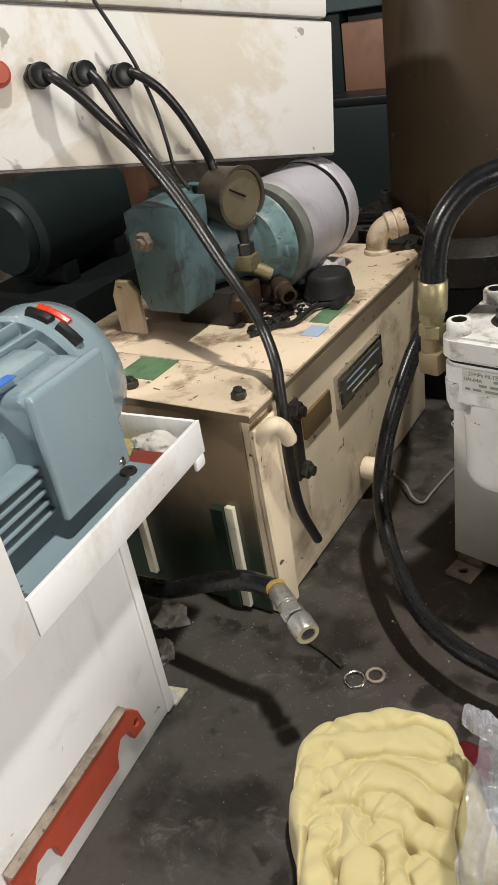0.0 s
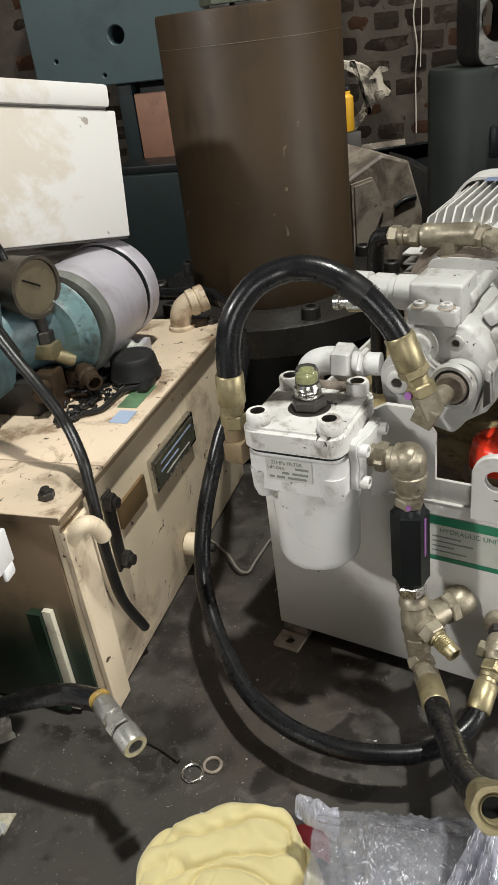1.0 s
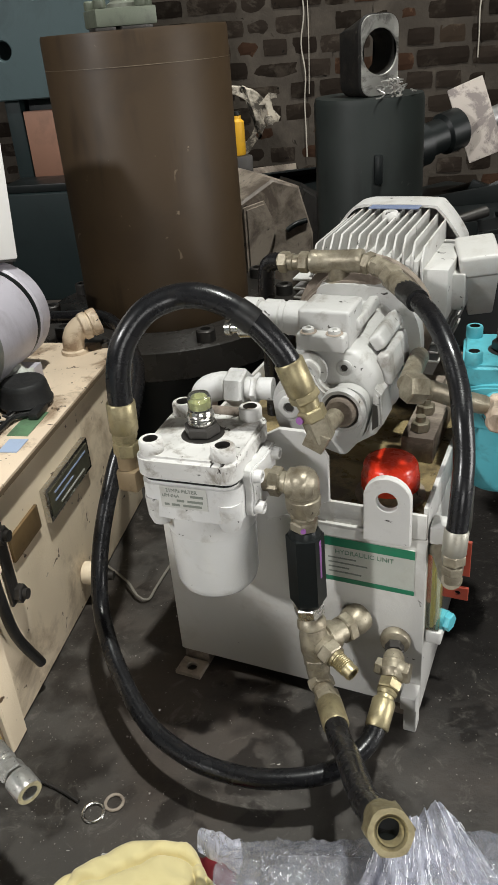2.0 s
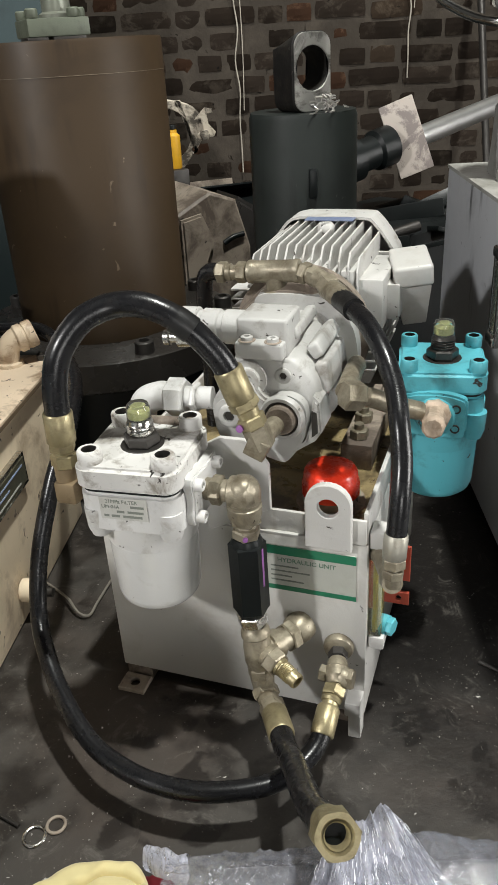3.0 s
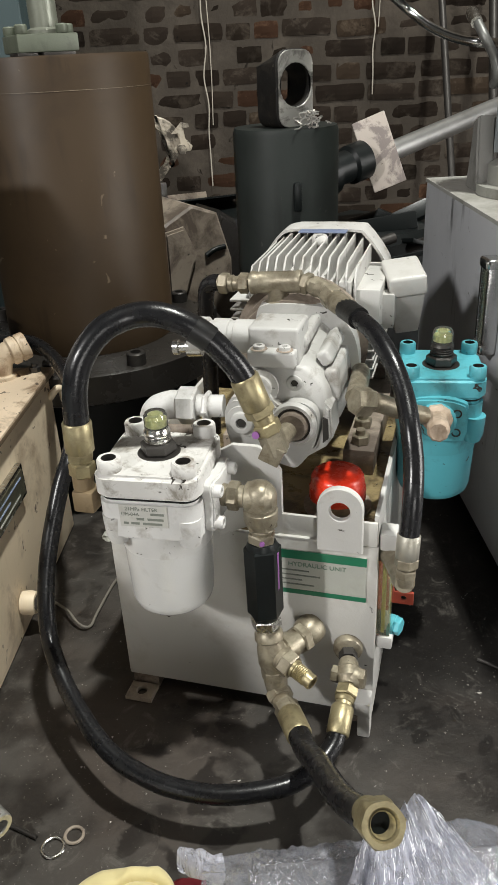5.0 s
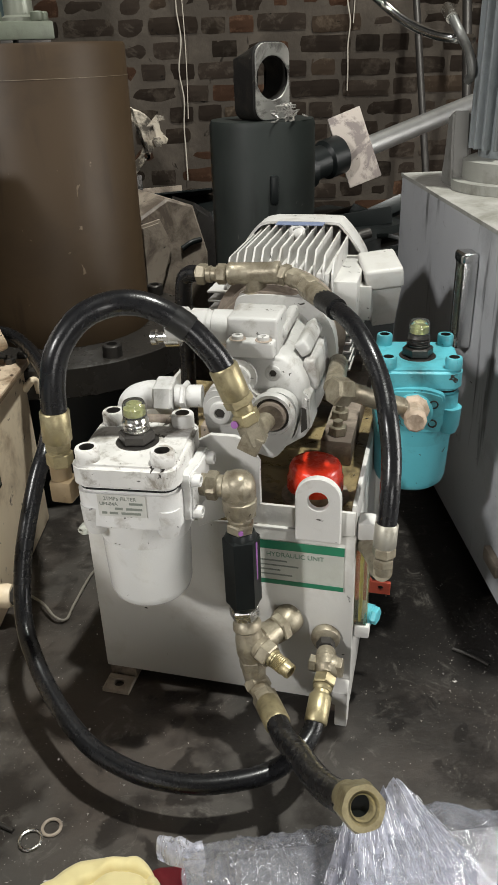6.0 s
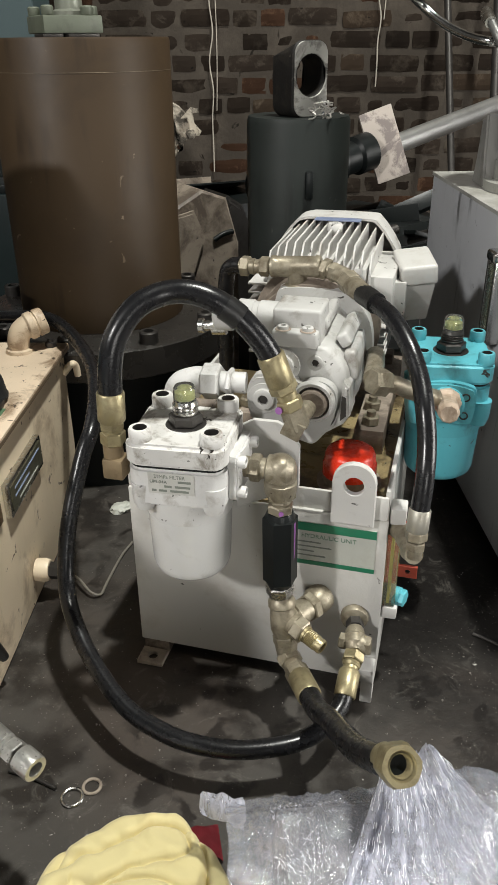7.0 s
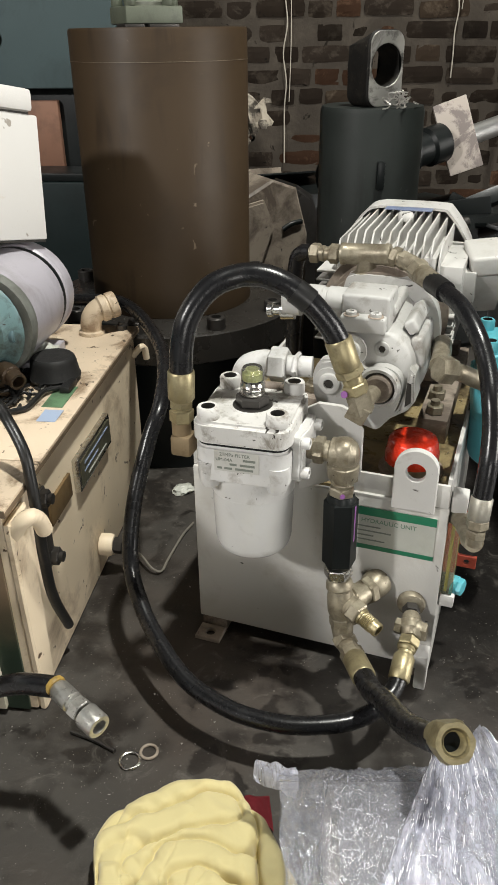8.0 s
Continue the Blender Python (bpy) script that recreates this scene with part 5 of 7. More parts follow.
lathe(bm, (0.033, -0.037, 0.304), (0.036, -0.037, 0.295), [(0, 0.0112), (0.6, 0.0105), (1, 0.006)], 18)
part("lifting_hook", bm, BEIGE, left, "beige lifting hook")
bm = B()
tube(bm, [(0.648, 0.002, 0.30), (0.650, -0.014, 0.318), (0.658, -0.02, 0.312), (0.661, -0.022, 0.290)], 0.007, 12)
part("lifting_hook", bm, BEIGE, left, "beige lifting hook")
bm = B()
lathe(bm, (0.334, 0.0, 0.060), (0.334, -0.024, 0.060), [(0, 0.020), (0.7, 0.021), (1, 0.018)], 20)
tap = part("drain_collar", bm, BEIGE, left)
bm = B()
hexnut(bm, (0.334, -0.022, 0.060), (0.334, -0.04, 0.058), 0.026)
rod(bm, (0.334, -0.03, 0.058), (0.334, -0.052, 0.056), 0.008)
part("drain_plug", bm, DARK_STEEL, tap, "dark drain plug")
bm = B()
tube(bm, [(0.622, 0.073, 0.354), (0.621, 0.073, 0.374), (0.623, 0.069, 0.390), (0.630, 0.057, 0.402), (0.640, 0.041, 0.406)], 0.0205, 20)
lathe(bm, (0.622, 0.073, 0.3555), (0.622, 0.073, 0.364), [(0, 0.0265), (0.7, 0.0255), (1, 0.0215)], 20)
lathe(bm, (0.630, 0.057, 0.4010), (0.649, 0.027, 0.4095), [(0, 0.0215), (0.10, 0.0255), (0.42, 0.0262), (0.46, 0.0235), (0.52, 0.0235), (0.56, 0.0262), (0.93, 0.0258), (1, 0.0235), (1, 0.0150), (0.5, 0.0140), (0.5, 0.0005)], 22)
for v in bm.verts:
    v.co += noise.noise_vector(v.co * 55) * 0.0011
part("pipe_elbow", bm, surface("stained_beige_paint", (0.62, 0.50, 0.36), 0.5, dirt=(0.22, 0.135, 0.075), dirty=0.8, dirt_scale=32, dirt_from=0.47, dirt_to=0.64, spots=0.4, spot_scale=70, lumps=0.0015), left, "beige painted pipe elbow")
bm = B()
lathe(bm, (0.392, 0.066, 0.3558), (0.392, 0.066, 0.400), [(0, 0.030), (0.08, 0.032), (0.12, 0.0430), (0.24, 0.0440), (0.30, 0.0420), (0.78, 0.0385), (0.93, 0.0365), (1, 0.0330), (0.985, 0.027), (0.985, 0.0005)], 28)
part("breather_cap", bm, surface("dusty_black_plastic", (0.016, 0.016, 0.016), 0.6, dirt=(0.045, 0.042, 0.038), dirty=0.5, dirt_scale=30, spots=0.2, spot_col=(0.08, 0.075, 0.07), lumps=0.0008, spec=0.3), left, "dull black breather cap with a rim")
# motor
bm = B()
lathe(bm, (0.365, 0.165, 0.462), (0.515, 0.165, 0.462), [(0, 0.062), (0.02, 0.083), (0.06, 0.088), (0.94, 0.088), (0.95, 0.084), (1, 0.084)], 44)
mo = part("electric_motor", bm, LILAC, left, "lilac-grey smooth electric motor")
bm = B()
lathe(bm, (0.520, 0.165, 0.462), (0.570, 0.165, 0.462), [(0, 0.086), (0.1, 0.090), (0.7, 0.090), (0.95, 0.078), (1, 0.05)], 44)
part("end_cover", bm, LILAC, mo)
bm = B()
lathe(bm, (0.511, 0.165, 0.462), (0.523, 0.165, 0.462), [(0, 0.0865), (0.5, 0.0875), (1, 0.0865)], 44)
part("black_band", bm, BLACK_PAINT, mo, "black gap band")
bm = B()
lathe(bm, (0.352, 0.165, 0.462), (0.378, 0.165, 0.462), [(0, 0.07), (0.02, 0.088), (0.4, 0.091), (0.6, 0.091), (1, 0.088)], 44)
part("motor_flange", bm, surface("grimy_ring", (0.20, 0.21, 0.19), 0.45, 0.1, dirt=(0.05, 0.045, 0.035), dirty=0.8, dirt_scale=18, dirt_from=0.45), mo, "grimy grey-green flange ring")
bm = B()
lathe(bm, (0.322, 0.170, 0.462), (0.3515, 0.165, 0.462), [(0, 0.045), (0.15, 0.060), (0.55, 0.066), (0.85, 0.080), (1, 0.082)], 28)
part("bell_housing", bm, surface("turquoise_paint", (0.145, 0.245, 0.255), 0.42, dirt=(0.035, 0.032, 0.027), dirty=0.85, dirt_scale=20, dirt_from=0.46, dirt_to=0.62, spots=0.35), mo, "oily turquoise bell housing")
for x0 in (0.39, 0.465):
    bm = B()
    box(bm, x0, x0 + 0.04, 0.085, 0.245, 0.3558, 0.385, 0.003)
    part("motor_foot", bm, LILAC, mo)
# pump block, valve and gauge
bm = B()
prism(bm, [(0.186, 0.566), (0.262, 0.570), (0.284, 0.560), (0.284, 0.43), (0.272, 0.405), (0.200, 0.405), (0.190, 0.44), (0.194, 0.50), (0.186, 0.54)], 0.085, pose(0.17, 0, 0) @ pose(0, 0, 0, 0, 0, 90) @ Matrix.Scale(-1, 4, (0, 1, 0)), (), 0.004)
pb = part("pump", bm, TEAL, left, "blue-grey pump with a flat end face")
bm = B()
hexnut(bm, (0.171, 0.247, 0.520), (0.156, 0.247, 0.520), 0.026)
rod(bm, (0.171, 0.247, 0.520), (0.148, 0.247, 0.520), 0.008)
part("pump_plug", bm, CAST, pb, "pale plug")
bm = B()
lathe(bm, (0.250, 0.250, 0.470), (0.355, 0.200, 0.465), [(0, 0.05), (0.3, 0.06), (0.5, 0.06), (0.8, 0.065), (1, 0.08)], 30)
box(bm, 0.25, 0.315, 0.225, 0.30, 0.51, 0.572, 0.012)
part("pump_barrel", bm, TEAL, pb)
bm = B()
box(bm, 0.322, 0.350, 0.112, 0.155, 0.43, 0.488, 0.009)
rod(bm, (0.336, 0.12, 0.455), (0.336, 0.098, 0.455), 0.013, 14, 0.002)
part("valve_block", bm, TEAL, pb)
bm = B()
box(bm, 0.245, 0.345, 0.165, 0.275, 0.3558, 0.412, 0.004)
part("pump_bracket", bm, DARK_STEEL, left, "oily dark bracket")
bm = B()
prism(bm, [(0.305, 0.3558), (0.358, 0.3558), (0.358, 0.42), (0.345, 0.447), (0.318, 0.447), (0.305, 0.43)], 0.010, pose(0.196, 0, 0, 0, 0, 90), (), 0.002)
part("side_lug", bm, BEIGE, left)
GA = Vector((0.300, 0.160, 0.548))
gd = Vector((-0.27, -0.96, -0.02)).normalized()
bm = B()
lathe(bm, GA + gd * -0.05, GA + gd * 0.012, [(0, 0.036), (0.08, 0.043), (0.9, 0.0455), (0.92, 0.0475), (1, 0.0475), (1, 0.042), (0.93, 0.041), (0.92, 0.0005)], 36)
ga = part("pressure_gauge", bm, surface("grimy_gauge_case", (0.085, 0.072, 0.055), 0.45, 0.4, dirt=(0.025, 0.02, 0.015), dirty=0.8, dirt_scale=60, dirt_from=0.45), left, "grimy round pressure gauge")
bm = B()
lathe(bm, GA + gd * 0.0075, GA + gd * 0.0082, [(0, 0.0405), (1, 0.0405)], 36)
part("gauge_dial", bm, surface("grimy_dial", (0.135, 0.11, 0.07), 0.35, dirt=(0.06, 0.05, 0.035), dirty=0.6, dirt_scale=40), ga, "yellowed grimy dial")
bm = B()
gs = gd.cross(Vector((0, 0, 1))).normalized()
rod(bm, GA + gd * 0.0095 - gs * 0.008, GA + gd * 0.0095 + gs * 0.022 + Vector((0, 0, 0.018)), 0.0014, 8)
part("gauge_needle", bm, BLACK_PAINT, ga)
bm = B()
rod(bm, GA + Vector((0, 0, -0.045)), GA + Vector((0, 0, -0.075)), 0.009, 14)
hexnut(bm, GA + Vector((0, 0, -0.070)), GA + Vector((0, 0, -0.090)), 0.026)
part("gauge_stem", bm, DARK_STEEL, left)
bm = B()
box(bm, 0.282, 0.318, 0.142, 0.178, 0.435, 0.459, 0.003)
rod(bm, (0.300, 0.160, 0.44), (0.32, 0.13, 0.420), 0.011)
part("gauge_elbow", bm, BRASS, left, "stained brass elbow under the gauge")
RUSTY = surface("rusty_fitting", (0.062, 0.040, 0.024), 0.4, 0.3, dirt=(0.03, 0.02, 0.012), dirty=0.8, dirt_scale=60, dirt_from=0.45)
bm = B()
lathe(bm, (0.325, 0.125, 0.402), (0.296, 0.088, 0.392), [(0, 0.013), (0.3, 0.017), (0.55, 0.017), (0.6, 0.014), (1, 0.014), (1, 0.010), (0.6, 0.009), (0.6, 0.0005)], 18)
box(bm, 0.310, 0.350, 0.112, 0.150, 0.3560, 0.405, 0.006)
part("stub_fitting", bm, RUSTY, left, "rusty brown open stub fitting")
bm = B()
box(bm, 0.262, 0.300, 0.140, 0.175, 0.3560, 0.42, 0.006)
lathe(bm, (0.262, 0.158, 0.40), (0.235, 0.150, 0.395), [(0, 0.014), (0.7, 0.014), (1, 0.011)], 16)
part("side_fitting", bm, RUSTY, left)
bm = B()
box(bm, 0.300, 0.345, 0.33, 0.375, 0.3558, 0.615, 0.002)
part("box_post", bm, COPPER_DIM, left, "rusty brown support post")
for nm, pts, r in (("supply_cable", [(0.113, 0.307, 0.761), (0.112, 0.290, 0.754), (0.128, 0.273, 0.730), (0.149, 0.253, 0.692), (0.171, 0.232, 0.652), (0.160, 0.185, 0.609), (0.140, 0.137, 0.568), (0.115, 0.085, 0.519), (0.100, 0.044, 0.475), (0.095, 0.018, 0.431), (0.070, -0.010, 0.396), (0.059, -0.018, 0.361), (0.052, -0.022, 0.304), (0.059, -0.018, 0.235), (0.076, -0.014, 0.153), (0.122, -0.010, 0.059)], 0.0078), ("supply_cable", [(0.168, 0.280, 0.751), (0.168, 0.267, 0.737), (0.174, 0.254, 0.706), (0.182, 0.240, 0.670), (0.190, 0.226, 0.634), (0.170, 0.181, 0.603), (0.150, 0.136, 0.561), (0.125, 0.086, 0.512)], 0.0075), ("supply_cable", [(0.220, 0.254, 0.743), (0.225, 0.240, 0.736), (0.242, 0.223, 0.714), (0.261, 0.210, 0.680), (0.280, 0.201, 0.640), (0.299, 0.200, 0.608), (0.301, 0.196, 0.590)], 0.0068), ("thin_wire", [(0.201, 0.275, 0.836), (0.217, 0.262, 0.792), (0.227, 0.247, 0.751), (0.241, 0.238, 0.693), (0.243, 0.231, 0.646), (0.243, 0.225, 0.605), (0.200, 0.174, 0.587)], 0.0028)):
    bm = B()
    tube(bm, pts, r, 12)
    part(nm, bm, CABLE, left, "black dusty cable" if r > 0.005 else "thin grey wire")
ctl = thing("control_box", CBOX, "stained white steel control box with three cable glands", "control box")
bm = B()
box(bm, -0.95, 0.0, 0.0, 0.22, 0.0, 0.203, 0.004)
part("box_body", bm, BOX_WHITE, ctl, "stained white steel body")
bm = B()
box(bm, -0.95, -0.012, -0.005, 0.225, 0.2065, 0.243, 0.008)
part("box_lid", bm, BOX_WHITE, ctl, "stained white lid")
bm = B()
box(bm, -0.945, -0.014, 0.006, 0.215, 0.2028, 0.2068)
part("lid_gasket", bm, DARK_STEEL, ctl)
bm = B()
box(bm, -0.945, -0.004, 0.0015, 0.006, -0.0035, 0.0002)
part("bottom_edge", bm, DARK_STEEL, ctl)
for x, z in ((-0.513, 0.116), (-0.451, 0.119), (-0.393, 0.117)):
    bm = B()
    hexnut(bm, (x, 0.0, z), (x, -0.014, z), 0.030)
    lathe(bm, (x, -0.014, z), (x, -0.032, z), [(0, 0.0135), (0.3, 0.016), (0.9, 0.0155), (1, 0.012)], 16)
    part("cable_gland", bm, BLACK_PAINT, ctl, "black cable gland")
bm = B()
lathe(bm, (-0.564, 0.0, 0.119), (-0.564, -0.014, 0.119), [(0, 0.017), (0.5, 0.017), (0.6, 0.013), (1, 0.012)], 24)
part("push_button", bm, RED_PAINT, ctl, "red push button")
for nm, pts, r, mt, lb in (("green_hose", [(-0.42, 0.10, 0.253), (-0.34, 0.10, 0.264), (-0.28, 0.10, 0.270), (-0.24, 0.115, 0.264), (-0.22, 0.16, 0.2535)], 0.0095, surface("green_plastic", (0.015, 0.17, 0.10), 0.3, dirty=0.4), "bright green plastic hose lying on the control box"),
                           ("thin_hose", [(-0.38, 0.065, 0.2480), (-0.32, 0.065, 0.2500), (-0.27, 0.075, 0.2500), (-0.24, 0.10, 0.2480)], 0.0045, surface("pale_green_plastic", (0.10, 0.30, 0.20), 0.35), "thin pale green hose lying on the control box"),
                           ("white_strap", [(-0.305, 0.045, 0.2462), (-0.287, 0.045, 0.258), (-0.272, 0.045, 0.258), (-0.245, 0.03, 0.2462)], 0.0032, LABEL, "thin white strap lying on the control box")):
    bm = B()
    tube(bm, pts, r, 10)
    solid(nm, bm, mt, lb, "strap" if "strap" in nm else "hose", CBOX)
# loose wires and crumpled foil round the breather
random.seed(5)
for k in range(15):
    pts = [(0.27 + 0.012 * k + random.uniform(-0.02, 0.02), 0.125 + random.uniform(-0.035, 0.03), 0.361), (0.31 + random.uniform(-0.03, 0.04), 0.13 + random.uniform(-0.03, 0.03), 0.374 + 0.012 * random.random()),
           (0.35 + random.uniform(-0.03, 0.03), 0.14 + random.uniform(-0.03, 0.02), 0.366), (0.39 + random.uniform(-0.02, 0.03), 0.13 + random.uniform(-0.02, 0.02), 0.374), (0.43, 0.12 + random.uniform(-0.02, 0.02), 0.362)]
    bm = B()
    tube(bm, pts, 0.0034, 8, 6)
    part("loose_wire", bm, STEEL if k % 4 == 3 else CABLE, left)
for k in range(16):
    x, y = 0.235 + 0.0075 * k + random.uniform(-0.01, 0.01), 0.110 - 0.0022 * k + random.uniform(-0.012, 0.012)
    a, turn, r = random.uniform(0, 6.28), random.choice((-1, 1)), random.uniform(0.007, 0.014)
    bm = B()
    tube(bm, [(x + r * math.cos(a + turn * 0.9 * q), y + r * 0.8 * math.sin(a + turn * 0.9 * q), 0.3590 + 0.004 * random.random() + 0.0012 * q) for q in range(random.choice((4, 5, 6)))], random.choice((0.0018, 0.0026, 0.0030)), 7, 4)
    part("loose_wire", bm, (CABLE, CABLE, DARK_STEEL)[k % 3], left)
for pts, r in (([(0.212, 0.118, 0.360), (0.226, 0.108, 0.361), (0.250, 0.094, 0.361), (0.268, 0.070, 0.361), (0.300, 0.066, 0.362), (0.330, 0.060, 0.364), (0.350, 0.040, 0.361), (0.368, 0.030, 0.360)], 0.0046),
               ([(0.222, 0.126, 0.360), (0.238, 0.128, 0.362), (0.262, 0.108, 0.361), (0.290, 0.098, 0.363), (0.325, 0.100, 0.366), (0.352, 0.098, 0.362)], 0.0036)):
    bm = B()
    tube(bm, pts, r, 8)
    part("loose_wire", bm, CABLE, left)
bm = B()
box(bm, 0.335, 0.378, 0.022, 0.040, 0.3566, 0.3680, 0.004)
part("wire_plug", bm, CABLE, left, "black plug on the loose cable")


def crumpled(name, m, sx, sy, sz, material, label, category, seed, sub=4, amp=0.35, kind=""):
    """A small crumpled heap with a flat underside."""
    bm = B()
    bmesh.ops.create_icosphere(bm, subdivisions=sub, radius=1)
    for v in bm.verts:
        p = v.co.copy()
        n = noise.fractal(p * 1.7 + Vector((seed, 0, 0)), 0.8, 2.1, 4)
        n2 = abs(noise.noise(p * 3.1 + Vector((0, seed, 0))))
        p *= 1 + amp * n + amp * 0.6 * n2
        v.co = Vector((p.x * sx, p.y * sy, max(0.0, p.z * 0.8 + 0.35) * sz))
    return solid(name, bm, material, label, category, m, smooth=60)


crumpled("foil_scrap", LT @ pose(0.44, 0.105, 0.3557), 0.035, 0.03, 0.04, LABEL, "crumpled grey paper scrap on the beige tank", "scrap", 3)

# ---- the white bench with the blue-grey motor ----
bench = thing("white_bench", BENCH, "white painted steel bench with a drip tray and red foot bracket", "bench")
bm = B()
box(bm, -0.75, 0.0, 0.0, 0.36, 0.0, 0.318, 0.004)
part("stand", bm, BENCH_WHITE, bench, "white sheet steel stand")
bm = B()
box(bm, -0.75, 0.160, -0.024, 0.38, 0.3185, 0.325, 0.001)
part("tray_floor", bm, surface("tray_floor_paint", (0.42, 0.36, 0.16), 0.35, dirt=(0.08, 0.06, 0.03), dirty=0.8, dirt_scale=14, dirt_from=0.45), bench, "oily yellowish tray floor")
for nm, b in (("tray_side", (-0.18, 0.162, -0.030, -0.0245, 0.3165, 0.363)), ("tray_end", (0.1565, 0.162, -0.024, 0.38, 0.3165, 0.363)), ("tray_side", (-0.75, 0.162, 0.3805, 0.386, 0.3165, 0.363)), ("tray_cheek", (-0.75, -0.182, -0.031, -0.0245, 0.3165, 0.52))):
    bm = B()
    box(bm, *b, 0.0012)
    part(nm, bm, BENCH_WHITE, bench)
bm = B()
box(bm, 0.135, 0.158, -0.031, -0.0245, 0.300, 0.318, 0.004)
part("tray_drip", bm, BENCH_WHITE, bench)
bm = B()
outline = [(-0.305, 0.040), (-0.283, 0.040), (-0.283, 0.056), (-0.272, 0.072), (-0.255, 0.072), (-0.246, 0.062), (-0.244, 0.041), (-0.128, 0.041), (-0.124, 0.060), (-0.112, 0.074), (-0.098, 0.070), (-0.090, 0.048), (-0.064, 0.046), (-0.071, 0.078), (-0.090, 0.102), (-0.305, 0.097)]
prism(bm, outline, 0.009, pose(0, -0.010, 0.0), [(-0.080, 0.067, 0.0052), (-0.295, 0.057, 0.0052)], 0.001)
part("foot_bracket", bm, RED_PAINT, bench, "red primed foot bracket with slots")
bm = B()
prism(bm, [(-0.305, 0.0975), (-0.092, 0.1025), (-0.092, 0.108), (-0.305, 0.103)], 0.0125, pose(0, -0.013, 0), (), 0.002)
part("bracket_edge", bm, CAST, bench, "worn pale edge")
bm = B()
box(bm, -0.013, 0.0015, -0.0035, -0.0003, 0.004, 0.3160, 0.0012)
part("edge_fold", bm, BENCH_WHITE, bench)
bm = B()
prism(bm, [(0.002, 0.006), (0.032, 0.008), (0.028, -0.022), (0.002, -0.022)], 0.004, pose(0, 0, 0.0005, 90, 0, 0), (), 0.001)
toe = part("toe_plate", bm, surface("grimy_cream_plate", (0.48, 0.44, 0.34), 0.55, dirt=(0.10, 0.085, 0.055), dirty=0.8, dirt_scale=50, dirt_from=0.47), bench, "dirty pale toe plate")
bm = B()
prism(bm, [(0.0018, 0.0047), (0.014, 0.0047), (0.0018, 0.034)], 0.005, pose(0, -0.006, 0), (), 0.001)
part("toe_rib", bm, BENCH_WHITE, toe)
bm = B()
box(bm, 0.040, 0.108, -0.012, 0.036, 0.3255, 0.345, 0.002)
part("red_block", bm, surface("dark_red_primer", (0.22, 0.038, 0.022), 0.45, dirt=(0.07, 0.02, 0.015), dirty=0.7, dirt_scale=40, spots=0.2), bench, "red primed block in the tray")
crumpled("putty_lump", BENCH @ pose(0.130, 0.018, 0.3255), 0.022, 0.036, 0.024, CRUMB, "crumbled whitish putty lump in the bench tray", "lump", 11)

bmot = thing("blue_motor", BENCH @ pose(0, 0, 0.3255), "glossy blue-grey electric motor standing in the bench tray", "motor")
bm = B()
lathe(bm, (-0.22, 0.115, 0.125), (0.055, 0.115, 0.125), [(0, 0.06), (0.03, 0.078), (0.97, 0.078), (1, 0.072)], 40)
part("motor_body", bm, MOTOR_BLUE, bmot)
bm = B()
lathe(bm, (0.045, 0.115, 0.125), (0.135, 0.115, 0.125), [(0, 0.091), (0.05, 0.096), (0.45, 0.096), (0.75, 0.088), (0.95, 0.064), (1, 0.045)], 48)
cw = part("fan_cowl", bm, MOTOR_BLUE, bmot, "smooth blue-grey fan cowl")
for a0 in (56, 80):
    bm = B()
    tube(bm, [(0.062, 0.115 - 0.0965 * math.cos(radians(a)), 0.125 + 0.0965 * math.sin(radians(a))) for a in range(a0 - 18, a0 + 1, 3)], 0.0075, 8)
    part("cowl_slot", bm, BLACK_PAINT, cw, "dark vent slot")
bm = B()
tube(bm, [(0.078, 0.115 - 0.0945 * math.cos(radians(a)), 0.125 + 0.0945 * math.sin(radians(a))) for a in range(54, 82, 5)], 0.0065, 8)
part("red_tag", bm, RED_PLASTIC, cw, "red tag")
for k in range(22):
    a = radians(k * 360 / 22)
    ry, rz = -math.cos(a), math.sin(a)
    if ry < -0.55 and -0.5 < rz < 0.8:
        continue
    bm = B()
    box(bm, -0.21, 0.042, 0.074, 0.094, -0.0018, 0.0018, 0.0006, Matrix.Translation((0, 0.115, 0.125)) @ pose(0, 0, 0, math.degrees(math.atan2(rz, ry)), 0, 0))
    part("cooling_fin", bm, MOTOR_BLUE, bmot)
for k in range(5):
    bm = B()
    z = 0.062 + 0.013 * k
    box(bm, -0.21, -0.075, 0.008, 0.045, z - 0.0018, z + 0.0018, 0.0006)
    part("cooling_fin", bm, MOTOR_BLUE, bmot)
bm = B()
box(bm, -0.078, 0.030, -0.004, 0.062, 0.058, 0.192, 0.016, None, 4)
tbx = part("terminal_box", bm, MOTOR_BLUE, bmot, "blue-grey terminal box")
bm = B()
box(bm, -0.084, 0.035, -0.014, -0.003, 0.054, 0.198, 0.006, None, 3)
part("box_cover", bm, MOTOR_BLUE, tbx)
bm = B()
lathe(bm, (0.018, -0.012, 0.064), (0.018, -0.0165, 0.064), [(0, 0.006), (0.6, 0.006), (1, 0.004)], 14)
part("cover_screw", bm, STEEL, tbx, "bright screw")
bm = B()
box(bm, -0.07, 0.01, 0.035, 0.085, 0.1805, 0.2035, 0.008)
part("box_top", bm, MOTOR_BLUE, bmot)
bm = B()
box(bm, -0.10, -0.05, 0.028, 0.055, 0.2020, 0.2030)
part("blue_sticker", bm, surface("blue_sticker", (0.03, 0.15, 0.55), 0.4), bmot, "blue sticker")
bm = B()
box(bm, -0.165, 0.068, -0.018, 0.075, 0.0, 0.030, 0.004)
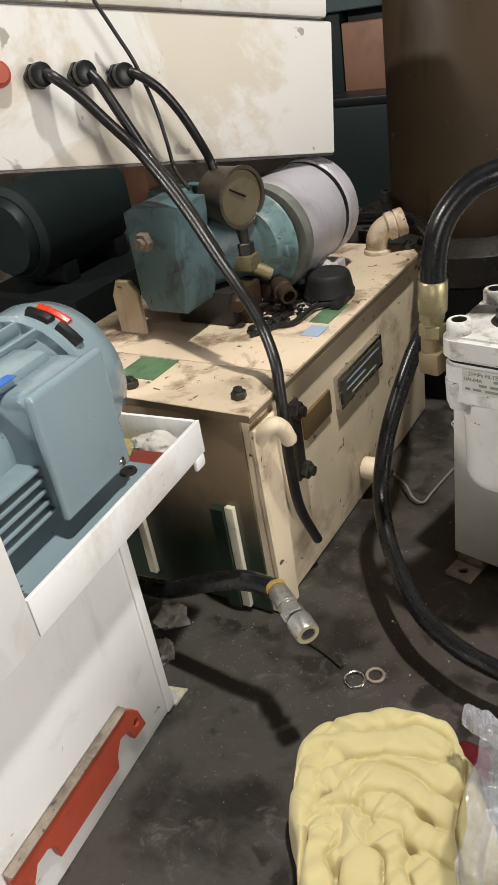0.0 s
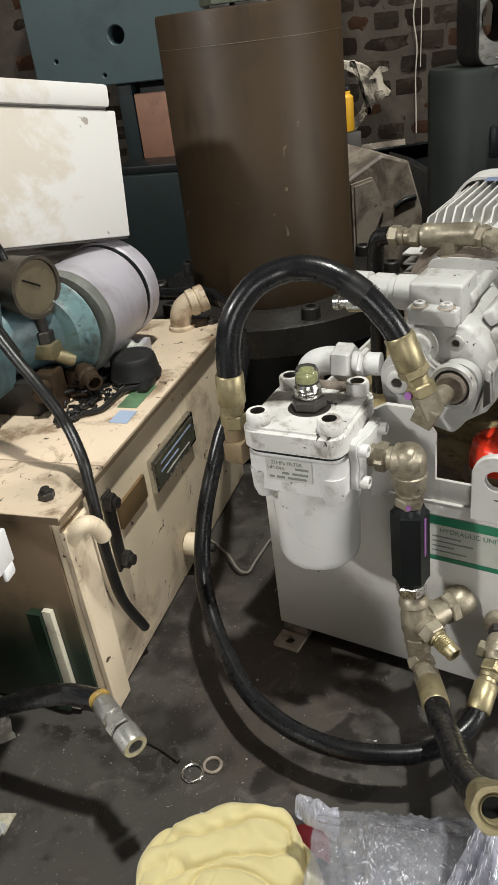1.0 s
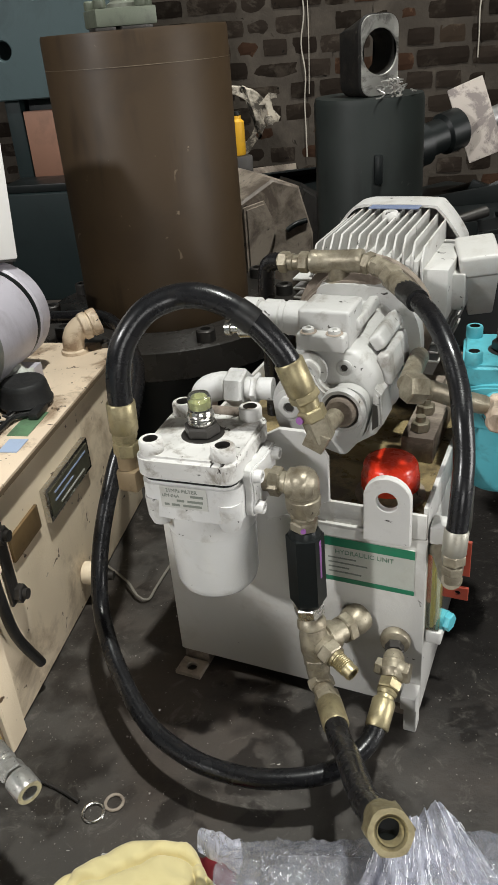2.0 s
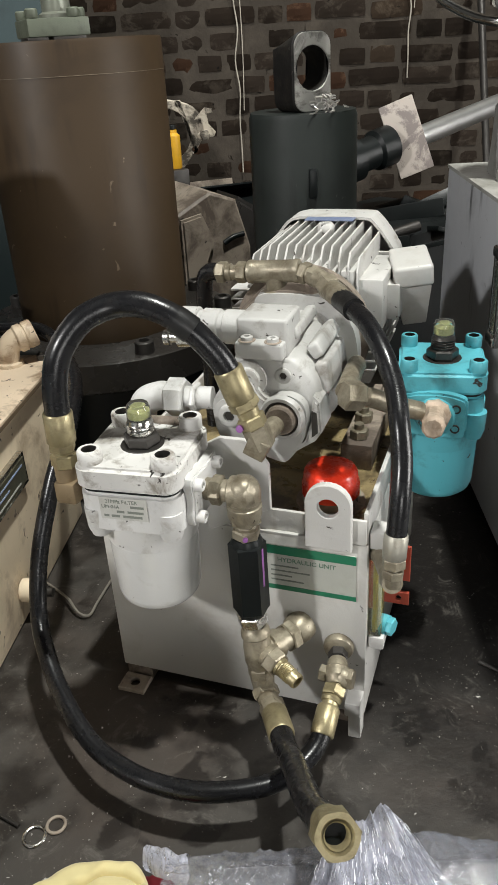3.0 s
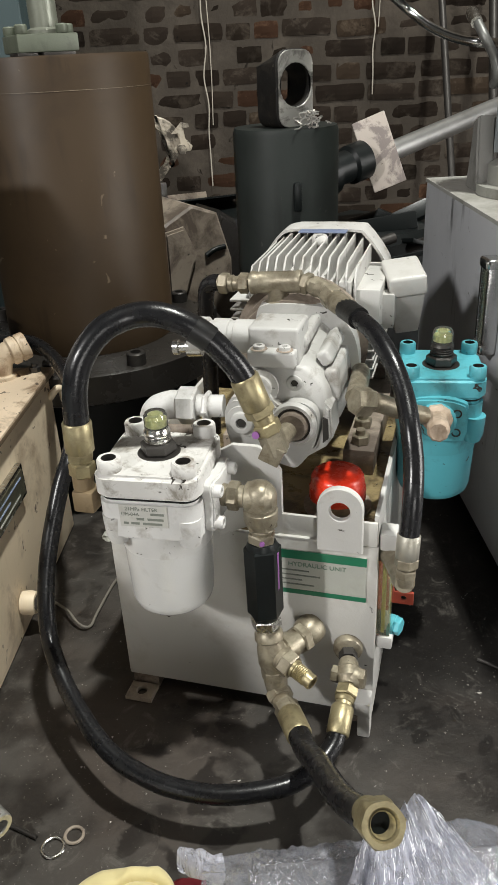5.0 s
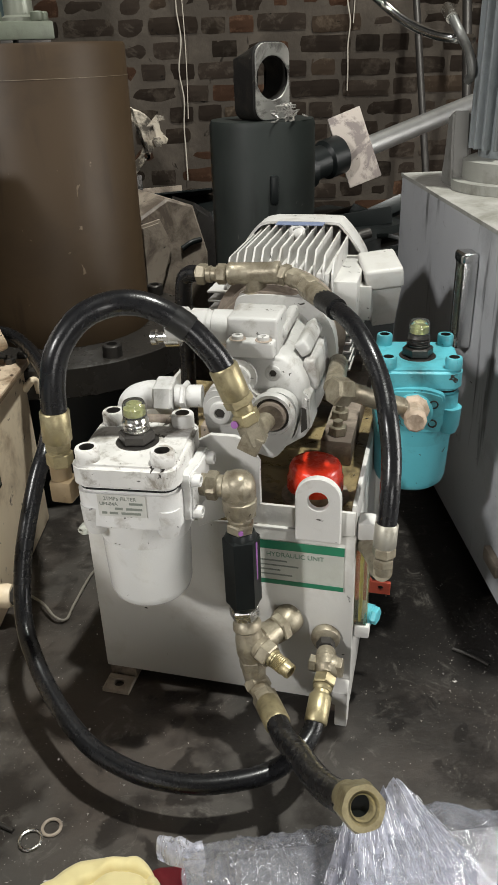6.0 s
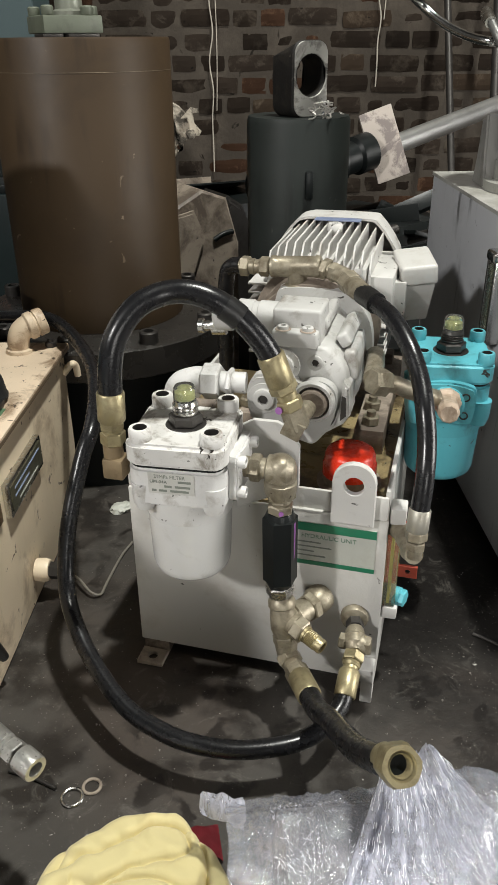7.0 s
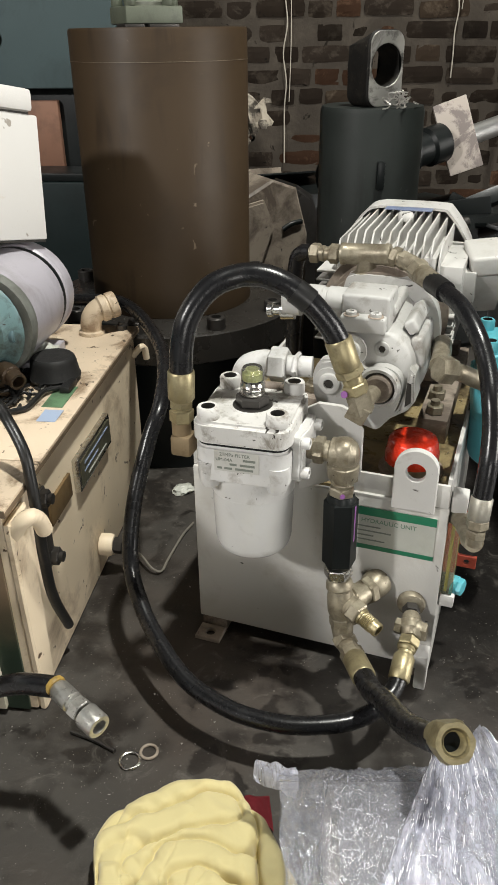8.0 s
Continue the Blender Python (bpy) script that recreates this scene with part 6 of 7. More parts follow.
box(bm, -0.165, 0.040, 0.05, 0.09, 0.012, 0.07, 0.006)
part("motor_foot", bm, MOTOR_BLUE, bmot)
bm = B()
lathe(bm, (0.045, 0.004, 0.030), (0.045, 0.004, 0.033), [(0, 0.011), (1, 0.010), (1, 0.006), (0.1, 0.0055), (0.1, 0.0005)], 18)
part("foot_hole", bm, DARK_STEEL, bmot, "dark bolt hole")

# ---- the loose hose by the beige tank ----
lh = thing("loose_hose", Matrix.Identity(4), "dark green-black hose with a bright steel end fitting", "hose")
bm = B()
tube(bm, [(-0.121, 1.020, 0.145), (-0.059, 0.990, 0.147), (0.003, 0.945, 0.189), (0.050, 0.910, 0.216), (0.087, 0.887, 0.217)], 0.0125, 14)
part("hose", bm, RUBBER, lh)
GREY_STEEL = surface("dull_grey_steel", (0.50, 0.49, 0.46), 0.32, 0.75, dirt=(0.10, 0.095, 0.09), dirty=0.6, dirt_scale=80)
n0, n1 = Vector((0.089, 0.885, 0.219)), Vector((0.118, 0.817, 0.213))
nd = (n1 - n0).normalized()
bm = B()
lathe(bm, n0 - nd * 0.002, n0 + nd * 0.004, [(0, 0.0126), (0.5, 0.0131), (1, 0.012)], 18)
part("tape_wrap", bm, surface("yellow_tape", (0.40, 0.26, 0.06), 0.5, dirt=(0.1, 0.07, 0.03), dirty=0.8, dirt_scale=90, dirt_from=0.45), lh, "dirty yellow tape")
bm = B()
ln = (n1 - n0).length
lathe(bm, n0 + nd * 0.004, n1 - nd * 0.024, [(0, 0.010), (0.1, 0.0125), (0.6, 0.0125), (0.62, 0.010), (1, 0.010)], 20)
part("ferrule", bm, GREY_STEEL, lh, "bright steel ferrule")
bm = B()
hexnut(bm, n1 - nd * 0.036, n1 - nd * 0.022, 0.024)
part("hex_collar", bm, GREY_STEEL, lh)
bm = B()
lathe(bm, n1 - nd * 0.018, n1 + nd * 0.006, [(0, 0.010), (0.05, 0.0145), (0.9, 0.0145), (1, 0.0135), (1, 0.0085), (0.3, 0.0075), (0.3, 0.0005)], 18)
part("end_nut", bm, GREY_STEEL, lh, "bright open nut")
bm = B()
lathe(bm, n1 - nd * 0.0100, n1 - nd * 0.0090, [(0, 0.0074), (1, 0.0074)], 18)
part("nut_bore", bm, BLACK_PAINT, lh, "dark bore")

# ---- floor litter ----
for k, (x, y, r) in enumerate(((0.172, 0.929, 0.0135), (0.200, 0.932, 0.0115))):
    bm = B()
    tube(bm, [(r * math.cos(radians(a)), r * math.sin(radians(a)), 0.0) for a in range(0, 361, 20)], 0.0021, 8, 3)
    solid("washer_ring", bm, STEEL if k == 0 else CAST, "thin metal ring lying on the oily floor", "ring", pose(x, y, 0.0021), "floor rings")
for (x, y, a, ln) in ((0.134, 0.982, -51.5, 0.075), (0.857, 0.869, -69.3, 0.060)):
    bm = B()
    tube(bm, [(-ln / 2, 0, 0.003), (0, 0.002, 0.0035), (ln / 2, 0, 0.003)], 0.0028, 8, 4)
    solid("welding_stub", bm, DARK_STEEL, "thin dark metal stub lying on the floor", "stub", pose(x, y, 0, 0, 0, a), "floor stubs")
GREY_CRUMB = surface("dirty_crumb", (0.30, 0.28, 0.245), 0.8, dirt=(0.08, 0.07, 0.06), dirty=0.8, dirt_scale=40, dirt_from=0.45)
crumpled("white_lump", pose(*(-0.098, 1.091), 0), 0.03, 0.026, 0.022, GREY_CRUMB, "whitish crumbled lump on the floor", "lump", 21)
crumpled("white_lump", pose(*(-0.101, 1.021), 0), 0.016, 0.022, 0.016, GREY_CRUMB, "whitish crumbled lump on the floor", "lump", 25)
bm = B()
tube(bm, [(0.455, 1.425, 0.004), (0.418, 1.390, 0.005), (0.368, 1.330, 0.005), (0.345, 1.302, 0.005), (0.329, 1.310, 0.012), (0.322, 1.345, 0.018), (0.315, 1.390, 0.006), (0.30, 1.43, 0.005)], 0.0024, 8)
solid("grey_wire", bm, surface("dusty_grey_wire", (0.17, 0.155, 0.13), 0.6, dirty=0.6), "dusty grey wire bent on the floor between the tanks", "wire")
crumpled("paper_scrap", pose(0.482, 1.554, 0), 0.022, 0.016, 0.012, LABEL, "crumpled white paper scrap on the floor", "scrap", 41)
random.seed(9)
gv, gf = [], []
for k in range(2100):
    u = random.random()
    if u < 0.45:
        x, y = random.gauss(0.90, 0.13), random.gauss(0.80, 0.09)
    elif u < 0.66:
        x, y = random.gauss(0.14, 0.13), random.gauss(0.98, 0.13)
    else:
        x, y = random.uniform(-0.1, 1.3), random.uniform(0.55, 1.6)
    s = random.uniform(0.0003, 0.0011) * (1 if random.random() < 0.95 else 2.2)
    i0 = len(gv)
    for dx, dy, dz in ((1, 0, 0), (-0.5, 0.9, 0), (-0.5, -0.9, 0), (0, 0, 1.1)):
        gv.append((x + dx * s, y + dy * s, dz * s))
    gf += [(i0, i0 + 1, i0 + 3), (i0 + 1, i0 + 2, i0 + 3), (i0 + 2, i0, i0 + 3)]
me = bpy.data.meshes.new("grit")
me.from_pydata(gv, [], gf)
me.materials.append(surface("metal_grit", (0.30, 0.28, 0.255), 0.4, 0.5))
tagged(new("grit", me), "pale metal grit scattered over the floor", "grit", kind="stuff")

# ---- yellow cloth and the film-wrapped roll ----
RC = Vector((0.180, 0.688, 0))


# folds of the bundle: the line each one follows, half its width, how far it stands over the mound
FOLDS = (
    ([(-0.034, 0.096), (-0.006, 0.113), (0.030, 0.110), (0.068, 0.088)], 0.027, 0.010),
    ([(-0.080, 0.066), (-0.026, 0.080), (0.028, 0.069), (0.078, 0.046)], 0.027, 0.016),
    ([(-0.070, 0.060), (-0.092, 0.028), (-0.100, -0.028), (-0.108, -0.110)], 0.025, 0.012),
    ([(-0.052, 0.043), (0.002, 0.048), (0.050, 0.028), (0.082, 0.038), (0.098, 0.060)], 0.019, 0.018),
    ([(-0.060, 0.014), (-0.016, 0.026), (0.028, 0.006), (0.060, -0.022)], 0.023, 0.022),
    ([(-0.066, 0.000), (-0.042, -0.004), (-0.018, 0.004)], 0.010, 0.026),
    ([(-0.014, 0.000), (0.015, -0.026), (0.050, -0.058)], 0.020, 0.021),
    ([(-0.060, -0.020), (-0.034, -0.041), (-0.042, -0.110)], 0.030, 0.019),
    ([(-0.070, -0.012), (-0.086, -0.047), (-0.078, -0.120)], 0.016, 0.021),
    ([(-0.012, -0.030), (-0.002, -0.067), (-0.012, -0.130)], 0.018, 0.022),
    ([(0.100, 0.052), (0.086, 0.006), (0.068, -0.045), (0.056, -0.120)], 0.014, 0.026),
    ([(0.016, -0.063), (0.030, -0.096), (0.026, -0.140)], 0.021, 0.017),
)


def line_distance(X, Y, pts):
    """Distance from each place to a line, which side of it, and how far along the nearest point lies."""
    line = [(p.x, p.y) for p in smooth_line([(*q, 0) for q in pts], 5)]
    best, where, side = np.full(X.shape, 9.0), np.zeros(X.shape), np.zeros(X.shape)
    for n, ((ax, ay), (bx, by)) in enumerate(zip(line, line[1:])):
        ex, ey = bx - ax, by - ay
        k = np.clip(((X - ax) * ex + (Y - ay) * ey) / (ex * ex + ey * ey), 0, 1)
        d = np.hypot(X - ax - k * ex, Y - ay - k * ey)
        near = d < best
        best = np.where(near, d, best)
        where = np.where(near, (n + k) / (len(line) - 1), where)
        side = np.where(near, np.sign(ex * (Y - ay) - ey * (X - ax)), side)
    return best, where, side


def field(X, Y, fx, fy, n):
    return np.array([[noise.noise(Vector((x * fx, y * fy, n))) for x, y in zip(rx, ry)] for rx, ry in zip(X, Y)])


NX, NY = 230, 290
gx, gy = np.meshgrid(np.linspace(-1, 1, NX + 1), np.linspace(-1, 1, NY + 1))
# map the square onto a rounded outline
U, V = gx * np.sqrt(1 - 0.36 * gy * gy), gy * np.sqrt(1 - 0.36 * gx * gx)
edge = 0.007 * field(U, V, 3, 3, 9)
X, Y = U * (0.113 + edge), V * (0.148 + edge)
wob, wob2 = field(X, Y, 17, 17, 1), field(X, Y, 48, 48, 2)
rag = 0.070 + 0.006 * field(X, Y, 14, 14, 3) - 0.9 * X * X
mound = 0.079 - 1.1 * X * X - 0.35 * Y * Y
creases = np.zeros(X.shape)
for n, (pts, half, over) in enumerate(FOLDS):
    d, along_it, side = line_distance(X + 0.006 * wob, Y + 0.006 * wob2, pts)
    wide = half * (1 + 0.22 * np.sin(9 * along_it + n) + 0.25 * wob)
    # steeper on the side that tucks under
    d = d * np.where(side < 0, 1.18, 0.92)
    ends = np.clip(np.minimum(along_it, 1 - along_it) / 0.10, 0, 1) ** 0.5
    crown = np.clip(1 - (d / wide) ** 4.0, 0, 1) ** 0.6
    pull = 0.0016 * np.sin(24 * along_it + 5 * wob + 40 * d * side) * crown
    top = mound + (0.50 * over + 0.16 * half) * crown * (0.55 + 0.45 * ends) - 0.004 + pull
    rag = rag - 0.006 * np.clip(1 - np.abs(d - wide) / 0.010, 0, 1) ** 2
    rag = np.where(crown > 0, np.maximum(rag - 0.010 * crown, top), rag)
    # the sharp line where a fold tucks under
    tuck = np.exp(-((d - 0.98 * wide) / 0.0020) ** 2) * np.where(side < 0, 1.0, 0.35) * np.clip(0.9 + 1.6 * wob, 0, 1) * ends
    creases = np.maximum(creases * (1 - crown), tuck)
for n in range(3):
    soft = np.pad(rag, 1, mode="edge")
    rag = 0.5 * rag + 0.125 * (soft[2:, 1:-1] + soft[:-2, 1:-1] + soft[1:-1, 2:] + soft[1:-1, :-2])
rag += 0.0007 * wob2 - 0.0090 * creases
# drawn creases running towards the knot
ang, rad = np.arctan2(Y + 0.004, X + 0.05), np.hypot(X + 0.05, Y + 0.004)
rag -= 0.0030 * np.clip(1 - np.abs(np.sin(3.5 * ang + 2.5 * wob)) / 0.16, 0, 1) * np.clip(1 - rad / 0.10, 0, 1) * (rad > 0.012)
rim = np.maximum(np.abs(gx), np.abs(gy))
rag = np.maximum(0, rag * np.sqrt(np.clip(1 - np.clip((rim - 0.80) / 0.20, 0, 1) ** 2.2, 0, 1)))
shrink = 1 - 0.05 * np.clip((rim - 0.9) / 0.1, 0, 1)
bm = B()
rows = [[bm.verts.new((X[j, i] * shrink[j, i], Y[j, i] * shrink[j, i], rag[j, i])) for i in range(NX + 1)] for j in range(NY + 1)]
for a, b in zip(rows, rows[1:]):
    for i in range(NX):
        bm.faces.new((a[i], a[i + 1], b[i + 1], b[i]))
solid("yellow_cloth", bm, CLOTH, "bundled yellow cotton cloth with soft folds on the floor", "cloth", Matrix.Translation(RC), smooth=80)
bm = B()
for i in range(13):
    for j in range(9):
        x, y = i / 12, j / 8
        bm.verts.new((0.055 * x, 0.05 * y, 0.012 + 0.035 * math.sin(math.pi * x) * math.sin(math.pi * (0.2 + 0.8 * y)) + 0.008 * noise.noise(Vector((x * 4, y * 4, 0)))))
bm.verts.ensure_lookup_table()
for i in range(12):
    for j in range(8):
        k = i * 9 + j
        bm.faces.new([bm.verts[q] for q in (k, k + 9, k + 10, k + 1)])
bmesh.ops.solidify(bm, geom=bm.faces[:], thickness=0.003)
for v in bm.verts:
    v.co.z = max(0.0, v.co.z - 0.008)
solid("red_cloth", bm, CLOTH_RED, "dark red cloth corner beside the yellow cloth", "cloth", pose(0.250, 0.770, 0, 0, 0, -20), smooth=80)

AX = Vector((0.90, -0.436, 0)).normalized()
BK = Vector((0.436, 0.90, 0)).normalized()
AO = Vector((0.262, 0.628, 0))
roll_m = Matrix(((AX.x, BK.x, 0, AO.x), (AX.y, BK.y, 0, AO.y), (0, 0, 1, 0.112), (0, 0, 0, 1)))
roll = thing("wrapped_roll", roll_m, "grey roll wrapped in clear crinkled plastic film on the floor", "package")
bm = B()
lathe(bm, (0.035, 0, 0), (0.62, 0, 0), [(0, 0.070), (0.01, 0.092), (0.99, 0.092), (1, 0.07)], 48)
part("roll_core", bm, surface("grey_wrapped_core", (0.19, 0.188, 0.19), 0.5, dirt=(0.1, 0.1, 0.1), dirty=0.6, dirt_scale=8, lumps=0.003), roll, "dull grey core")
bm = B()
NA, NL = 170, 300
rows = []
for i in range(NL + 1):
    x = -0.012 + 0.66 * i / NL
    row = []
    for k in range(NA):
        a = 2 * math.pi * k / NA
        c = Vector((x * 14, math.cos(a) * 1.5, math.sin(a) * 1.5))
        n = noise.fractal(Vector((x * 9 + 1.5 * math.sin(a * 2), c.y * 1.6, c.z * 1.6)), 0.75, 2.2, 5)
        ridge = 1 - abs(noise.noise(Vector((x * 26 + 4 * c.y, c.y * 2.2, c.z * 2.2 + 3))))
        fine = 1 - abs(noise.noise(Vector((x * 70 + 9 * c.z, c.y * 7, c.z * 7))))
        r = 0.101 + 0.004 * n + 0.004 * ridge ** 3 + 0.0035 * fine ** 4
        if x < 0.05:
            r *= 0.93 + 0.07 * max(0.0, min(1.0, (x + 0.012) / 0.05))
        bump_top = max(0.0, math.sin(a)) ** 3 * math.exp(-((x - 0.225) / 0.05) ** 2) * 0.055
        p = Vector((x + 0.006 * noise.noise(c * 2), (r + bump_top * 0.3) * math.cos(a), (r + bump_top) * math.sin(a)))
        p.z = max(p.z, -0.111)
        row.append(bm.verts.new(p))
    rows.append(row)
for a, b in zip(rows, rows[1:]):
    for k in range(NA):
        bm.faces.new((a[k], a[(k + 1) % NA], b[(k + 1) % NA], b[k]))
part("film", bm, FILM, roll, "clear crinkled plastic film", smooth=50)
bm = B()
fan = []
for i in range(41):
    s = i / 40
    row = []
    for k in range(72):
        t = k / 71
        pleat = math.sin(t * 46 + 3 * noise.noise(Vector((t * 9, s * 2, 1))))
        x = 0.170 + (0.050 + 0.150 * s) * (t - 0.45) + 0.02 * s * (t - 0.6)
        y = 0.015 - 0.085 * s + 0.05 * (1 - s)
        z = 0.128 - 0.040 * s ** 1.3 + 0.022 * math.exp(-((t - 0.75) / 0.22) ** 2) * (1 - s) + (0.003 + 0.006 * s * (1 - 0.4 * s)) * pleat + 0.006 * noise.noise(Vector((t * 12, s * 8, 4)))
        row.append(bm.verts.new((x, y, z)))
    fan.append(row)
for a, b in zip(fan, fan[1:]):
    for k in range(71):
        bm.faces.new((a[k], a[k + 1], b[k + 1], b[k]))
part("film_gather", bm, FILM_THICK, roll, "gathered pleats of clear film", smooth=60)
# the loose tail of film at the end of the roll
bm = B()
tail = []
for i in range(19):
    u = i / 18
    row = []
    for k in range(15):
        v = k / 14 - 0.5
        p = Vector((0.006 - 0.046 * u, 0.074 + 0.022 * u + 0.034 * v * (1 - 0.35 * u), 0.058 - 0.010 * u + 0.012 * math.cos(5 * v)))
        n = noise.noise_vector(p * 75)
        row.append(bm.verts.new(p + Vector((n.x * 0.004, n.y * 0.004, n.z * 0.009))))
    tail.append(row)
for a, b in zip(tail, tail[1:]):
    for k in range(14):
        bm.faces.new((a[k], a[k + 1], b[k + 1], b[k]))
part("film_tail", bm, FILM_THICK, roll, "crumpled loose tail of film", smooth=30)

random.seed(17)
bm = B()


def glint_sliver(p, d, up, ln, w):
    """A short near-white sliver proud of the film, standing in for a glint."""
    side = d.cross(up).normalized()
    bend = side * random.uniform(-0.09, 0.09) * ln
    a, b, c = p - d * ln / 2, p + bend, p + d * ln / 2
    quads = [[bm.verts.new(q + side * s * w + up * h) for s, h in ((-1, 0), (0, w * 1.3), (1, 0))] for q in (a, b, c)]
    for q0, q1 in zip(quads, quads[1:]):
        for k in range(2):
            bm.faces.new((q0[k], q0[k + 1], q1[k + 1], q1[k]))


# scatter painted glints over the roll, then over the gathered pleats
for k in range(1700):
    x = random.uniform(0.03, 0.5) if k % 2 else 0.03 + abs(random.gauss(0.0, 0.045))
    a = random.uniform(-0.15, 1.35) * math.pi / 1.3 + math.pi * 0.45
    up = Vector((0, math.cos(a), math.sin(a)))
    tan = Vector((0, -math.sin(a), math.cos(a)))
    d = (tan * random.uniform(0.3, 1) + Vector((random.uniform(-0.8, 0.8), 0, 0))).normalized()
    glint_sliver(Vector((x, 0, 0)) + up * 0.106, d, up, random.uniform(0.0008, 0.0045), random.uniform(0.0001, 0.0003))
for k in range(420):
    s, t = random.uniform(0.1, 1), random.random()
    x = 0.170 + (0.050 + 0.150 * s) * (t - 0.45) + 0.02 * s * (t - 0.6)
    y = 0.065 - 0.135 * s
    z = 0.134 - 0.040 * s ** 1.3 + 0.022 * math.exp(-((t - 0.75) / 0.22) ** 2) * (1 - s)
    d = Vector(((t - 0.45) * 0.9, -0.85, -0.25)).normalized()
    glint_sliver(Vector((x, y, z)), d, Vector((0, 0, 1)), random.uniform(0.002, 0.011), random.uniform(0.0001, 0.0003))
part("film_sparkle", bm, GLINT, roll, "fine near-white slivers painting glints on the film")


# ---- the brown cylinder on its flange ----
drum = thing("brown_cylinder", pose(0.593, 1.871, 0), "tall brown enamelled steel cylinder on a dark bolted flange", "cylinder")
bm = B()
lathe(bm, (0, 0, 0.336), (0, 0, 0.884), [(0, 0.1800), (0.112, 0.1800), (0.114, 0.1793), (0.99, 0.1793), (1, 0.177)], 96)
part("shell", bm, DRUM, drum, "brown enamelled shell with scratches")
bm = B()
tube(bm, [(0.1793 * math.cos(radians(a)), 0.1793 * math.sin(radians(a)), 0.827) for a in range(0, 361, 10)], 0.0005, 6, 3)
part("seam", bm, surface("scratched_seam", (0.16, 0.125, 0.085), 0.5, dirty=0.9, dirt=(0.04, 0.03, 0.02), dirt_scale=12, dirt_from=0.42), drum, "thin pale scratched line")
bm = B()
lathe(bm, (0, 0, 0.270), (0, 0, 0.3355), [(0, 0.285), (0.06, 0.290), (0.94, 0.290), (1, 0.284)], 72)
fl = part("base_flange", bm, surface("oily_black_flange", (0.030, 0.027, 0.024), 0.28, 0.2, dirt=(0.012, 0.011, 0.01), dirty=0.7, dirt_scale=7), drum, "dark steel base flange")
bm = B()
lathe(bm, (0, 0, 0.0), (0, 0, 0.2695), [(0, 0.235), (0.9, 0.22), (1, 0.24)], 56)
part("base_barrel", bm, BLACK_PAINT, drum, "dark base barrel")
for k in range(10):
    a = radians(-90 + 36 * k)
    bm = B()
    lathe(bm, (0.262 * math.cos(a), 0.262 * math.sin(a), 0.3356), (0.262 * math.cos(a), 0.262 * math.sin(a), 0.360), [(0, 0.019), (0.9, 0.019), (1, 0.017), (1, 0.0105), (0.4, 0.010), (0.4, 0.0005)], 20)
    part("flange_screw", bm, DARK_STEEL, drum)
bm = B()
box(bm, -0.083, 0.032, -0.062, 0.050, 0.8905, 0.921, 0.004)
vb = part("valve_block", bm, surface("grey_green_block", (0.115, 0.13, 0.095), 0.5, 0.1, dirt=(0.04, 0.042, 0.035), dirty=0.7, dirt_scale=25, lumps=0.001), drum, "grey-green valve block")
for x, y in ((-0.070, -0.050), (0.006, -0.050), (0.022, -0.030), (-0.070, 0.038), (0.020, 0.038)):
    bm = B()
    lathe(bm, (x, y, 0.9212), (x, y, 0.937), [(0, 0.0105), (0.1, 0.0115), (0.85, 0.0115), (1, 0.009)], 18)
    part("block_bolt", bm, vb.data.materials[0], vb)
bm = B()
lathe(bm, (-0.012, 0.0, 0.9212), (-0.012, 0.0, 1.06), [(0, 0.034), (0.05, 0.034), (0.08, 0.0265), (1, 0.0265)], 28)
part("top_pipe", bm, surface("grey_green_pipe", (0.20, 0.21, 0.17), 0.4, 0.3, dirt=(0.06, 0.06, 0.045), dirty=0.6, dirt_scale=14), drum, "dull grey-green standing pipe")
for x0, x1, y in ((-0.088, -0.050, -0.070), (-0.040, 0.020, -0.071)):
    bm = B()
    box(bm, x0, x1, y, y + 0.06, 0.8845, 0.8902, 0.001)
    part("block_shim", bm, DARK_STEEL, drum)

# ---- black cylinder with an eye ----
blk = thing("black_cylinder", pose(1.058, 1.787, 0), "upright black hydraulic cylinder with a worn clevis eye", "cylinder")
bm = B()
lathe(bm, (0, 0, 0), (0, 0, 0.728), [(0, 0.116), (0.985, 0.116), (1, 0.112)], 56)
part("barrel", bm, surface("matt_green_black_paint", (0.017, 0.021, 0.019), 0.55, dirt=(0.008, 0.009, 0.008), dirty=0.7, dirt_scale=7, spots=0.25, spot_scale=30, spot_col=(0.05, 0.047, 0.043), spec=0.3, drip=0.7, grain=0.004), blk, "matt green-black barrel")
bm = B()
box(bm, -0.009, 0.009, -0.010, 0.010, 0.565, 0.625, 0.006, pose(-0.040, -0.108, 0, 0, 0, -20))
part("barrel_boss", bm, BLACK_PAINT, blk)
EYE_M = pose(-0.012, -0.02, -0.0105, 0, 0, 7)
bm = B()
prism(bm, rounded(0.094, 0.150, 0.027, 6, 0.0, 0.8125), 0.072, EYE_M @ pose(0, -0.034, 0), [(0, 0.820, 0.0415)], 0.004)
for v in bm.verts:
    # the back of the eye slopes down
    if v.co.y > -0.02:
        v.co.z -= 0.026 * max(0.0, min(1.0, (v.co.z - 0.845) / 0.03))
part("clevis_body", bm, surface("rusty_black_casting", (0.011, 0.010, 0.009), 0.6, 0.0, dirt=(0.030, 0.025, 0.019), dirty=0.6, dirt_scale=28, dirt_from=0.52, dirt_to=0.66, spots=0.3, spot_scale=120, spot_col=(0.06, 0.054, 0.045), lumps=0.002, spec=0.25), blk, "rough rusty black sides")
bm = B()
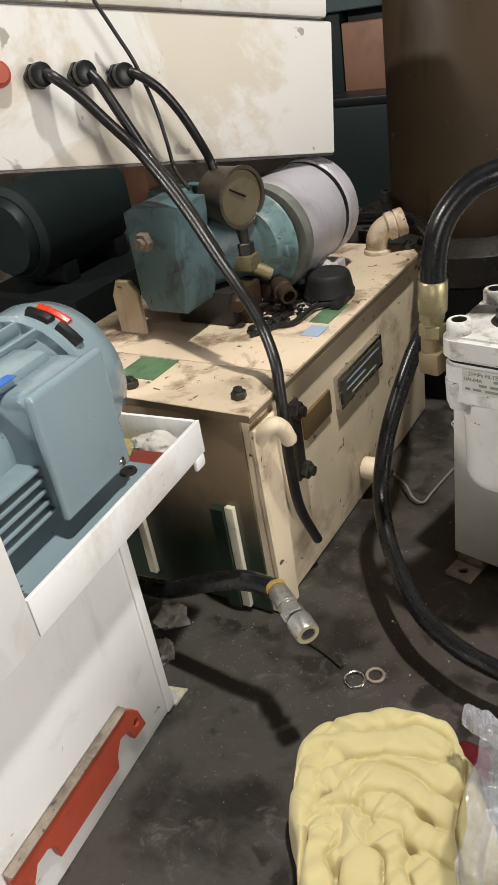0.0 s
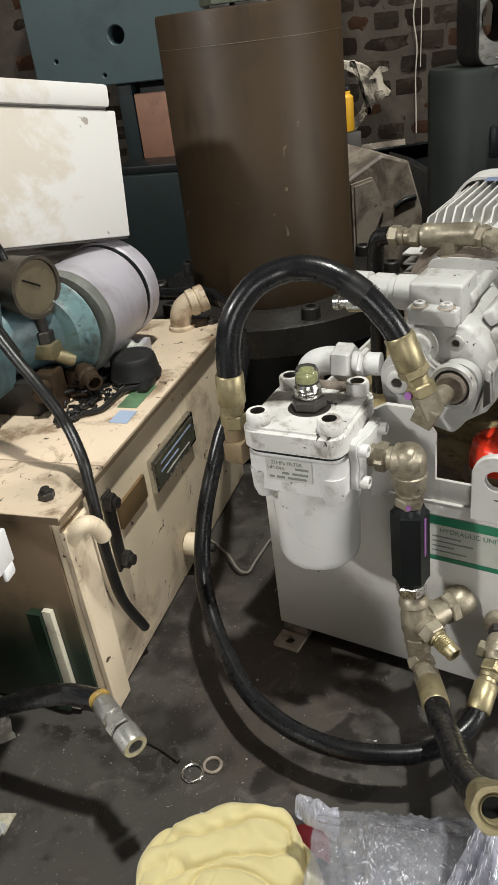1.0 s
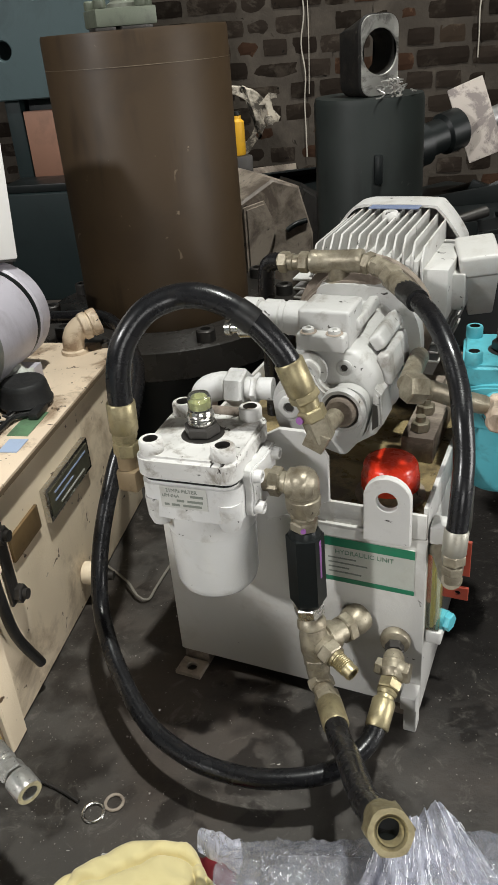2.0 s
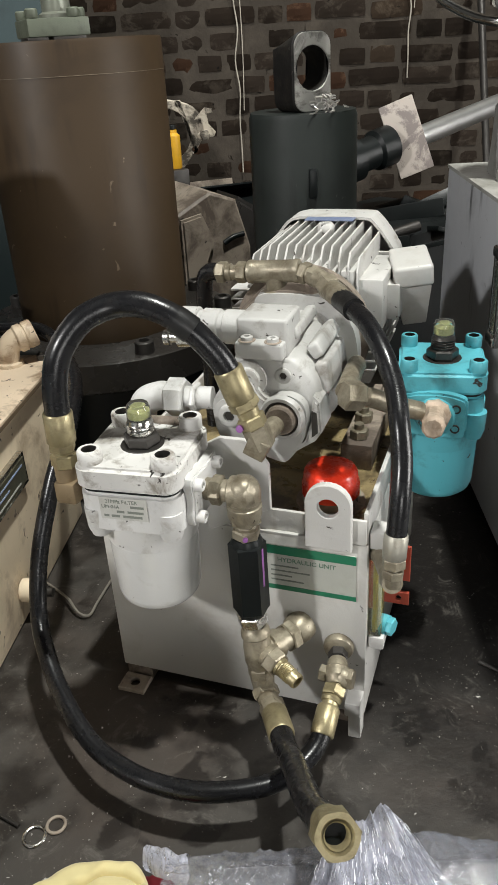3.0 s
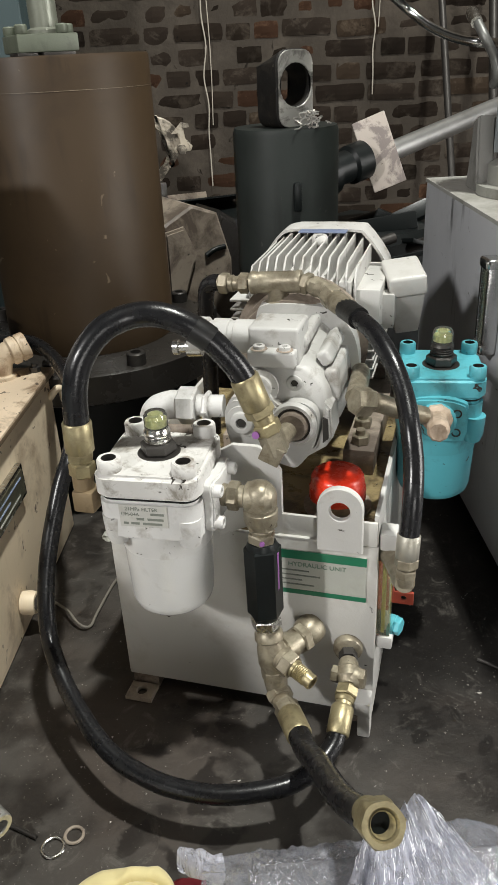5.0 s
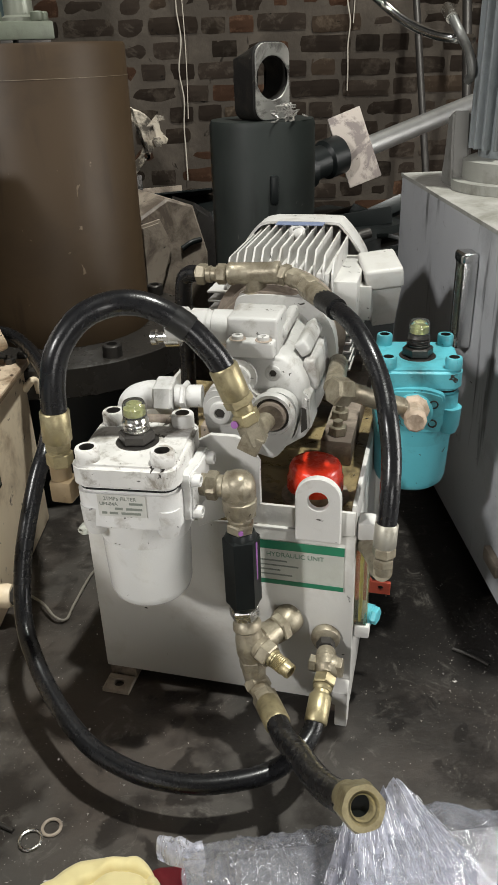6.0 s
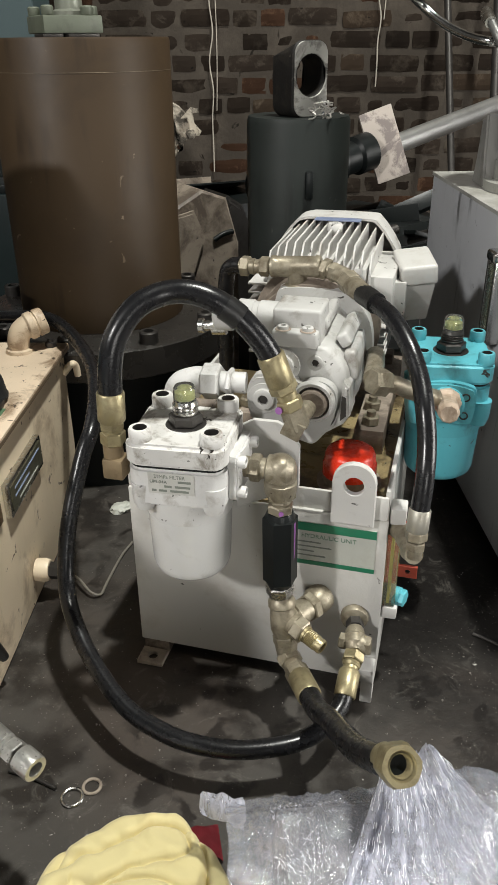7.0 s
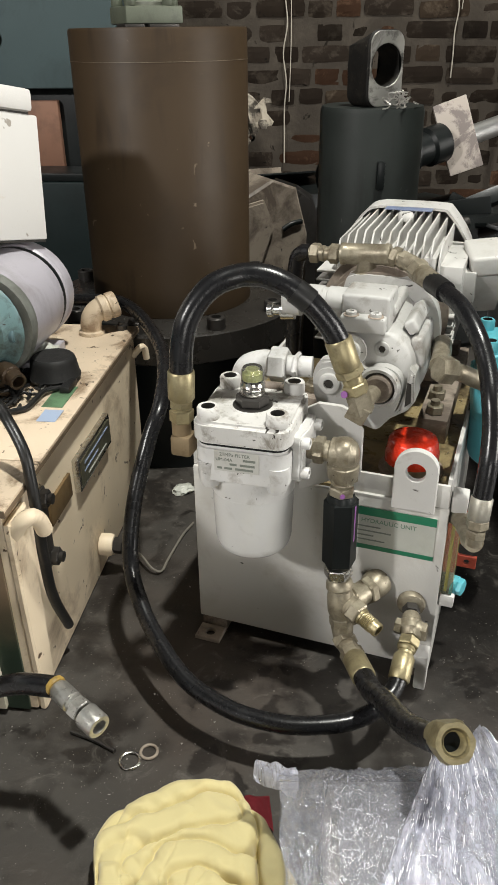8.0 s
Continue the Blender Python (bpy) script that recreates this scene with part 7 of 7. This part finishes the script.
prism(bm, rounded(0.091, 0.146, 0.026, 6, 0.0, 0.8125), 0.004, EYE_M @ pose(0, -0.0385, 0), [(0, 0.820, 0.0420)], 0.001)
part("clevis_face", bm, surface("worn_pale_face", (0.42, 0.41, 0.38), 0.42, 0.5, dirt=(0.04, 0.037, 0.033), dirty=0.9, dirt_scale=13, dirt_from=0.46, dirt_to=0.58), blk, "worn pale face of the clevis eye")
random.seed(33)
bm = B()
for k in range(26):
    a = Vector((random.gauss(0, 0.012), random.gauss(0, 0.004), random.uniform(0.002, 0.016)))
    b = a + Vector((random.uniform(-1, 1), random.uniform(-0.6, 0.2), random.uniform(-0.5, 0.8))) * 0.012
    c = b + Vector((random.uniform(-1, 1), random.uniform(-0.6, 0.2), random.uniform(-0.6, 0.4))) * 0.012
    for p in (a, b, c):
        p.z = max(0.001, p.z)
    tube(bm, [a, b, c], 0.0011, 5, 3)
solid("metal_swarf", bm, surface("bright_swarf", (0.55, 0.53, 0.50), 0.35, 0.7), "bright curled metal swarf on the black cylinder", "swarf", pose(1.056, 1.686, 0.7282) @ Matrix.Scale(1.4, 4), kind="stuff")

# ---- grey tank with an upright motor ----
gt = thing("grey_tank", RT, "blue-grey steel tank with oil stains and an upright motor", "tank")
bm = B()
box(bm, -0.16, 0.82, -0.55, 0.0, 0.03, 0.596, 0.004)
part("tank_body", bm, GREY_BLUE, gt)
bm = B()
box(bm, -0.16, 0.822, -0.552, 0.002, 0.5965, 0.604, 0.001)
part("tank_lid", bm, surface("dirty_lid", (0.42, 0.41, 0.38), 0.5, dirt=(0.08, 0.075, 0.04), dirty=0.8, dirt_scale=9, dirt_from=0.46), gt, "dirty pale tank lid")
for x in (-0.05, 0.72):
    bm = B()
    box(bm, x, x + 0.06, -0.50, -0.02, 0.0, 0.0295, 0.003)
    part("skid", bm, DARK_STEEL, gt)
bm = B()
box(bm, 0.0, 0.06, 0.0005, 0.012, 0.085, 0.11, 0.002)
part("foot_tab", bm, CAST, gt, "pale foot tab")
bm = B()
box(bm, 0.262, 0.300, 0.002, 0.016, 0.400, 0.535, 0.003)
lg = part("level_gauge", bm, DARK_STEEL, gt, "slim level gauge with bright metal sides")
for x0, x1 in ((0.2585, 0.2660), (0.2960, 0.3035)):
    bm = B()
    box(bm, x0, x1, 0.002, 0.026, 0.398, 0.537, 0.002)
    part("gauge_side", bm, CHROME, lg)
bm = B()
box(bm, 0.2665, 0.2955, 0.0165, 0.0215, 0.405, 0.530, 0.002)
part("gauge_window", bm, GAUGE_GLASS, lg)
for z in (0.386, 0.532):
    bm = B()
    box(bm, 0.2590, 0.3030, 0.0005, 0.030, z, z + 0.020, 0.007, None, 3)
    part("gauge_end", bm, CHROME, lg)
CX, CY = 0.565, -0.165
bm = B()
lathe(bm, (CX, CY, 0.6045), (CX, CY, 0.665), [(0, 0.125), (0.3, 0.125), (0.32, 0.105), (0.9, 0.105), (1, 0.09)], 40)
part("motor_flange", bm, surface("oily_flange", (0.30, 0.30, 0.27), 0.5, dirty=0.7, dirt=(0.06, 0.05, 0.03), dirt_scale=14), gt, "oily motor flange")
bm = B()
rod(bm, (CX, CY, 0.66), (CX, CY, 1.25), 0.078, 32)
MOTOR_GREY = surface("upright_motor_paint", (0.27, 0.295, 0.305), 0.42, dirt=(0.06, 0.06, 0.055), dirty=0.6, dirt_scale=10, drip=0.6)
um = part("upright_motor", bm, MOTOR_GREY, gt)
for k in range(22):
    a = 2 * math.pi * k / 22
    bm = B()
    box(bm, 0.074, 0.098, -0.0025, 0.0025, 0.68, 1.24, 0.001, Matrix.Translation((CX, CY, 0)) @ pose(0, 0, 0, 0, 0, math.degrees(a)))
    part("cooling_fin", bm, MOTOR_GREY, um)
bm = B()
prism(bm, [(CX + 0.02, 0.6045), (CX + 0.10, 0.6045), (CX + 0.085, 0.66), (CX + 0.075, 0.735), (CX + 0.045, 0.745), (CX + 0.035, 0.67)], 0.035, pose(0, CY + 0.088, 0), (), 0.004, 2)
part("pump_lug", bm, surface("oily_grey_lug", (0.22, 0.215, 0.20), 0.5, dirt=(0.05, 0.045, 0.035), dirty=0.7, dirt_scale=25), gt, "grey oily lug")
WORN_STEEL = surface("worn_grey_steel", (0.20, 0.20, 0.19), 0.42, 0.5, dirt=(0.06, 0.055, 0.05), dirty=0.7, dirt_scale=40)
lev = thing("lever", Matrix.Identity(4), "worn grey steel lever with a cable", "lever")
bm = B()
tube(bm, [(1.260, 1.447, 0.915), (1.251, 1.407, 0.879), (1.269, 1.398, 0.846), (1.278, 1.395, 0.813), (1.286, 1.411, 0.798)], 0.0085, 10)
part("arm", bm, WORN_STEEL, lev)
bm = B()
lathe(bm, (1.270, 1.466, 0.923), (1.252, 1.431, 0.903), [(0, 0.009), (0.2, 0.012), (1, 0.011)], 12)
part("knob", bm, STEEL, lev)
bm = B()
tube(bm, [(1.183, 1.601, 0.965), (1.229, 1.602, 0.937), (1.249, 1.554, 0.903), (1.262, 1.494, 0.880), (1.281, 1.444, 0.870), (1.335, 1.460, 0.868)], 0.009, 12)
part("bright_pipe", bm, CHROME, lev, "bright curved metal pipe")

# ---- lying cylinder with chromed rod ----
ly = thing("lying_cylinder", pose(1.60, 2.15, 0.592), "lying hydraulic cylinder with scuffed square flange and chromed rod", "cylinder")
bm = B()
box(bm, -0.049, 0.049, -0.012, 0.030, -0.102, 0.102, 0.003, pose(0, 0, 0.006, -8, -20, -32))
part("square_flange", bm, PINK_PLATE, ly, "scuffed pinkish-grey square flange")
bm = B()
rod(bm, (0.04, 0.01, 0.0), (0.75, 0.14, 0.12), 0.029, 28)
part("chromed_rod", bm, surface("bright_rod", (0.78, 0.78, 0.77), 0.40, 1.0, dirt=(0.25, 0.24, 0.22), dirty=0.3, dirt_scale=14, grain=0.002, rough_var=0.06), ly, "chromed piston rod")
bm = B()
lathe(bm, (-0.45, -0.02, -0.09), (-0.05, 0.01, -0.01), [(0, 0.06), (0.7, 0.06), (0.72, 0.045), (0.85, 0.045), (0.87, 0.055), (1, 0.055)], 28)
part("barrel", bm, BLACK_PAINT, ly)

# ---- background scrap and machines ----
cs = thing("beige_casting", pose(0.925, 2.02, 0), "beige machine casting with a dark slot", "casting")
bm = B()
prism(bm, [(-0.08, 0.0), (0.10, 0.0), (0.105, 0.40), (0.07, 0.52), (0.0, 0.545), (-0.09, 0.50), (-0.095, 0.30), (-0.05, 0.15)], 0.24, I4, (), 0.006)
part("casting_body", bm, CAST, cs)
bm = B()
tube(bm, [(0.03, -0.001, 0.418), (0.055, -0.002, 0.430), (0.085, -0.001, 0.434)], 0.007, 10)
part("slot", bm, BLACK_PAINT, cs, "dark slot")
bm = B()
prism(bm, [(0.075, 0.0), (0.18, 0.0), (0.185, 0.40), (0.150, 0.485), (0.105, 0.515), (0.080, 0.47)], 0.16, pose(0, 0.05, 0), (), 0.015, 3)
part("casting_shoulder", bm, DARK_STEEL, cs, "dark rounded shoulder")
bm = B()
prism(bm, [(-0.085, 0.30), (-0.035, 0.34), (0.0, 0.43), (-0.03, 0.50), (-0.085, 0.49)], 0.02, pose(0, -0.018, 0), (), 0.006, 2)
part("casting_rib", bm, CAST, cs)
tr = thing("scrap_tray", pose(1.15, 2.42, 0), "dark bent sheet metal tray on scrap", "tray")
bm = B()
box(bm, -0.17, 0.20, -0.12, 0.16, 0.470, 0.476, 0.001, pose(0, 0, 0.0, -14, 3, 12))
part("tray_sheet", bm, BLACK_PAINT, tr)
bm = B()
box(bm, -0.17, 0.20, 0.155, 0.162, 0.440, 0.520, 0.001, pose(0, 0, 0.0, -14, 3, 12))
part("tray_lip", bm, CAST, tr)
bm = B()
box(bm, -0.16, 0.2, -0.1, 0.2, 0.0, 0.44, 0.01)
part("tray_base", bm, BLACK_PAINT, tr, "dark scrap box")
RUSTY_RING = surface("rusty_ring", (0.46, 0.41, 0.33), 0.55, 0.1, dirt=(0.035, 0.028, 0.02), dirty=0.95, dirt_scale=13, dirt_from=0.49, dirt_to=0.58, spots=0.3)
rg = thing("ring_flange", pose(1.000, 2.50, 0.635, 0, 0, -25), "pale worn ring flange with a bent clip leaning on scrap", "flange")
bm = B()
prism(bm, [((0.106 + 0.010 * math.cos(radians(3 * a - 60))) * math.cos(radians(a)), (0.106 + 0.010 * math.cos(radians(3 * a - 60))) * math.sin(radians(a))) for a in range(0, 360, 10)], 0.026, I4, [(0, 0, 0.073)] + [(0.092 * math.cos(radians(a)), 0.092 * math.sin(radians(a)), 0.008) for a in range(62, 422, 90)], 0.002)
part("ring", bm, RUSTY_RING, rg)
bm = B()
prism(bm, [(0.088, 0.040), (0.118, 0.070), (0.140, 0.066), (0.141, 0.056), (0.124, 0.054), (0.128, 0.026), (0.148, 0.004), (0.142, -0.008), (0.098, -0.012), (0.092, 0.0), (0.112, 0.010), (0.106, 0.040)], 0.012, pose(0, -0.018, 0), (), 0.003, 2)
part("bent_clip", bm, RUSTY_RING, rg, "bent sheet metal clip")
bm = B()
hexnut(bm, (0.112, -0.006, -0.002), (0.118, -0.034, -0.002), 0.026)
part("ring_bolt", bm, RUSTY_RING, rg)
bm = B()
box(bm, -0.05, 0.05, 0.005, 0.10, -0.635, -0.12, 0.01)
part("ring_prop", bm, BLACK_PAINT, rg)
yb = thing("yellow_bottle", pose(1.000, 2.440, 0.0), "yellow plastic bottle beside the ring flange", "bottle")
bm = B()
lathe(bm, (0, 0, 0.55), (0, 0, 0.655), [(0, 0.018), (0.04, 0.020), (0.85, 0.020), (0.92, 0.012), (1, 0.012)], 20)
part("bottle_body", bm, YELLOW_PAINT, yb)
bm = B()
rod(bm, (0, 0, 0.6555), (0, 0, 0.667), 0.011, 16, 0.002)
part("bottle_cap", bm, BLACK_PAINT, yb)
bm = B()
box(bm, -0.035, 0.03, -0.03, 0.03, 0.0, 0.5495, 0.005)
part("bottle_stand", bm, DARK_STEEL, yb)
random.seed(21)
for k in range(16):
    x, y = 1.28 + 0.035 * k + random.uniform(-0.05, 0.05), 1.95 + random.uniform(-0.05, 0.35)
    a, tilt, ln = random.uniform(0, 180), random.uniform(8, 34), random.uniform(0.14, 0.30)
    bm = B()
    if k % 3 == 0:
        box(bm, -ln / 2, ln / 2, -0.03, 0.03, 0, 0.012, 0.002)
    elif k % 3 == 1:
        rod(bm, (-ln / 2, 0, 0.015), (ln / 2, 0, 0.015), 0.015, 14, 0.002)
    else:
        box(bm, -ln / 2, ln / 2, -0.025, 0.025, 0, 0.05, 0.004)
    solid("steel_offcut", bm, (BLACK_PAINT, DARK_STEEL, BLACK_PAINT)[k % 3], "dark oily steel offcut in a heap", "offcut", pose(x, y, 0.33 + 0.05 * random.random(), tilt, tilt * 0.6, a), "scrap heap")
bm = B()
prism(bm, [(-0.35, 0.0), (0.40, 0.0), (0.38, 0.34), (0.1, 0.40), (-0.2, 0.38), (-0.34, 0.33)], 0.42, I4, (), 0.02)
solid("scrap_crate", bm, BLACK_PAINT, "dark crate full of oily scrap", "crate", pose(1.56, 1.96, 0))
for k, (x0, y0, x1, y1, z1, r) in enumerate(((2.28, 2.30, 2.62, 2.80, 1.25, 0.018), (2.36, 2.25, 2.74, 2.72, 1.3, 0.028), (2.22, 2.42, 2.46, 2.90, 1.1, 0.014))):
    bm = B()
    rod(bm, (x0, y0, 0.0), (x1, y1, z1), r, 14)
    solid("leaning_pipe", bm, DARK_STEEL, "steel pipe leaning on the brick wall", "pipe", None, "leaning pipes")
tm = thing("teal_machine", WALL, "large dark teal machine frame with bored holes", "machine")
bm = B()
prism(bm, [(-1.62, 0.70), (-0.80, 0.70), (-0.80, 1.6), (-1.62, 1.6)], 0.25, pose(0, -0.6, 0), [(-1.256, 0.864, 0.032), (-1.33, 0.735, 0.007), (-1.52, 0.80, 0.007), (-1.10, 1.03, 0.018)], 0.004)
part("frame_plate", bm, SHEET_TEAL, tm)
# leg, web and box below the plate get near-black colours that carry shade
bm = B()
box(bm, -1.22, -0.62, -0.55, -0.35, 0.0, 0.6995, 0.004, pose(0, 0, 0))
part("frame_leg", bm, BLACK_PAINT, tm)
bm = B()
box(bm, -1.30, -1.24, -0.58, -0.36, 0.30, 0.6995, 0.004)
part("frame_web", bm, SHADED_TEAL, tm)
bm = B()
box(bm, -1.235, -1.05, -0.58, -0.552, 0.42, 0.66, 0.004)
part("rusty_cover", bm, COPPER_DIM, tm, "rusty brown cover")
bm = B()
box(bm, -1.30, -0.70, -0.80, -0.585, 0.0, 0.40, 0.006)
part("green_box", bm, SHADED_TEAL, tm, "green-blue box with shade put into its colour")
bm = B()
box(bm, -1.28, -0.72, -0.78, -0.60, 0.4005, 0.43, 0.006)
part("box_lid", bm, BLACK_PAINT, tm)
# housing colour is darkened to stand in for the shade around it
td = thing("round_housing", LT @ pose(0.60, 0.98, 0), "teal round housing with deep shade put into its colour", "housing")
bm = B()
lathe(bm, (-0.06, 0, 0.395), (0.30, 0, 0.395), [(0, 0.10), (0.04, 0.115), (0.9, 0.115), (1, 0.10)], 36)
part("housing_body", bm, SHADED_TEAL, td)
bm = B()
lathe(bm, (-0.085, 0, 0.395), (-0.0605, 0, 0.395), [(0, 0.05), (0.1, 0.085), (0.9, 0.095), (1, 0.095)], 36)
part("end_cover", bm, SHADED_TEAL, td)
for x in (0.0, 0.2):
    bm = B()
    box(bm, x, x + 0.05, -0.09, 0.09, 0.2595, 0.31, 0.004)
    part("foot", bm, BLACK_PAINT, td)
bm = B()
box(bm, -0.10, 0.38, -0.20, 0.14, 0.0, 0.259, 0.005)
part("base_block", bm, BLACK_PAINT, td, "black base block")
for k, x in enumerate((-0.225, 0.47)):
    bm = B()
    z1 = (0.36, 0.70)[k]
    tube(bm, [(x + 0.006 * math.sin(9 * s) + 0.003 * math.sin(23 * s), -0.012 - 0.004 * (s % 2), z1 + (1.9 - z1) * s / 14) for s in range(15)], 0.0028, 8, 4)
    tube(bm, [(x + 0.018 + 0.006 * math.sin(7 * s), -0.012, z1 + 0.25 + (1.65 - z1) * s / 11) for s in range(12)], 0.0020, 8, 4)
    solid("hanging_string", bm, ROPE, "pale dirty string hanging on the brick wall", "string", WALL, "hanging strings")

# ---- bricks of the back wall ----
random.seed(3)
WIDTHS = (0.208, 0.201, 0.104, 0.099, 0.108)


def brick_mesh(w, seed):
    """A worn brick: uneven outline, knocked corners, a slightly hollow face."""
    bm = B()
    nx, nz = (5 if w > 0.15 else 3), 3
    face = []
    for j in range(nz + 1):
        row = []
        for i in range(nx + 1):
            u, v = 2 * i / nx - 1, 2 * j / nz - 1
            p = Vector((u * w / 2, 0, v * 0.031))
            n = noise.noise_vector(Vector((p.x * 30, seed * 3.7, p.z * 30)))
            p += Vector((n.x, 0, n.z)) * 0.0030
            corner = 1.0 if abs(u) > 0.9 and abs(v) > 0.9 else 0.0
            p.x, p.z = p.x * (1 - 0.05 * corner), p.z * (1 - 0.10 * corner * random.random())
            p.y = -0.009 + 0.0025 * n.y + (0.0035 if max(abs(u), abs(v)) > 0.9 else 0.0)
            row.append(bm.verts.new(p))
        face.append(row)
    for a, b in zip(face, face[1:]):
        for i in range(nx):
            bm.faces.new((a[i], a[i + 1], b[i + 1], b[i]))
    rim = face[0] + [r[-1] for r in face[1:]] + face[-1][-2::-1] + [r[0] for r in face[-2:0:-1]]
    back = [bm.verts.new((v.co.x * 1.02, 0.02, v.co.z * 1.04)) for v in rim]
    for k in range(len(rim)):
        bm.faces.new((rim[k], back[k], back[(k + 1) % len(rim)], rim[(k + 1) % len(rim)]))
    bmesh.ops.recalc_face_normals(bm, faces=bm.faces[:])
    me = bpy.data.meshes.new("brick")
    bm.to_mesh(me)
    bm.free()
    me.materials.append(BRICK)
    return me


bricks = [[brick_mesh(w, 10 * k + v) for v in range(5)] for k, w in enumerate(WIDTHS)]
for row in range(15):
    z = 0.045 + 0.083 * (row + 1)
    x = -2.05 + (0.06 if row % 2 else 0) + random.uniform(-0.02, 0.02)
    heads = row % 3 != 1
    while x < 1.45:
        k = random.choice((2, 3, 4)) if random.random() < (0.85 if heads else 0.3) else random.randrange(2)
        w = WIDTHS[k]
        if random.random() > 0.08:
            ob = new("brick", random.choice(bricks[k]))
            ob.parent = wall_back
            ob.location = (x + w / 2, random.uniform(0.005, 0.0132), z + random.uniform(-0.006, 0.006))
            ob.rotation_euler = (random.uniform(-0.015, 0.015), random.uniform(-0.025, 0.025), random.uniform(-0.015, 0.015))
        x += w + random.uniform(0.012, 0.024)
